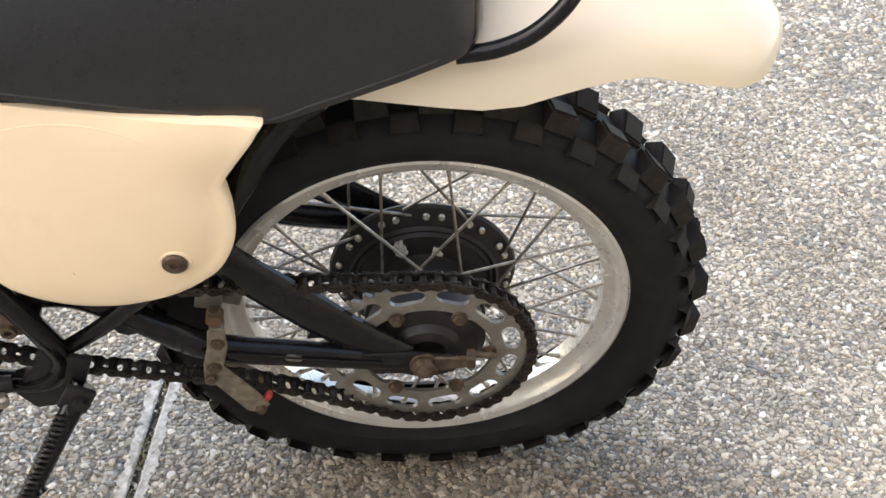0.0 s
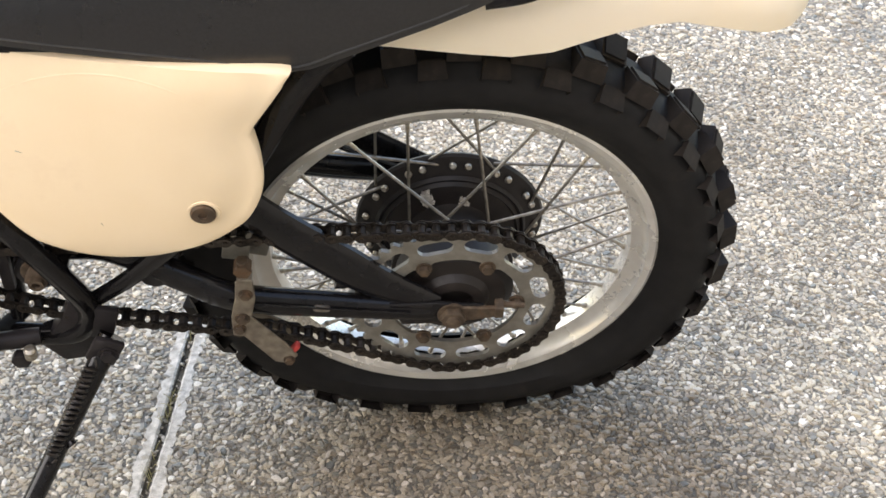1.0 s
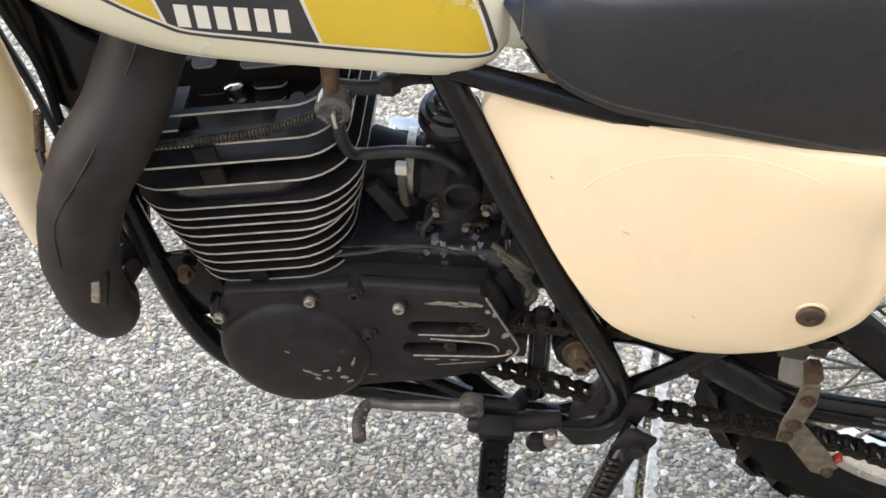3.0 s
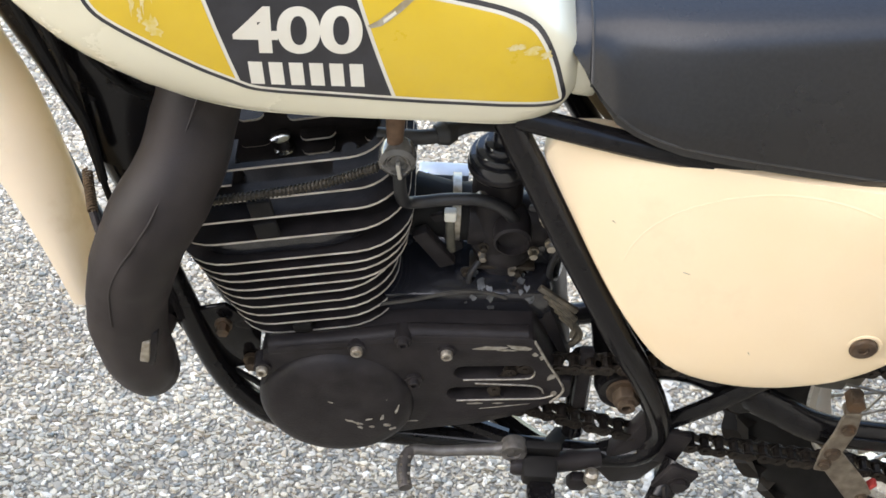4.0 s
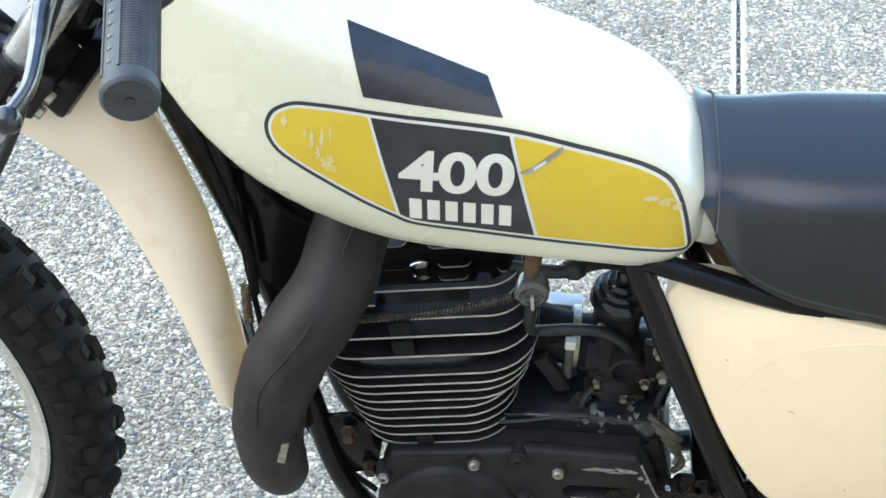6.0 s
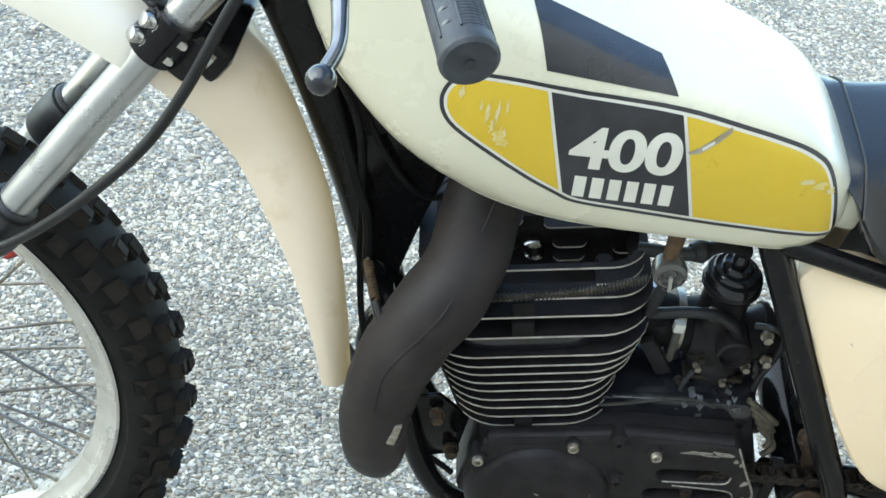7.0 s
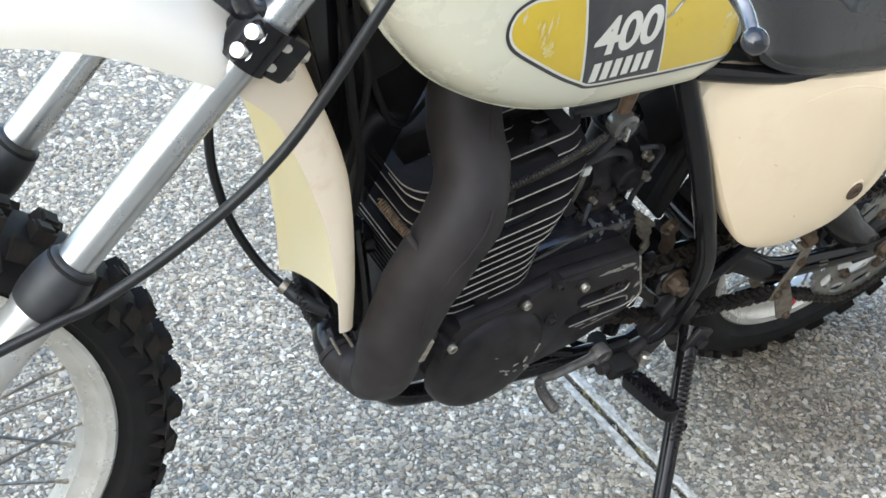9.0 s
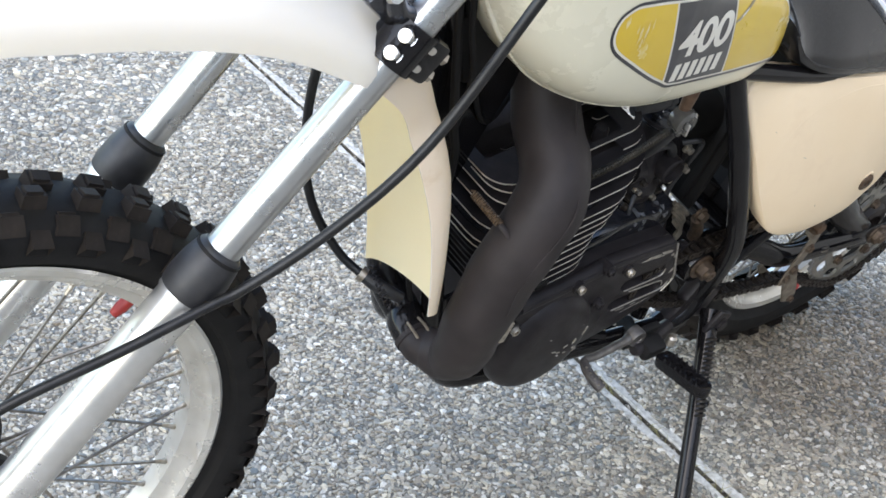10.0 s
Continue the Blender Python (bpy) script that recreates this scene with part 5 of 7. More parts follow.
bm = bmesh.new()
lathe(bm, [(0.062, -0.03), (0.064, 0.02), (0.066, 0.13), (0.064, 0.145), (0.04, 0.150)], (0, 0, 0), n=36, axis="z")
bmesh.ops.transform(bm, matrix=CYL, verts=bm.verts)
cylinder = part("cylinder", bm, ENGINE_BLACK, bike, "black finned air-cooled cylinder with bright fin edges")
for i, w in enumerate((0.002, 0.017, 0.0315, 0.045, 0.0595, 0.0725, 0.086, 0.0985, 0.113)):
    front, back_ = 0.095 + 0.0029 * i, (0.072 + 0.0015 * i if i < 5 else 0.091 + 0.0045 * (i - 5))
    fin(w, (front + back_) / 2, 0.092 + 0.0009 * i, 0.052, cylinder, dx=(back_ - front) / 2)
fin(0.1415, 0.1125, 0.1005, 0.050, cylinder, dx=-0.006)
bm = bmesh.new()
band = rounded(0.094, 0.0915, 0.055)
lo = [bm.verts.new((x - 0.016, y, 0.116)) for x, y in band]
hi = [bm.verts.new((x - 0.016, y, 0.139)) for x, y in band]
for i in range(len(lo)):
    bm.faces.new((lo[i], lo[(i + 1) % len(lo)], hi[(i + 1) % len(lo)], hi[i]))
bmesh.ops.transform(bm, matrix=CYL, verts=bm.verts)
part("gasket_band", bm, CASE_GLOSS, cylinder)
bm = bmesh.new()
lathe(bm, [(0.07, 0.128), (0.070, 0.150), (0.058, 0.160), (0.03, 0.164)], (0, 0, 0), n=36, axis="z")
bmesh.ops.transform(bm, matrix=CYL, verts=bm.verts)
head = part("cylinder_head", bm, ENGINE_BLACK, bike, "black finned cylinder head")


def fin_piece(w, a, b, x0, x1, parent, thick=0.0024, dx=-0.015, y1=-0.03):
    """A short stretch of a head fin between two stations."""
    bm = bmesh.new()
    loop_ = [(x + dx, y) for x, y in rounded(a, b, 0.034)]
    for p, q, k in (((x0, -1), (x0, 1), -1), ((x1, -1), (x1, 1), 1), ((-1, y1), (1, y1), -1)):
        loop_ = clip(loop_, p, q, k)
    lo = [bm.verts.new((x, y, w - thick / 2)) for x, y in loop_]
    hi = [bm.verts.new((x, y, w + thick / 2)) for x, y in loop_]
    n = len(lo)
    bm.faces.new(lo[::-1])
    bm.faces.new(hi)
    for i in range(n):
        u, v = lo[i].co, lo[(i + 1) % n].co
        cut = any(abs(u.x - k) + abs(v.x - k) < 1e-5 for k in (x0, x1)) or abs(u.y - y1) + abs(v.y - y1) < 1e-5
        bm.faces.new((lo[i], lo[(i + 1) % n], hi[(i + 1) % n], hi[i])).material_index = 0 if cut else 1
    bmesh.ops.transform(bm, matrix=CYL, verts=bm.verts)
    return part("cooling_fin", bm, [ENGINE_BLACK, FIN_EDGE], parent)


def fin_rim(w, a, b, deep, parent, x0=-1.0, x1=1.0, thick=0.0024, dx=-0.012):
    """A head fin that is open in the middle: only its rim stands out."""
    bm = bmesh.new()
    out_, in_ = [], []
    for ring, ra, rb, r in ((out_, a, b, 0.034), (in_, a - deep, b - deep, 0.030)):
        base = rounded(ra, rb, r)
        for (xa, ya), (xb, yb) in zip(base, base[1:] + base[:1]):
            k = 12 if math.hypot(ra, rb) < 3 * math.hypot(xb - xa, yb - ya) else 1
            ring += [(xa + (xb - xa) * m / k, ya + (yb - ya) * m / k) for m in range(k)]
    n = len(out_)
    rings = [[bm.verts.new((x + dx, y, w + h)) for x, y in loop_] for loop_, h in ((out_, -thick / 2), (out_, thick / 2), (in_, thick / 2), (in_, -thick / 2))]
    for k in range(4):
        for i in range(n):
            p, q = rings[k], rings[(k + 1) % 4]
            bm.faces.new((p[i], p[(i + 1) % n], q[(i + 1) % n], q[i])).material_index = 1 if k == 0 else 0
    bmesh.ops.delete(bm, geom=[v for v in bm.verts if not x0 < v.co.x < x1], context="VERTS")
    bmesh.ops.transform(bm, matrix=CYL, verts=bm.verts)
    return part("cooling_fin", bm, [ENGINE_BLACK, FIN_EDGE], parent)


def tongue(x0, x1, y, w, parent, deep=0.014, thick=0.0022):
    """A short fin between the head bolts, its near corners rounded off."""
    bm = bmesh.new()
    c = min(0.006, (x1 - x0) / 4)
    loop_ = [(x0, y + deep), (x0, y + c), (x0 + c * 0.4, y + c * 0.3), (x0 + c, y), (x1 - c, y), (x1 - c * 0.4, y + c * 0.3), (x1, y + c), (x1, y + deep)]
    lo = [bm.verts.new((x, v, w - thick / 2)) for x, v in loop_]
    hi = [bm.verts.new((x, v, w + thick / 2)) for x, v in loop_]
    bm.faces.new(lo[::-1])
    bm.faces.new(hi)
    for i in range(8):
        bm.faces.new((lo[i], lo[(i + 1) % 8], hi[(i + 1) % 8], hi[i])).material_index = 1 if 1 <= i <= 5 else 0
    bmesh.ops.recalc_face_normals(bm, faces=bm.faces)
    bmesh.ops.transform(bm, matrix=CYL, verts=bm.verts)
    return part("cooling_fin", bm, [ENGINE_BLACK, FIN_EDGE], parent)


fin(0.1685, 0.112, 0.1000, 0.040, head, dx=-0.006)
fin_rim(0.1860, 0.109, 0.0935, 0.020, head, dx=-0.006)
fin_piece(0.2000, 0.110, 0.0870, -0.13, -0.040, head, dx=-0.006, y1=-0.030)
fin_piece(0.2000, 0.106, 0.0905, 0.050, 0.12, head, dx=-0.009, y1=-0.066)
fin_rim(0.2120, 0.104, 0.0810, 0.007, head, x0=-0.058, dx=-0.004)
for x0, x1, y, w in ((0.012, 0.045, -0.024, 0.1855), (0.012, 0.042, -0.031, 0.1745), (0.070, 0.105, -0.025, 0.1765), (0.066, 0.098, -0.031, 0.1665), (-0.050, -0.020, -0.008, 0.1690), (-0.052, -0.022, -0.020, 0.1650),
                     (-0.040, -0.016, -0.018, 0.2110), (0.004, 0.100, -0.016, 0.2040)):
    tongue(x0, x1, y, w, head)
fin_rim(0.2060, 0.110, 0.0800, 0.016, head, x1=-0.066, dx=-0.006)
# spine that carries the short fins
bm = bmesh.new()
block(bm, (0.190, 0.050, 0.062), CYL @ pose(0.006, 0.022, 0.178), bevel=0.006)
part("head_spine", bm, ENGINE_BLACK, head)
for w in (0.1860,):
    bm = bmesh.new()
    loop_ = clip([(x - 0.012, y) for x, y in rounded(0.098, 0.088, 0.050)], (-1, 0.004), (1, 0.004), 1)
    loop_ = clip(loop_, (-0.06, -1), (-0.06, 1), -1)
    lo = [bm.verts.new((x, y, w - 0.0013)) for x, y in loop_]
    hi = [bm.verts.new((x, y, w + 0.0013)) for x, y in loop_]
    bm.faces.new(lo[::-1])
    bm.faces.new(hi)
    for i in range(len(lo)):
        bm.faces.new((lo[i], lo[(i + 1) % len(lo)], hi[(i + 1) % len(lo)], hi[i])).material_index = 1
    bmesh.ops.transform(bm, matrix=CYL, verts=bm.verts)
    part("cooling_fin", bm, [ENGINE_BLACK, FIN_EDGE], head)
for s in (-1, 1):
    for x in (-0.050, 0.060):
        bm = bmesh.new()
        lathe(bm, [(0.009, 0.150), (0.009, 0.186), (0.007, 0.190)], (x, s * 0.045, 0), n=12, axis="z")
        bmesh.ops.transform(bm, matrix=CYL, verts=bm.verts)
        part("head_bolt", bm, ENGINE_BLACK, head)
for x, y, w in ((-0.018, -0.0985, 0.180), (-0.019, -0.0995, 0.1545)):
    bm = bmesh.new()
    block(bm, (0.021, 0.006, 0.018), CYL @ pose(x, y, w), bevel=0.001)
    part("fin_damper", bm, RUBBER, cylinder)
bm = bmesh.new()
block(bm, (0.018, 0.006, 0.011), CYL @ pose(-0.022, -0.0925, 0.0095), bevel=0.001)
part("fin_damper", bm, RUBBER, cylinder)
# stud with threads beside the plug
bm = bmesh.new()
lathe(bm, [(0.004, 0.150), (0.0078, 0.151), (0.0078, 0.176), (0.0100, 0.178), (0.0100, 0.187), (0.005, 0.1885)], (0, 0, 0), n=14, axis="z")
for i in range(4):
    lathe(bm, [(0.0078, 0), (0.0104, 0.0016), (0.0078, 0.0032)], (0, 0, 0.1535 + i * 0.0055), n=16, axis="z")
bmesh.ops.transform(bm, matrix=CYL @ pose(-0.006, -0.016, 0), verts=bm.verts)
part("head_stud", bm, CHROME, head, "bright threaded stud")
# spring-wrapped breather hose
bm = bmesh.new()
hose = [Vector(p) for p in ((-0.862, -0.128, 0.628), (-0.80, -0.131, 0.646), (-0.745, -0.132, 0.664), (-0.698, -0.131, 0.686))]
path = spline(hose, 40)
L = len(path)
coil = []
for i in range(L * 6):
    t = i / 6
    j = min(int(t), L - 2)
    p = path[j].lerp(path[j + 1], t - j)
    a = i / 6 * 2 * math.pi / 2.6
    d = (path[j + 1] - path[j]).normalized()
    u = d.cross(Vector((0, 1, 0))).normalized()
    coil.append(p + (u * math.cos(a) + Vector((0, 1, 0)) * math.sin(a)) * 0.0039)
tube(bm, coil, 0.0008, n=5, straight=True)
tube(bm, hose, 0.0030, n=8)
part("spring_hose", bm, mat("dusty_spring", (0.03, 0.026, 0.019), (0.06, 0.05, 0.038), 100, 0.5, metal=0.5), bike, "spring-wrapped fuel breather hose")

# crankcase
bm = bmesh.new()
plate(bm, [(-0.815, 0.30), (-0.808, 0.425), (-0.79, 0.44), (-0.70, 0.462), (-0.56, 0.50), (-0.53, 0.47), (-0.505, 0.40), (-0.52, 0.33), (-0.60, 0.30), (-0.70, 0.285)], -0.098, 0.058, bevel=0.008)
crankcase = part("crankcase", bm, ENGINE_BLACK, bike, "black engine crankcase with scuffed paint")
bm = bmesh.new()
COVER = [(-0.812, 0.398), (-0.806, 0.428), (-0.792, 0.440), (-0.774, 0.444), (-0.74, 0.450), (-0.700, 0.458), (-0.665, 0.466), (-0.643, 0.467), (-0.60, 0.468), (-0.549, 0.469), (-0.536, 0.445), (-0.515, 0.400), (-0.513, 0.388), (-0.523, 0.369), (-0.56, 0.345), (-0.590, 0.331), (-0.659, 0.314), (-0.70, 0.300), (-0.76, 0.296), (-0.800, 0.33)]
plate(bm, COVER, -0.095, -0.134, holes=[slot_outline((-0.612, 0.4125), (-0.553, 0.4175), 0.0095)[::-1], slot_outline((-0.618, 0.3785), (-0.542, 0.3865), 0.0095)[::-1]], bevel=0.0018)
cover = part("side_cover", bm, ENGINE_BLACK, bike, "black engine side cover with two slots, scraped to bare metal")
bm = bmesh.new()
lathe(bm, [(0.0785, -0.122), (0.0775, -0.1310), (0.0755, -0.1358), (0.0728, -0.1398), (0.069, -0.1435), (0.064, -0.1465), (0.055, -0.1485), (0.04, -0.1495), (0.015, -0.150)], (-0.7355, 0, 0.358), n=56)
part("flywheel_cover", bm, ENGINE_BLACK, cover)
bm = bmesh.new()
tube(bm, [(-0.800, -0.124, 0.432), (-0.774, -0.124, 0.437), (-0.74, -0.124, 0.443), (-0.700, -0.124, 0.451), (-0.665, -0.124, 0.459), (-0.60, -0.124, 0.461), (-0.553, -0.124, 0.462)], 0.0105, n=14)
part("cover_lip", bm, ENGINE_BLACK, cover)
for x, z in ((-0.716, 0.4475), (-0.630, 0.4475), (-0.808, 0.411), (-0.660, 0.4005), (-0.672, 0.462)):
    bm = bmesh.new()
    lathe(bm, [(0.0085, -0.120), (0.0085, -0.1375), (0.0078, -0.138)], (x, 0, z), n=16)
    part("screw_boss", bm, ENGINE_BLACK, cover)
    bm = bmesh.new()
    lathe(bm, [(0.0058, -0.136), (0.0058, -0.1425), (0.0052, -0.1435), (0.0030, -0.1435), (0.0028, -0.1405)], (x, 0, z), n=14)
    part("cover_screw", bm, BOLT if x > -0.9 and z > 0.404 and z < 0.455 else ENGINE_BLACK, cover)
# scraped edges and chips
CHIP = mat("bare_metal_scrape", (0.22, 0.195, 0.165), (0.40, 0.37, 0.32), 200, 0.45, metal=0.5)
bm = bmesh.new()
tube(bm, [(-0.612, -0.1345, 0.4025), (-0.555, -0.1345, 0.4075), (-0.5445, -0.1345, 0.412), (-0.543, -0.1345, 0.420)], 0.0009, n=5)
tube(bm, [(-0.600, -0.1345, 0.3975), (-0.548, -0.1345, 0.3975), (-0.536, -0.1345, 0.394), (-0.532, -0.1345, 0.386)], 0.0009, n=5)
tube(bm, [(-0.617, -0.1345, 0.3685), (-0.570, -0.1345, 0.3735), (-0.536, -0.1345, 0.377), (-0.522, -0.1345, 0.383)], 0.0009, n=5)
tube(bm, [(-0.547, -0.134, 0.466), (-0.533, -0.134, 0.436), (-0.515, -0.134, 0.400), (-0.514, -0.134, 0.387), (-0.524, -0.134, 0.371)], 0.0014, n=5)
part("scraped_edge", bm, CHIP, cover)
for k, (x, z, l, w_, a) in enumerate(((-0.588, 0.4535, 0.036, 0.006, -8), (-0.560, 0.4555, 0.026, 0.0085, 14), (-0.574, 0.451, 0.02, 0.003, 0), (-0.538, 0.4425, 0.006, 0.008, 20), (-0.527, 0.412, 0.008, 0.012, 25), (-0.522, 0.385, 0.010, 0.009, 0), (-0.60, 0.3645, 0.022, 0.0022, -6), (-0.575, 0.3665, 0.012, 0.002, -8), (-0.660, 0.331, 0.014, 0.002, -8), (-0.676, 0.366, 0.003, 0.016, 14), (-0.680, 0.335, 0.010, 0.004, -30), (-0.712, 0.338, 0.007, 0.003, 30), (-0.722, 0.3485, 0.016, 0.0035, 25), (-0.713, 0.3445, 0.008, 0.004, 15), (-0.703, 0.352, 0.010, 0.0022, -20), (-0.690, 0.356, 0.004, 0.009, 20),
                                      (-0.685, 0.343, 0.008, 0.003, 0), (-0.741, 0.378, 0.006, 0.0015, 25), (-0.687, 0.382, 0.005, 0.0015, -40), (-0.70, 0.340, 0.006, 0.003, 0), (-0.545, 0.446, 0.006, 0.006, 0), (-0.57, 0.3615, 0.05, 0.0012, -13))):
    y = -0.1505 if math.hypot(x + 0.7375, z - 0.3565) < 0.07 else -0.1345
    if 0.055 < math.hypot(x + 0.7375, z - 0.3565) < 0.076:
        y = -0.1485
    g = np.random.default_rng(80 + k)
    bm = bmesh.new()
    ca, sa = math.cos(radians(-a)), math.sin(radians(-a))
    pts = [(l / 2 * math.cos(t) * g.uniform(0.5, 1.1), w_ / 2 * math.sin(t) * g.uniform(0.4, 1.3)) for t in np.linspace(0, 6.283, 11)[:-1]]
    plate(bm, [(x + px_ * ca - pz * sa, z + px_ * sa + pz * ca) for px_, pz in pts], y + 0.003, y)
    part("paint_chip", bm, CHIP, cover)
bm = bmesh.new()
block(bm, (0.02, 0.02, 0.03), pose(-0.515, -0.122, 0.39), bevel=0.004)
block(bm, (0.014, 0.012, 0.09), pose(-0.492, -0.112, 0.385, 0, 0, 0), bevel=0.003)
part("case_lug", bm, ENGINE_BLACK, crankcase)
WIRE = mat("dirty_wire", (0.045, 0.038, 0.028), (0.12, 0.10, 0.072), 90, 0.6)
for k in range(5):
    bm = bmesh.new()
    tube(bm, [(-0.545 + 0.006 * k, -0.100, 0.505 - 0.010 * k), (-0.525 + 0.006 * k, -0.104, 0.492 - 0.012 * k), (-0.508, -0.104, 0.478 - 0.013 * k)], 0.0035, n=6)
    part("wire", bm, WIRE, crankcase)
bm = bmesh.new()
block(bm, (0.165, 0.135, 0.060), pose(-0.612, -0.032, 0.470, 6, -4, 0), bevel=0.010)
block(bm, (0.05, 0.09, 0.06), pose(-0.545, -0.02, 0.495), bevel=0.012)
case_tree = BVHTree.FromBMesh(bm)
part("upper_case", bm, CASE_GLOSS, crankcase, "glossy black upper crankcase")
FLAKE = mat("oxidised_bare_alloy", (0.075, 0.078, 0.082), (0.17, 0.173, 0.177), 160, 0.45, 0.6, metal=0.5)
g = np.random.default_rng(33)
down = Vector((0, 0.82, -0.57))
for _ in range(26):
    cx_, cz_ = (g.normal(-0.598, 0.012), g.normal(0.505, 0.012)) if g.random() < 0.45 else (g.normal(-0.556, 0.008), g.normal(0.505, 0.016))
    r_ = g.uniform(0.0015, 0.0055)
    ring = []
    for t in np.linspace(0, 6.283, 9)[:-1]:
        hit = case_tree.ray_cast(Vector((cx_ + r_ * math.cos(t) * g.uniform(0.3, 1.2), -0.10, cz_ + r_ * math.sin(t) * g.uniform(0.3, 1.6))) - down * 0.3, down)
        if hit[0]:
            ring.append(hit[0] + hit[1] * (0.0006 if hit[1].dot(down) < 0 else -0.0006))
    if len(ring) < 6:
        continue
    bm = bmesh.new()
    top_f = bm.faces.new([bm.verts.new(p) for p in ring])
    made = bmesh.ops.extrude_face_region(bm, geom=[top_f])
    bmesh.ops.translate(bm, vec=down * 0.0012, verts=[v for v in made["geom"] if isinstance(v, bmesh.types.BMVert)])
    bmesh.ops.recalc_face_normals(bm, faces=bm.faces)
    part("paint_chip", bm, FLAKE, crankcase, smooth=False)
bm = bmesh.new()
plate(bm, [(-0.668, 0.548), (-0.655, 0.556), (-0.625, 0.512), (-0.640, 0.506)], -0.070, -0.082, bevel=0.002)
part("inlet_bracket", bm, ENGINE_BLACK, crankcase)
bm = bmesh.new()
plate(bm, [(-0.652, 0.562), (-0.640, 0.566), (-0.618, 0.520), (-0.628, 0.512)], -0.058, -0.068, bevel=0.002)
part("inlet_flange", bm, ENGINE_BLACK, crankcase)
bm = bmesh.new()
tube(bm, [(-0.70, -0.105, 0.476), (-0.665, -0.104, 0.484), (-0.63, -0.102, 0.494), (-0.60, -0.10, 0.495), (-0.575, -0.10, 0.488)], 0.0018, n=6)
part("wire", bm, mat("grey_wire", (0.022, 0.02, 0.017), (0.05, 0.044, 0.036), 100, 0.6), crankcase)

# carburettor and inlet
bm = bmesh.new()
tube(bm, [(-0.668, YM - 0.012, 0.548), (-0.63, YM - 0.018, 0.547), (-0.60, YM - 0.02, 0.548)], [0.031, 0.027, 0.03], n=18)
part("inlet_stub", bm, RUBBER, bike, "black rubber inlet stub")
bm = bmesh.new()
lathe(bm, [(0.027, 0.525), (0.028, 0.555), (0.024, 0.570), (0.024, 0.612), (0.027, 0.614), (0.027, 0.626), (0.020, 0.632), (0.008, 0.638)], (-0.590, -0.052, 0), n=26, axis="z")
lathe(bm, [(0.010, 0.466), (0.020, 0.470), (0.027, 0.480), (0.029, 0.508), (0.031, 0.512), (0.031, 0.520), (0.024, 0.530)], (-0.580, -0.052, 0), n=22, axis="z")
tube(bm, [(-0.615, -0.052, 0.548), (-0.560, -0.052, 0.548), (-0.53, -0.045, 0.552)], [0.026, 0.027, 0.03], n=18)
carb = part("carburettor", bm, ENGINE_BLACK, bike, "grimy black carburettor")
bm = bmesh.new()
lathe(bm, [(0.026, 0.612), (0.029, 0.616), (0.029, 0.630), (0.0275, 0.633), (0.0235, 0.6335), (0.0235, 0.638), (0.0220, 0.640), (0.0165, 0.6405), (0.0160, 0.645), (0.0145, 0.647), (0.009, 0.6475), (0.008, 0.660)], (-0.590, -0.052, 0), n=24, axis="z")
part("carburettor_cap", bm, CASE_GLOSS, carb)
bm = bmesh.new()
lathe(bm, [(0.018, -0.06), (0.018, -0.094), (0.0155, -0.096), (0.0145, -0.088), (0.004, -0.086)], (-0.575, 0, 0.560), n=24)
part("mixture_port", bm, ENGINE_BLACK, carb)
bm = bmesh.new()
for x, z in ((-0.615, 0.500), (-0.566, 0.502), (-0.60, 0.535)):
    bolt(bm, x, -0.078, z, 0.004, 0.006)
plate(bm, [(-0.612, 0.505), (-0.55, 0.505), (-0.55, 0.510), (-0.612, 0.510)], -0.06, -0.080, bevel=0.001)
part("bowl_screw", bm, mat("dull_brown_steel", (0.022, 0.017, 0.012), (0.045, 0.034, 0.024), 90, 0.5, metal=0.4), carb)
bm = bmesh.new()
tube(bm, [(-0.588, -0.052, 0.66), (-0.594, -0.058, 0.672), (-0.62, -0.07, 0.682), (-0.655, -0.085, 0.680), (-0.70, -0.08, 0.675)], 0.007, n=10)
tube(bm, [(-0.634, -0.0765, 0.681), (-0.642, -0.080, 0.681), (-0.650, -0.083, 0.6805)], [0.009, 0.012, 0.009], n=10)
part("throttle_cable_boot", bm, HOSE, carb)
bm = bmesh.new()
lathe(bm, [(0.033, -0.004), (0.033, 0.004)], (-0.627, YM - 0.014, 0.547), n=28, axis="x")
part("hose_clip", bm, BOLT, carb)
bm = bmesh.new()
block(bm, (0.0115, 0.009, 0.0125), pose(-0.633, -0.075, 0.573), bevel=0.002)
part("clip_block", bm, NYLON, carb, "white nylon hose clip")
bm = bmesh.new()
tube(bm, [(-0.633, -0.076, 0.568), (-0.632, -0.076, 0.545), (-0.630, -0.072, 0.520)], 0.0042, n=8, flat=0.5)
part("hose_strap", bm, mat("grey_strap", (0.06, 0.055, 0.042), (0.10, 0.092, 0.072), 80, 0.5), carb)
bm = bmesh.new()
block(bm, (0.052, 0.020, 0.040), pose(-0.638, 0.070, 0.47), bevel=0.003)
tube(bm, [(-0.66, 0.06, 0.49), (-0.64, 0.055, 0.46), (-0.61, 0.06, 0.455)], 0.006, n=8)
part("far_cover", bm, BLUE_BOX, bike, "grey painted cover on the far side of the engine")
bm = bmesh.new()
tube(bm, [(-0.515, YM, 0.56), (-0.47, YM, 0.57), (-0.42, YM, 0.585)], [0.030, 0.034, 0.045], n=16)
block(bm, (0.22, 0.13, 0.20), pose(-0.315, YM, 0.60), bevel=0.02)
part("air_box", bm, RUBBER, bike, "black air box behind the side panels")
bm = bmesh.new()
block(bm, (0.010, 0.125, 0.19), pose(-0.462, YM, 0.555, 0, 8, 0), bevel=0.004)
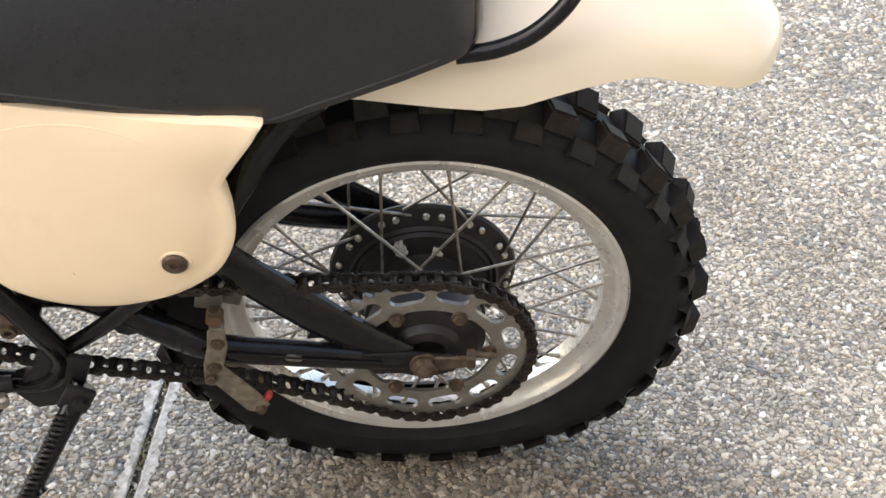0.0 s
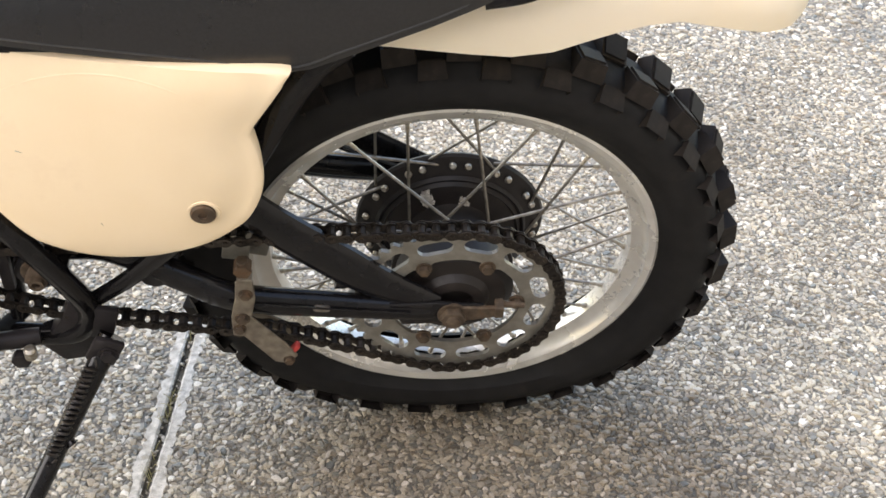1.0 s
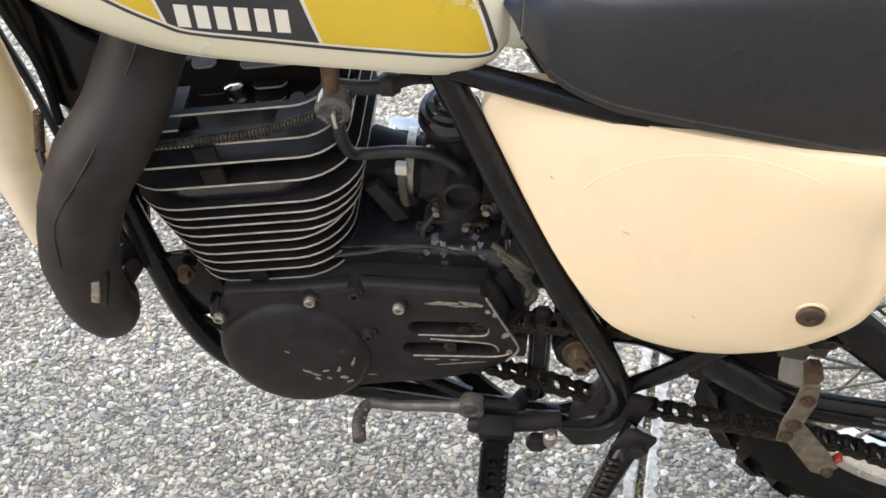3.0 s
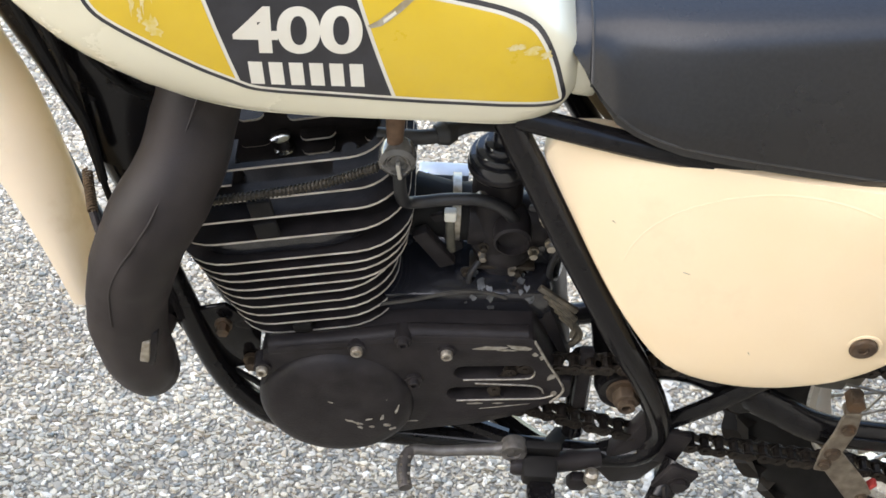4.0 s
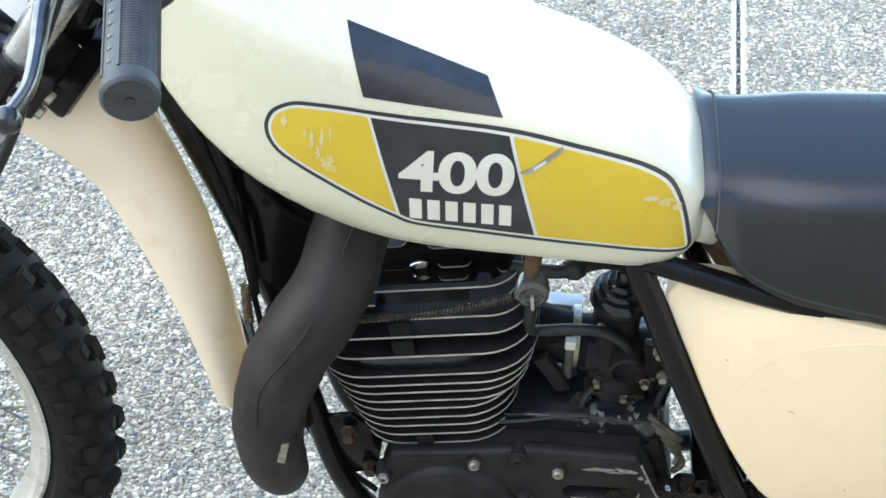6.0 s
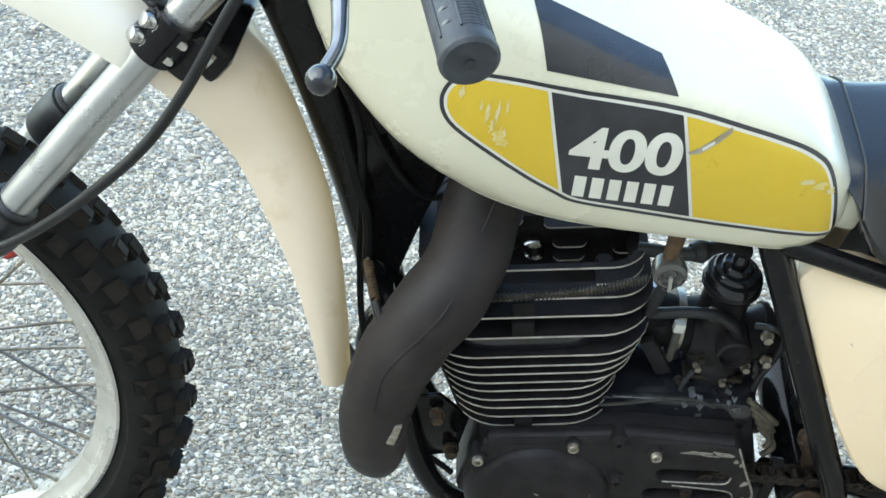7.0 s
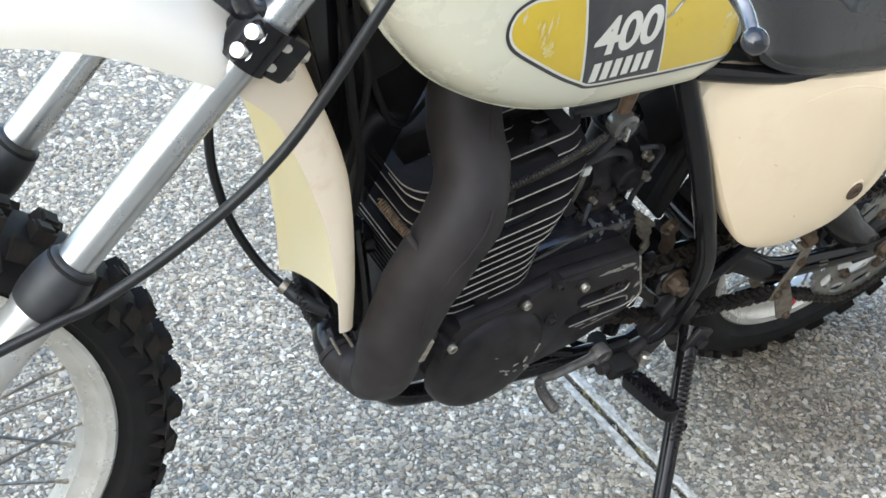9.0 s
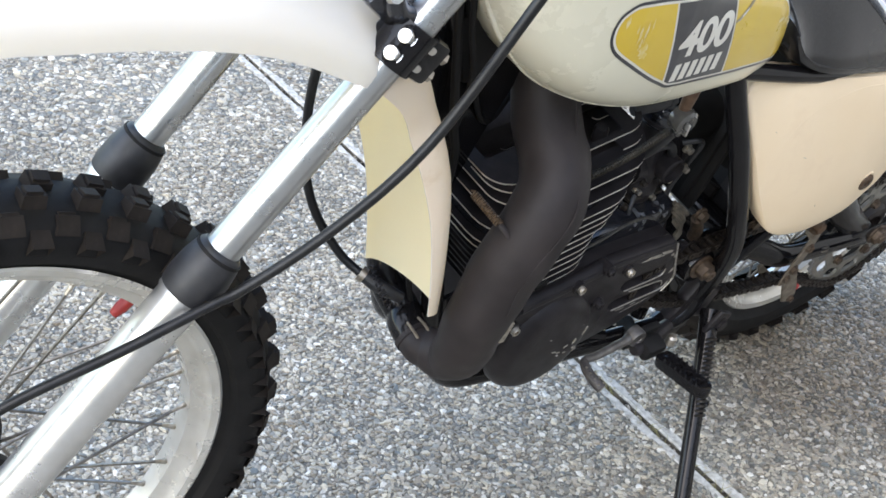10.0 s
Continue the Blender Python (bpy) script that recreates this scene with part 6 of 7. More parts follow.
block(bm, (0.014, 0.012, 0.17), pose(-0.468, YM - 0.045, 0.555, 0, 8, 0), bevel=0.003)
part("inner_guard", bm, RUBBER, bike, "black rubber guard between engine and rear wheel")

# bright bolt heads added to stand in for glints round the carburettor
for x, y, z, r in ((-0.545, -0.084, 0.578, 0.005), (-0.553, -0.082, 0.530, 0.004), (-0.606, -0.080, 0.598, 0.0045), (-0.572, -0.084, 0.508, 0.0035), (-0.600, -0.079, 0.520, 0.0035), (-0.538, -0.088, 0.548, 0.0045)):
    bm = bmesh.new()
    bolt(bm, x, y + 0.006, z, r, 0.009)
    part("glint_bolt", bm, BOLT, carb)
bm = bmesh.new()
tube(bm, [(-0.560, -0.078, 0.590), (-0.545, -0.088, 0.598), (-0.530, -0.086, 0.585), (-0.528, -0.080, 0.550), (-0.535, -0.078, 0.505), (-0.530, -0.085, 0.470)], 0.0034, n=8)
tube(bm, [(-0.603, -0.078, 0.515), (-0.612, -0.086, 0.500), (-0.606, -0.088, 0.482), (-0.590, -0.086, 0.470)], 0.0030, n=8)
part("vent_hose", bm, HOSE, carb)
bm = bmesh.new()
lathe(bm, [(0.0278, 0.616), (0.0300, 0.618), (0.0300, 0.622), (0.0278, 0.624)], (-0.590, -0.052, 0), n=26, axis="z", closed=True)
lathe(bm, [(0.0285, -0.003), (0.0315, -0.003), (0.0315, 0.003), (0.0285, 0.003)], (-0.540, -0.047, 0.551), n=26, axis="x", closed=True)
part("clamp_band", bm, ENGINE_BLACK, carb)

# petcock and fuel hose
bm = bmesh.new()
tube(bm, [(-0.684, -0.125, 0.750), (-0.684, -0.127, 0.735), (-0.684, -0.128, 0.715), (-0.683, -0.130, 0.700)], [0.0095, 0.0080, 0.0068, 0.0075], n=12)
petcock = part("petcock", bm, BRASS, bike, "tarnished fuel tap with a clear bowl")
bm = bmesh.new()
lathe(bm, [(0.0150, -0.122), (0.0165, -0.132), (0.0155, -0.139), (0.0115, -0.1415), (0.0095, -0.1395), (0.0085, -0.1395), (0.006, -0.1375), (0.002, -0.1375)], (-0.6815, 0, 0.6995), n=30)
tube(bm, [(-0.6805, -0.131, 0.692), (-0.679, -0.131, 0.684), (-0.678, -0.130, 0.677)], [0.0125, 0.008, 0.005], n=14)
part("bowl", bm, SMOKE, petcock)
bm = bmesh.new()
block(bm, (0.0035, 0.006, 0.017), pose(-0.680, -0.1405, 0.692, 0, -8, 0), bevel=0.0012)
part("tap_lever", bm, ALU, petcock)
bm = bmesh.new()
tube(bm, [(-0.680, -0.128, 0.68), (-0.679, -0.116, 0.645), (-0.675, -0.098, 0.612), (-0.660, -0.090, 0.604), (-0.635, -0.088, 0.607), (-0.605, -0.085, 0.604), (-0.582, -0.082, 0.588), (-0.570, -0.080, 0.562), (-0.568, -0.080, 0.545)], 0.0058, n=10)
part("fuel_hose", bm, HOSE, petcock)

# shift lever
bm = bmesh.new()
tube(bm, [(-0.556, -0.150, 0.314), (-0.575, -0.152, 0.312), (-0.600, -0.154, 0.312), (-0.630, -0.156, 0.311), (-0.655, -0.158, 0.315), (-0.664, -0.164, 0.316)], [0.009, 0.0065, 0.0058, 0.0056, 0.0056, 0.0058], n=10)
SHIFT = mat("worn_shift_steel", (0.10, 0.092, 0.085), (0.17, 0.158, 0.147), 90, 0.4, 0.55, metal=0.6)
shift_lever = part("shift_lever", bm, SHIFT, bike, "dull grey gear shift lever")
bm = bmesh.new()
lathe(bm, [(0.0125, -0.143), (0.0135, -0.156), (0.0125, -0.159), (0.0075, -0.159), (0.007, -0.156)], (-0.556, 0, 0.314), n=20)
part("shift_boss", bm, SHIFT, shift_lever)
bm = bmesh.new()
tube(bm, [(-0.661, -0.160, 0.316), (-0.666, -0.172, 0.3155), (-0.667, -0.186, 0.3135), (-0.664, -0.202, 0.311)], [0.006, 0.0068, 0.0072, 0.0072], n=10)
part("shift_toe", bm, mat("shift_rubber", (0.05, 0.045, 0.042), (0.085, 0.075, 0.07), 90, 0.55, metal=0.3), shift_lever)
bm = bmesh.new()
for k in range(4):
    for a in (-0.5, 0.5):
        lathe(bm, [(0.0017, 0), (0.0014, -0.0012)], (-0.6655 + a * 0.008, -0.172 - 0.009 * k, 0.3222 - 0.0012 * k), n=8, axis="z")
part("toe_stud", bm, BOLT, shift_lever)

# ---- exhaust ----
bm = bmesh.new()
tube(bm, [(-0.826, -0.030, 0.80), (-0.844, -0.050, 0.755), (-0.851, -0.072, 0.718), (-0.857, -0.098, 0.694), (-0.863, -0.125, 0.677), (-0.874, -0.146, 0.660), (-0.888, -0.157, 0.637), (-0.903, -0.160, 0.605), (-0.914, -0.160, 0.566), (-0.921, -0.161, 0.530), (-0.923, -0.160, 0.485),
           (-0.917, -0.156, 0.443), (-0.914, -0.142, 0.415), (-0.920, -0.120, 0.405), (-0.9265, -0.100, 0.402), (-0.917, -0.060, 0.406), (-0.921, -0.030, 0.421), (-0.922, -0.008, 0.448), (-0.908, -0.004, 0.470), (-0.86, -0.015, 0.485)],
     [0.036, 0.0365, 0.0370, 0.0375, 0.0380, 0.0385, 0.0388, 0.0382, 0.0370, 0.0358, 0.0345, 0.0318, 0.0288, 0.0262, 0.0220, 0.0185, 0.0192, 0.0190, 0.0190, 0.0190], n=28, k=6)
bm.normal_update()
for v in bm.verts:                       # hammered dents
    if v.co.z < 0.72:
        out_ = v.normal if v.normal.length > 0 else Vector((0, -1, 0))
        v.co += out_ * (0.0024 * noise.noise(v.co * 22) + 0.0009 * noise.noise(v.co * 60))
pipe_tree = BVHTree.FromBMesh(bm)
pipe = part("exhaust_pipe", bm, PIPE_BLACK, bike, "matt black two-stroke expansion chamber")
bm = bmesh.new()
line = [Vector(p) for p in ((-0.836, 0, 0.765), (-0.8545, 0, 0.719), (-0.8765, 0, 0.6770), (-0.8955, 0, 0.645), (-0.911, 0, 0.6185), (-0.9215, 0, 0.595), (-0.926, 0, 0.573), (-0.927, 0, 0.54))]
skin = [pipe_tree.ray_cast(Vector((p.x, -1, p.z)), Vector((0, 1, 0)))[0] for p in line]
tube(bm, [p for p in skin if p], 0.0011, n=6)
part("weld_seam", bm, PIPE_BLACK, pipe)
bm = bmesh.new()
tube(bm, [(-0.9270, -0.098, 0.4020), (-0.9270, -0.092, 0.4026)], 0.0222, n=24, straight=True)
part("joint_ring", bm, PIPE_BLACK, pipe)
bm = bmesh.new()
tube(bm, [(-0.9265, -0.096, 0.4022), (-0.925, -0.078, 0.405), (-0.917, -0.060, 0.406), (-0.921, -0.030, 0.421), (-0.922, -0.008, 0.448), (-0.908, -0.004, 0.470), (-0.86, -0.015, 0.485)], [0.0214, 0.0212, 0.0212, 0.0210, 0.0205, 0.0205, 0.0205], n=24, k=6)
part("header_pipe", bm, FRAME_BLACK, pipe, "glossy black header pipe")
for dx, dz in ((-0.012, 0.020), (0.004, 0.023)):
    bm = bmesh.new()
    tube(bm, [(-0.927 + dx, -0.112, 0.402 + dz), (-0.927 + dx, -0.101, 0.404 + dz), (-0.9265 + dx * 0.9, -0.088, 0.404 + dz * 0.95)], [0.0016, 0.0019, 0.0015], n=8)
    part("joint_hook", bm, GUIDE, pipe)
bm = bmesh.new()
plate(bm, [(-0.925, 0.385), (-0.900, 0.38), (-0.893, 0.42), (-0.90, 0.455), (-0.915, 0.44)], -0.118, -0.124, bevel=0.001)
part("pipe_lug", bm, ENGINE_BLACK, pipe)
bm = bmesh.new()
block(bm, (0.020, 0.022, 0.050), pose(-0.9035, -0.176, 0.497, 0, 10, 0), bevel=0.004)
part("pipe_bracket", bm, ENGINE_BLACK, pipe)
bm = bmesh.new()
block(bm, (0.0085, 0.006, 0.030), pose(-0.9035, -0.1885, 0.499, 0, 8, 0), bevel=0.0015)
part("bracket_tab", bm, BOLT, pipe)


def spring(a, b, r, turns, wire, material, parent, label=""):
    bm = bmesh.new()
    a, b = Vector(a), Vector(b)
    d = (b - a).normalized()
    u = d.cross(Vector((0.3, 1, 0.2))).normalized()
    v = d.cross(u)
    n = int(turns * 10)
    body = [a.lerp(b, 0.08 + 0.84 * i / n) + (u * math.cos(2 * math.pi * turns * i / n) + v * math.sin(2 * math.pi * turns * i / n)) * r for i in range(n + 1)]
    tube(bm, [a] + body + [b], wire, n=5, straight=True)
    return part("spring", bm, material, parent, label)


spring((-0.951, -0.106, 0.6465), (-0.939, -0.151, 0.633), 0.0040, 15, 0.0011, mat("rusty_coil", (0.08, 0.05, 0.028), (0.15, 0.10, 0.06), 120, 0.5, metal=0.5), pipe, "rusty brown exhaust spring")
bm = bmesh.new()
tube(bm, [(-0.940, -0.148, 0.634), (-0.934, -0.160, 0.626), (-0.926, -0.170, 0.612)], 0.0035, n=8)
part("spring_lug", bm, PIPE_BLACK, pipe)
bm = bmesh.new()
rod(bm, (-0.9478, -0.119, 0.6426), (-0.9412, -0.143, 0.6352), 0.0026, n=10)
part("spring_core", bm, mat("rusty_spring_wire", (0.07, 0.045, 0.025), (0.13, 0.085, 0.05), 120, 0.5, metal=0.5), pipe)
spring((-0.953, -0.02, 0.455), (-0.960, -0.075, 0.440), 0.0035, 8, 0.0009, ENGINE_BLACK, pipe)

# ---- footpeg and side stand ----
bm = bmesh.new()
PEG = pose(-0.529, -0.225, 0.306, -12, 0, 0) @ Matrix.Diagonal((0.64, 0.74, 0.85, 1))
peg_outline = [(0.021 * math.cos(t) if abs(t) < 10 else 0, -0.040 + 0.021 * math.sin(t)) for t in np.linspace(math.pi, 2 * math.pi, 9)] + [(0.022, 0.045), (0.016, 0.055), (-0.016, 0.055), (-0.022, 0.045)]
plate(bm, peg_outline, -0.009, 0.009, holes=[hexagon(0.0075, 0, cz, 12)[::-1] for cz in (-0.036, -0.012, 0.012)], bevel=0.0012, m=PEG @ pose(0, 0, 0, -90, 0, 0))
peg = part("footpeg", bm, FRAME_BLACK, bike, "black folding footpeg with drilled holes")
for i in range(7):
    for s in (-1, 1):
        bm = bmesh.new()
        bmesh.ops.create_cone(bm, cap_ends=True, segments=4, radius1=0.0045, radius2=0.0008, depth=0.007)
        bmesh.ops.transform(bm, matrix=PEG @ pose(s * 0.0185, 0.034 - i * 0.0125, 0.0115), verts=bm.verts)
        part("tooth", bm, FRAME_BLACK, peg)
bm = bmesh.new()
block(bm, (0.036, 0.026, 0.026), pose(-0.529, -0.165, 0.296, 12, 0, 0), bevel=0.006)
block(bm, (0.050, 0.010, 0.040), pose(-0.533, -0.146, 0.300, 10, 0, 0), bevel=0.003)
tube(bm, [(-0.529, -0.150, 0.288), (-0.515, -0.125, 0.272), (-0.50, -0.10, 0.265)], 0.013, n=10)
part("peg_bracket", bm, RUBBER, peg)
bm = bmesh.new()
tube(bm, [(-0.558, -0.160, 0.296), (-0.545, -0.160, 0.296), (-0.49, -0.145, 0.288), (-0.465, -0.140, 0.287)], [0.008, 0.010, 0.011, 0.010], n=10)
part("peg_pivot", bm, ENGINE_BLACK, peg)
bm = bmesh.new()
lathe(bm, [(0.0075, 0.276), (0.0075, 0.288), (0.0045, 0.291)], (-0.474, -0.160, 0), n=16, axis="z")
part("pivot_bolt", bm, BOLT, peg, "bright pivot bolt")
bm = bmesh.new()
plate(bm, hexagon(0.012, -0.487, 0.266), -0.150, -0.162, bevel=0.002)
part("pivot_nut", bm, ENGINE_BLACK, peg)
bm = bmesh.new()
tube(bm, [(-0.60, -0.06, 0.285), (-0.535, -0.10, 0.262), (-0.49, -0.12, 0.262), (-0.45, -0.118, 0.275)], 0.011, n=8)
tube(bm, [(-0.78, -0.05, 0.300), (-0.66, -0.085, 0.292), (-0.56, -0.11, 0.275)], 0.009, n=8)
part("skid_tube", bm, FRAME_BLACK, frame_ob)
bm = bmesh.new()
rod(bm, (-0.492, -0.095, 0.40), (-0.492, -0.105, 0.285), 0.012, n=10)
part("stand_post", bm, FRAME_BLACK, frame_ob)

foot = Vector((-0.527, -0.345, 0.088))
top = Vector((-0.387, -0.150, 0.290))
dirn = (foot - top).normalized()
bm = bmesh.new()
tube(bm, [top - dirn * 0.006, top + dirn * 0.05, top + dirn * 0.13, foot], [0.015, 0.0125, 0.0115, 0.0115], n=12)
stand = part("side_stand", bm, FRAME_BLACK, bike, "black side stand propping the machine up")
bm = bmesh.new()
tube(bm, [foot - dirn * 0.004 + Vector((-0.02, 0, 0)), foot - dirn * 0.004, foot - dirn * 0.004 + Vector((0.025, -0.004, 0))], [0.010, 0.011, 0.010], n=10)
part("stand_foot", bm, FRAME_BLACK, stand)
bm = bmesh.new()
block(bm, (0.034, 0.010, 0.052), pose(-0.396, -0.134, 0.304, 0, 15, 0), bevel=0.004)
block(bm, (0.034, 0.008, 0.040), pose(-0.390, -0.166, 0.292, 0, 25, 0), bevel=0.003)
bolt(bm, -0.386, -0.170, 0.290, 0.009, 0.006)
part("stand_bracket", bm, ENGINE_BLACK, stand)
spring(top + Vector((-0.014, -0.022, -0.004)), top + dirn * 0.145 + Vector((-0.006, -0.014, 0.0)), 0.0065, 17, 0.0020, mat("oily_spring", (0.02, 0.018, 0.016), (0.05, 0.042, 0.036), 100, 0.4, metal=0.6), stand)
bm = bmesh.new()
tube(bm, [top + dirn * 0.145, top + dirn * 0.143 + Vector((-0.006, -0.016, 0))], 0.004, n=8, straight=True)
tube(bm, [top + dirn * 0.115 + Vector((0.0, 0, 0)), top + dirn * 0.115 + Vector((0.006, -0.010, -0.006)), top + dirn * 0.115 + Vector((0.008, -0.012, -0.008))], [0.005, 0.005, 0.0075], n=8)
part("spring_peg", bm, FRAME_BLACK, stand)


# ---- fork, in the steered axes ----
def steered(bm, m=FRONT):
    bmesh.ops.transform(bm, matrix=m, verts=bm.verts)
    return bm


fork = None
for s in (-1, 1):
    base = Vector((0.005, s * 0.0827, 0.0))
    bm = bmesh.new()
    rod(bm, base + UP * 0.30, base + UP * 0.82, 0.0170, n=28)
    steered(bm)
    if fork is None:
        fork = part("fork", bm, STANCHION, bike, "chromed telescopic fork legs with alloy sliders")
    else:
        part("stanchion", bm, STANCHION, fork)
    bm = bmesh.new()
    tube(bm, [base - UP * 0.03, base + UP * 0.02, base + UP * 0.20, base + UP * 0.305, base + UP * 0.309, base + UP * 0.317], [0.018, 0.0225, 0.0222, 0.0222, 0.0240, 0.0240], n=24, k=4)
    part("slider", steered(bm), SLIDER, fork)
    bm = bmesh.new()
    tube(bm, [base + UP * 0.3145, base + UP * 0.316, base + UP * 0.327, base + UP * 0.344, base + UP * 0.358, base + UP * 0.366, base + UP * 0.369], [0.0240, 0.0254, 0.0268, 0.0264, 0.0240, 0.0210, 0.0182], n=28, k=5)
    part("dust_boot", steered(bm), HOSE, fork, "black rubber dust boot")
    bm = bmesh.new()
    tube(bm, [base + UP * 0.3615, base + UP * 0.3645], 0.0232, n=24, straight=True)
    part("boot_ring", steered(bm), RUBBER, fork)
    # lower clamp arm
    bm = bmesh.new()
    clamp_c = base + UP * 0.608
    tube(bm, [clamp_c - UP * 0.021, clamp_c + UP * 0.021], 0.0232, n=24, straight=True)
    part("lower_clamp", steered(bm), FRAME_BLACK, fork, "black lower fork clamp")
    bm = bmesh.new()
    side = Vector((UP.z, 0, -UP.x))
    block(bm, (0.058, 0.038, 0.042), Matrix.Translation(clamp_c + side * 0.008 - Vector((0, s * 0.001, 0))) @ pose(0, 0, 0, 0, 31.8, 0), bevel=0.006)
    block(bm, (0.030, 0.060, 0.040), Matrix.Translation(clamp_c + side * 0.022 - Vector((0, s * 0.030, 0))) @ pose(0, 0, 0, 0, 31.8, 0), bevel=0.006)
    part("clamp_block", steered(bm), FRAME_BLACK, fork)
    for d in (-0.012, 0.012):
        bm = bmesh.new()
        p = clamp_c - side * 0.0135 + UP * d * 0.76 + Vector((0, s * 0.013, 0))
        q = (side * -0.85 + Vector((0, s * 0.53, 0))).normalized()
        tube(bm, [p, p + q * 0.009, p + q * 0.0115, p + q * 0.012], [0.0072, 0.0072, 0.006, 0.003], n=14, straight=True)
        tube(bm, [p - q * 0.002, p + q * 0.002], 0.0088, n=16, straight=True)
        part("pinch_bolt", steered(bm), CHROME, fork, "bright pinch bolt")
    for d in (-0.010, 0.012):
        bm = bmesh.new()
        plate(bm, slot_outline((-0.0065, 0), (0.0065, 0), 0.0034), -0.002, 0.002, m=Matrix.Translation(clamp_c + side * 0.008 + UP * d * 0.9 + Vector((0, s * 0.0185, 0))) @ pose(0, 0, 0, 0, 31.8, 0))
        part("clamp_slot", steered(bm), ALU, fork)
    for d in (-0.010, 0.009):
        bm = bmesh.new()
        tube(bm, [clamp_c + side * 0.034 + Vector((0, s * 0.010, 0)) + UP * d, clamp_c + side * 0.041 + Vector((0, s * 0.011, 0)) + UP * d], 0.0060, n=6, straight=True)
        part("clamp_nut", steered(bm), BOLT, fork)
    bm = bmesh.new()
    block(bm, (0.040, 0.018, 0.030), Matrix.Translation(clamp_c - side * 0.034 + UP * 0.020 - Vector((0, s * 0.012, 0))) @ pose(0, 0, 0, 0, 40, 0), bevel=0.005)
    tube(bm, [clamp_c - side * 0.060 + UP * 0.045, clamp_c - side * 0.030 + UP * 0.020, clamp_c - side * 0.002 + UP * 0.026], [0.008, 0.010, 0.008], n=10)
    part("cable_guide", steered(bm), CASE_GLOSS, fork)
    bm = bmesh.new()
    tube(bm, [clamp_c - side * 0.046 + UP * 0.026 + Vector((0, s * 0.002, 0)), clamp_c - side * 0.050 + UP * 0.030 + Vector((0, s * 0.010, 0))], 0.006, n=8, straight=True)
    part("guide_bolt", steered(bm), ALU, fork)
    bm = bmesh.new()
    uc = base + UP * 0.80
    tube(bm, [uc - UP * 0.016, uc + UP * 0.016], 0.0275, n=20, straight=True)
    block(bm, (0.05, 0.05, 0.03), Matrix.Translation(uc + side * 0.025 - Vector((0, s * 0.02, 0))) @ pose(0, 0, 0, 0, 31.8, 0), bevel=0.006)
    part("upper_clamp", steered(bm), FRAME_BLACK, fork)
for t in (0.603, 0.80):
    bm = bmesh.new()
    c = UP * t + Vector((UP.z, 0, -UP.x)) * 0.035
    block(bm, (0.055, 0.15, 0.034), Matrix.Translation(c) @ pose(0, 0, 0, 0, 31.8, 0), bevel=0.008)
    part("clamp_bridge", steered(bm), FRAME_BLACK, fork)

# ---- front fender with its rear flap ----
FE = [(-0.30, 0.500), (-0.20, 0.535), (-0.10, 0.556), (-0.036, 0.562), (0.004, 0.561), (0.046, 0.560), (0.09, 0.557), (0.147, 0.550), (0.200, 0.536), (0.248, 0.515), (0.285, 0.497), (0.308, 0.478), (0.340, 0.444), (0.365, 0.404), (0.396, 0.346), (0.424, 0.282), (0.448, 0.205), (0.461, 0.153)]
FE = [(p.x, p.z) for p in spline([(x, 0, z) for x, z in FE], 3)]
bm = bmesh.new()
rings_o, rings_i = [], []
n_f = len(FE)
for i, (x, z) in enumerate(FE):
    xa, za = FE[max(i - 1, 0)]
    xb, zb3 = FE[min(i + 1, n_f - 1)]
    t = Vector((xb - xa, 0, zb3 - za)).normalized()
    nrm = Vector((-t.z, 0, t.x))          # away from the wheel
    f = i / (n_f - 1)
    back = max(0.0, (x - 0.28) / 0.19)
    w_ = float(np.interp(back, [0, 0.2, 0.45, 1], [0.086, 0.074, 0.056, 0.047])) - 0.03 * max(0, (-0.1 - x) / 0.2)
    yc = -0.024 * max(0.0, back - 0.45) / 0.55
    hgt = float(np.interp(back, [0, 0.65, 0.85, 1], [0.050, 0.050, 0.038, 0.028]))
    ro, ri = [], []
    for j in range(17):
        a = math.pi * j / 16
        prof = math.sin(a) ** 0.8
        yy = -math.cos(a) * w_ + yc
        drop = 0.0
        if back > 0:                       # the flap's foot is cut on a slant, long on its left
            drop = -0.016 * back ** 3 * math.sin(a)
        for inset, ring in ((0.0, ro), (0.0032, ri)):
            p = Vector((x, 0, z)) + nrm * (prof * (hgt - inset)) - t * drop
            ring.append(bm.verts.new((p.x - 0.30 * back * (yy - yc), yy * (1 - inset * 8), p.z)))
    rings_o.append(ro)
    rings_i.append(ri)
for g, slot in ((rings_o, 0), (rings_i, 1)):
    for i_, (a, b) in enumerate(zip(g, g[1:])):
        for j in range(16):
            bm.faces.new((a[j], a[j + 1], b[j + 1], b[j])).material_index = slot if slot or FE[i_][0] < 0.285 else 2
for i in range(n_f - 1):
    for j in (0, 16):
        bm.faces.new((rings_o[i][j], rings_o[i + 1][j], rings_i[i + 1][j], rings_i[i][j]))
for k in (0, -1):
    for j in range(16):
        bm.faces.new((rings_o[k][j], rings_o[k][j + 1], rings_i[k][j + 1], rings_i[k][j]))
bmesh.ops.recalc_face_normals(bm, faces=bm.faces)
part("front_fender", steered(bm, CROWN), [FENDER_WHITE, FENDER_INSIDE, FLAP], bike, "cream plastic high front fender with a long rear flap")

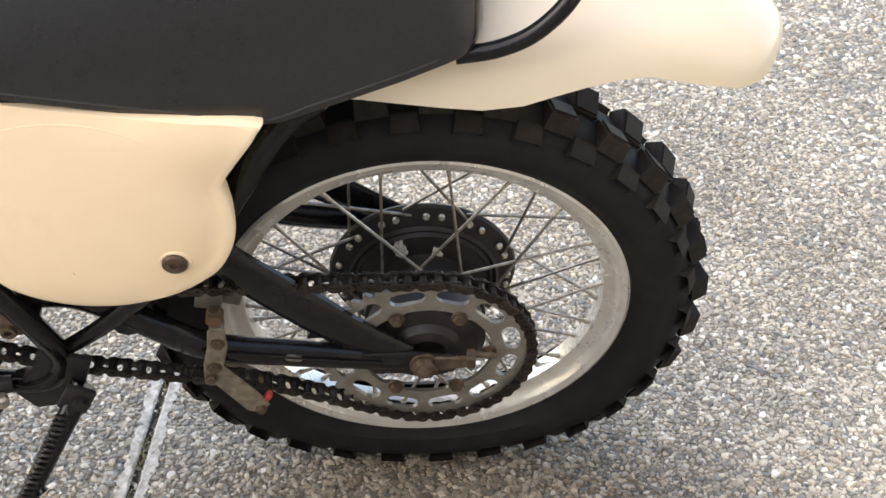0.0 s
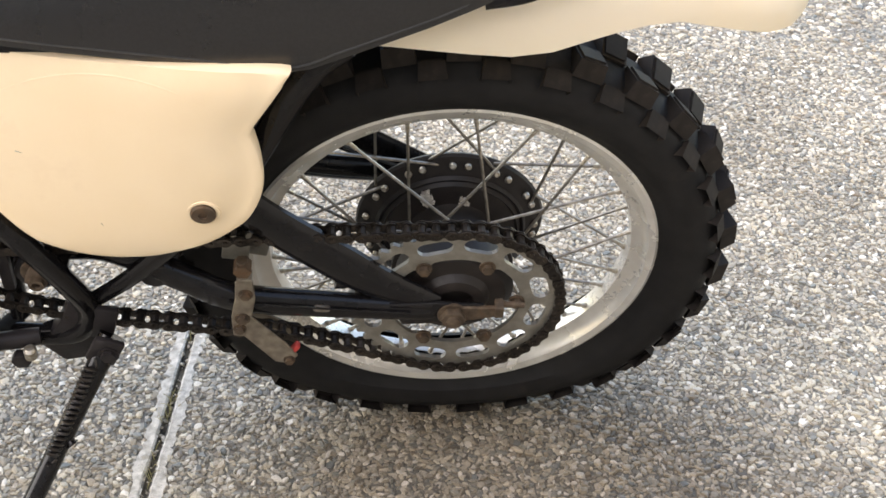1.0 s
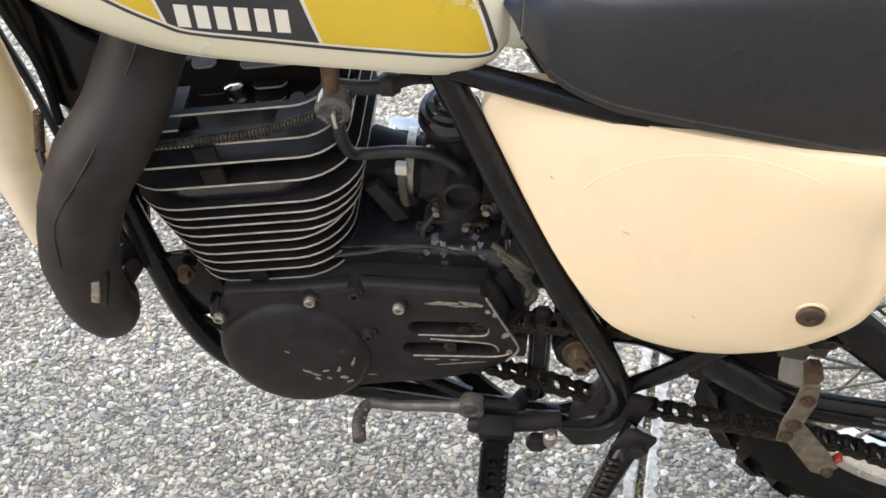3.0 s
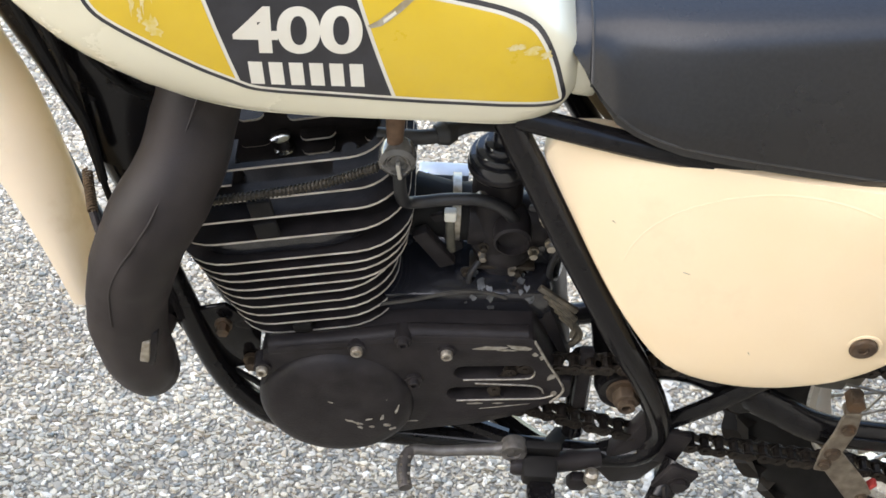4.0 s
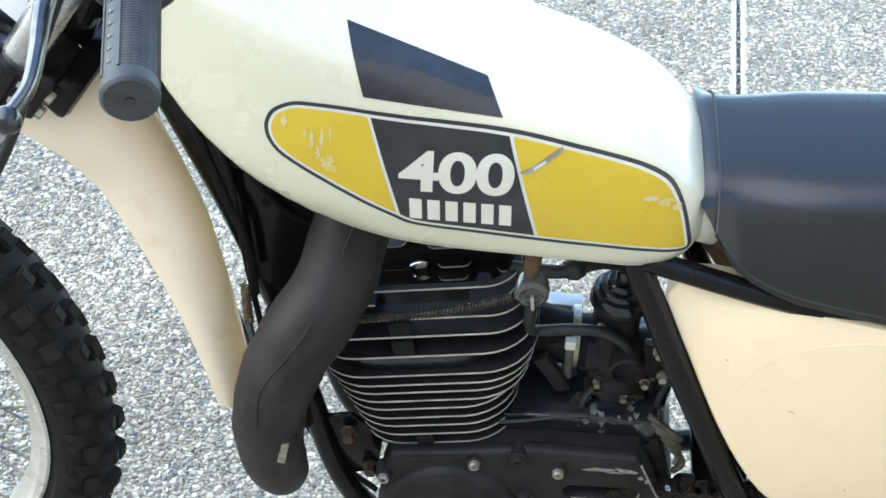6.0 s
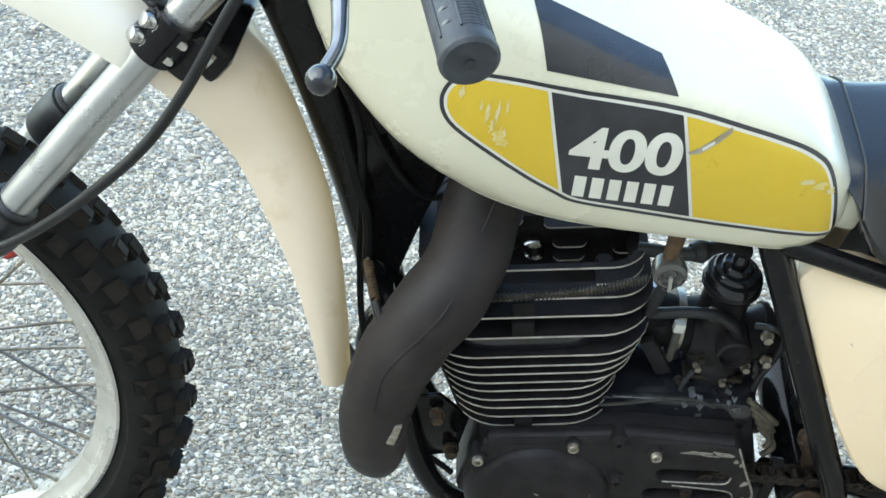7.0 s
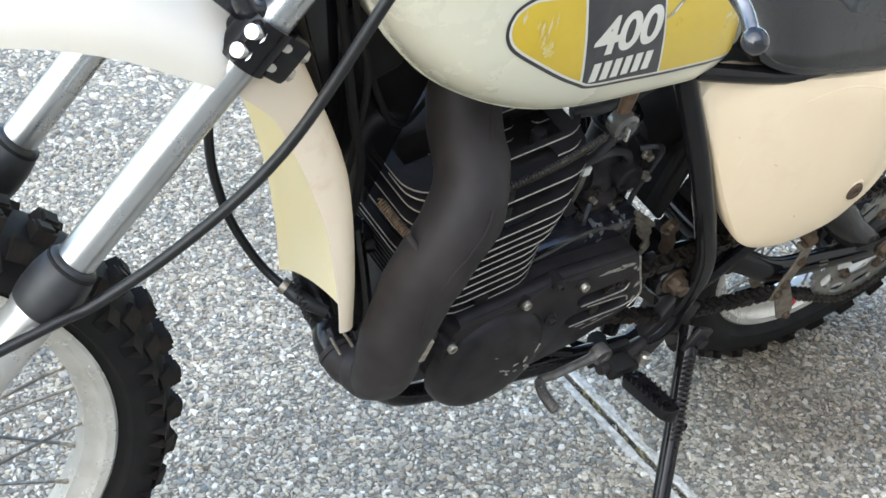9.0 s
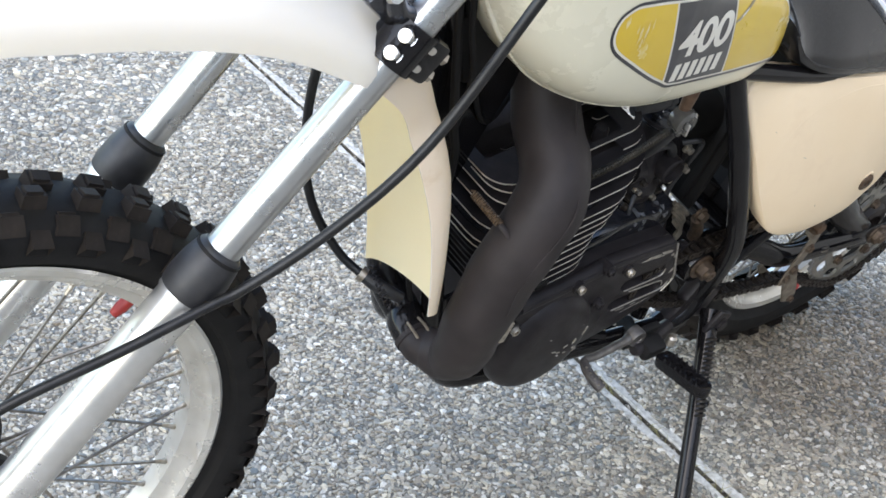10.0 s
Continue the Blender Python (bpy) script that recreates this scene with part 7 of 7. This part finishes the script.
# ---- handlebar ----
GRIP = mat("dusty_grip_rubber", (0.034, 0.037, 0.041), (0.052, 0.056, 0.062), 90, 0.42, 0.58, bump=0.15, bump_scale=500, spec=0.4)
LEVER = mat("dull_lever_alloy", (0.12, 0.125, 0.14), (0.19, 0.195, 0.21), 60, 0.18, 0.3, metal=0.9)
bm = bmesh.new()
TO_FORK = CROWN.inverted()
grip_end, grip_in = TO_FORK @ Vector((-0.934, -0.453, 1.134)), TO_FORK @ Vector((-0.960, -0.333, 1.140))
for s in (-1, 1):
    flip = Vector((1, -s, 1))
    tube(bm, [(0.44, 0.0, 0.755), (0.44, s * 0.09, 0.765), (0.45, s * 0.15, 0.785), grip_in * flip - Vector((0.02, s * 0.05, 0)), grip_in * flip, grip_in * flip * 0.12 + grip_end * flip * 0.88], 0.011, n=12)
bar = part("handlebar", steered(bm, CROWN), FRAME_BLACK, bike, "black braced handlebar")
for s in (-1, 1):
    bm = bmesh.new()
    a, b = grip_in * Vector((1, -s, 1)), grip_end * Vector((1, -s, 1))
    d = (b - a)
    ax = d.normalized()
    u = ax.cross(Vector((0, 0, 1))).normalized()
    v = ax.cross(u)
    tube(bm, [a, a + d * 0.05, a + d * 0.10, a + d * 0.15, b - d * 0.10, b - d * 0.045, b - d * 0.018, b], [0.022, 0.031, 0.027, 0.0162, 0.0165, 0.0172, 0.0170, 0.0148], n=24, k=4)
    grip = part("grip", steered(bm, CROWN), GRIP, bar, "dusty ribbed black rubber grip with slots")
    for k in range(34):
        bm = bmesh.new()
        c = a + d * (0.18 + 0.0215 * k)
        tube(bm, [c + (u * math.cos(t) + v * math.sin(t)) * 0.0164 for t in np.linspace(1.9, 4.95, 11)], 0.0006, n=5, straight=True)
        part("rib", steered(bm, CROWN), GRIP, grip)
    for t in (5.02, 5.82):
        bm = bmesh.new()
        w_ = (u * math.cos(t) + v * math.sin(t)) * 0.0166
        tube(bm, [a + d * 0.17 + w_, b - d * 0.10 + w_], 0.0010, n=6, straight=True)
        part("rail", steered(bm, CROWN), GRIP, grip)
    for k in range(8):
        bm = bmesh.new()
        c = a + d * (0.22 + 0.092 * k)
        tube(bm, [c - ax * 0.0034 + (u * math.cos(t) + v * math.sin(t)) * 0.0144 for t in (5.20, 5.42, 5.66)], [0.0022, 0.0030, 0.0022], n=8)
        part("slot", steered(bm, CROWN), DECAL_BLACK, grip)
    bm = bmesh.new()
    bmesh.ops.create_cone(bm, cap_ends=True, segments=12, radius1=0.0030, radius2=0.0030, depth=0.002)
    bmesh.ops.transform(bm, matrix=Matrix.Translation(b + ax * 0.0005) @ d.to_track_quat("Z", "Y").to_matrix().to_4x4(), verts=bm.verts)
    part("grip_hole", steered(bm, CROWN), DECAL_BLACK, grip)
    bm = bmesh.new()
    flip = Vector((1, -s, 1))
    piv = (TO_FORK @ Vector((-1.003, -0.275, 1.135))) * flip
    tube(bm, [(grip_in * flip) + Vector((-0.004, s * -0.035, 0.0)), piv + Vector((0.01, 0, 0)), piv], [0.018, 0.015, 0.012], n=10)
    perch = part("lever_perch", steered(bm, CROWN), ENGINE_BLACK, bar)
    bm = bmesh.new()
    tube(bm, [piv] + [(TO_FORK @ Vector(q)) * flip for q in ((-1.010, -0.320, 1.132), (-1.009, -0.364, 1.125), (-1.005, -0.396, 1.116), (-1.004, -0.420, 1.109), (-1.010, -0.438, 1.103))], [0.007, 0.0068, 0.0062, 0.0052, 0.0046, 0.0048], n=12, flat=1.3)
    part("lever_blade", steered(bm, CROWN), LEVER if s < 0 else FRAME_BLACK, perch, "polished alloy lever")
    bm = bmesh.new()
    bmesh.ops.create_uvsphere(bm, u_segments=20, v_segments=12, radius=0.0088)
    bmesh.ops.translate(bm, vec=(TO_FORK @ Vector((-1.011, -0.442, 1.102))) * flip, verts=bm.verts)
    part("lever_ball", steered(bm, CROWN), CASE_GLOSS, perch)

# ---- cables ----
bm = bmesh.new()
tube(bm, [(-1.05, -0.19, 1.04), (-1.085, -0.190, 0.955), (-1.115, -0.189, 0.876), (-1.142, -0.188, 0.821), (-1.176, -0.183, 0.770), (-1.220, -0.170, 0.710), (-1.263, -0.155, 0.660), (-1.288, -0.150, 0.645), (-1.36, -0.140, 0.605), (-1.46, -0.12, 0.545), (-1.53, -0.10, 0.46), (-1.50, -0.09, 0.38)], 0.0049, n=10, k=8)
part("brake_cable", bm, CABLE, bike, "thick black brake cable looping down the fork")
bm = bmesh.new()
tube(bm, [(-1.075, 0.03, 0.78), (-1.062, 0.045, 0.69), (-1.044, 0.046, 0.599), (-1.025, 0.043, 0.542), (-1.006, 0.030, 0.498), (-0.980, 0.004, 0.458), (-0.962, -0.025, 0.445), (-0.947, -0.046, 0.440)], 0.0052, n=10, k=8)
front_cable = part("front_cable", bm, CABLE, bike, "black cable hanging behind the front fender")
bm = bmesh.new()
tube(bm, [(-0.9625, -0.024, 0.4455), (-0.955, -0.036, 0.442), (-0.944, -0.050, 0.4385), (-0.930, -0.062, 0.434)], [0.0075, 0.0085, 0.0082, 0.0060], n=12)
part("cable_boot", bm, HOSE, front_cable)
bm = bmesh.new()
tube(bm, [(-0.9655, -0.0195, 0.4470), (-0.9615, -0.0255, 0.4450)], 0.0095, n=14, straight=True)
part("cable_clamp", bm, BOLT, front_cable)
for k, pts in enumerate((
        [(-1.06, -0.055, 0.98), (-1.02, -0.06, 0.86), (-0.975, -0.068, 0.72), (-0.955, -0.072, 0.665), (-0.948, -0.075, 0.60)],
        [(-1.05, -0.045, 0.98), (-1.00, -0.055, 0.85), (-0.95, -0.06, 0.74), (-0.90, -0.05, 0.68), (-0.85, -0.03, 0.70)],
        [(-1.04, 0.0, 0.97), (-0.98, 0.01, 0.84), (-0.92, 0.01, 0.75), (-0.86, 0.0, 0.72)],
        [(-1.045, -0.07, 0.96), (-1.005, -0.072, 0.84), (-0.972, -0.07, 0.76), (-0.955, -0.06, 0.60), (-0.935, -0.058, 0.48), (-0.88, -0.07, 0.36), (-0.82, -0.08, 0.31)])):
    bm = bmesh.new()
    tube(bm, pts, 0.0034 if k else 0.0048, n=8, k=8)
    part("control_cable", bm, RUBBER, bike)
bm = bmesh.new()
rod(bm, (-0.915, -0.045, 0.755), (-0.905, -0.045, 0.69), 0.004, n=8)
part("cable_adjuster", bm, CHROME, bike)
bm = bmesh.new()
block(bm, (0.05, 0.07, 0.10), pose(-0.965, YM, 0.80, 0, -25, 0), bevel=0.01)
part("ignition_coil", bm, RUBBER, bike)

# ---------------- unseen walls behind and beside the camera, added to shape the light ---
WALL = mat("unseen_wall_paint", (0.44, 0.42, 0.385), (0.50, 0.475, 0.44), 3, 0.8, bump=0.2, bump_scale=40, stain=(0.38, 0.355, 0.32), stain_scale=1.5, stain_amount=0.35)
bm = bmesh.new()
block(bm, (14, 0.3, 5.2), pose(-4.9, -7.5, 2.6), bevel=0.0)
wall = part("unseen_wall_south", bm, WALL, None, smooth=False)
tagged(wall, "plain unseen wall added to shape the light", "wall", kind="structure")

# added to cut the sky's light on the ground towards the rear
bm = bmesh.new()
block(bm, (0.3, 7.35, 5.2), pose(1.95, -3.975, 2.6), bevel=0.0)
wall = part("unseen_wall_east", bm, WALL, None, smooth=False)
tagged(wall, "plain unseen wall added to shape the light", "wall", kind="structure")
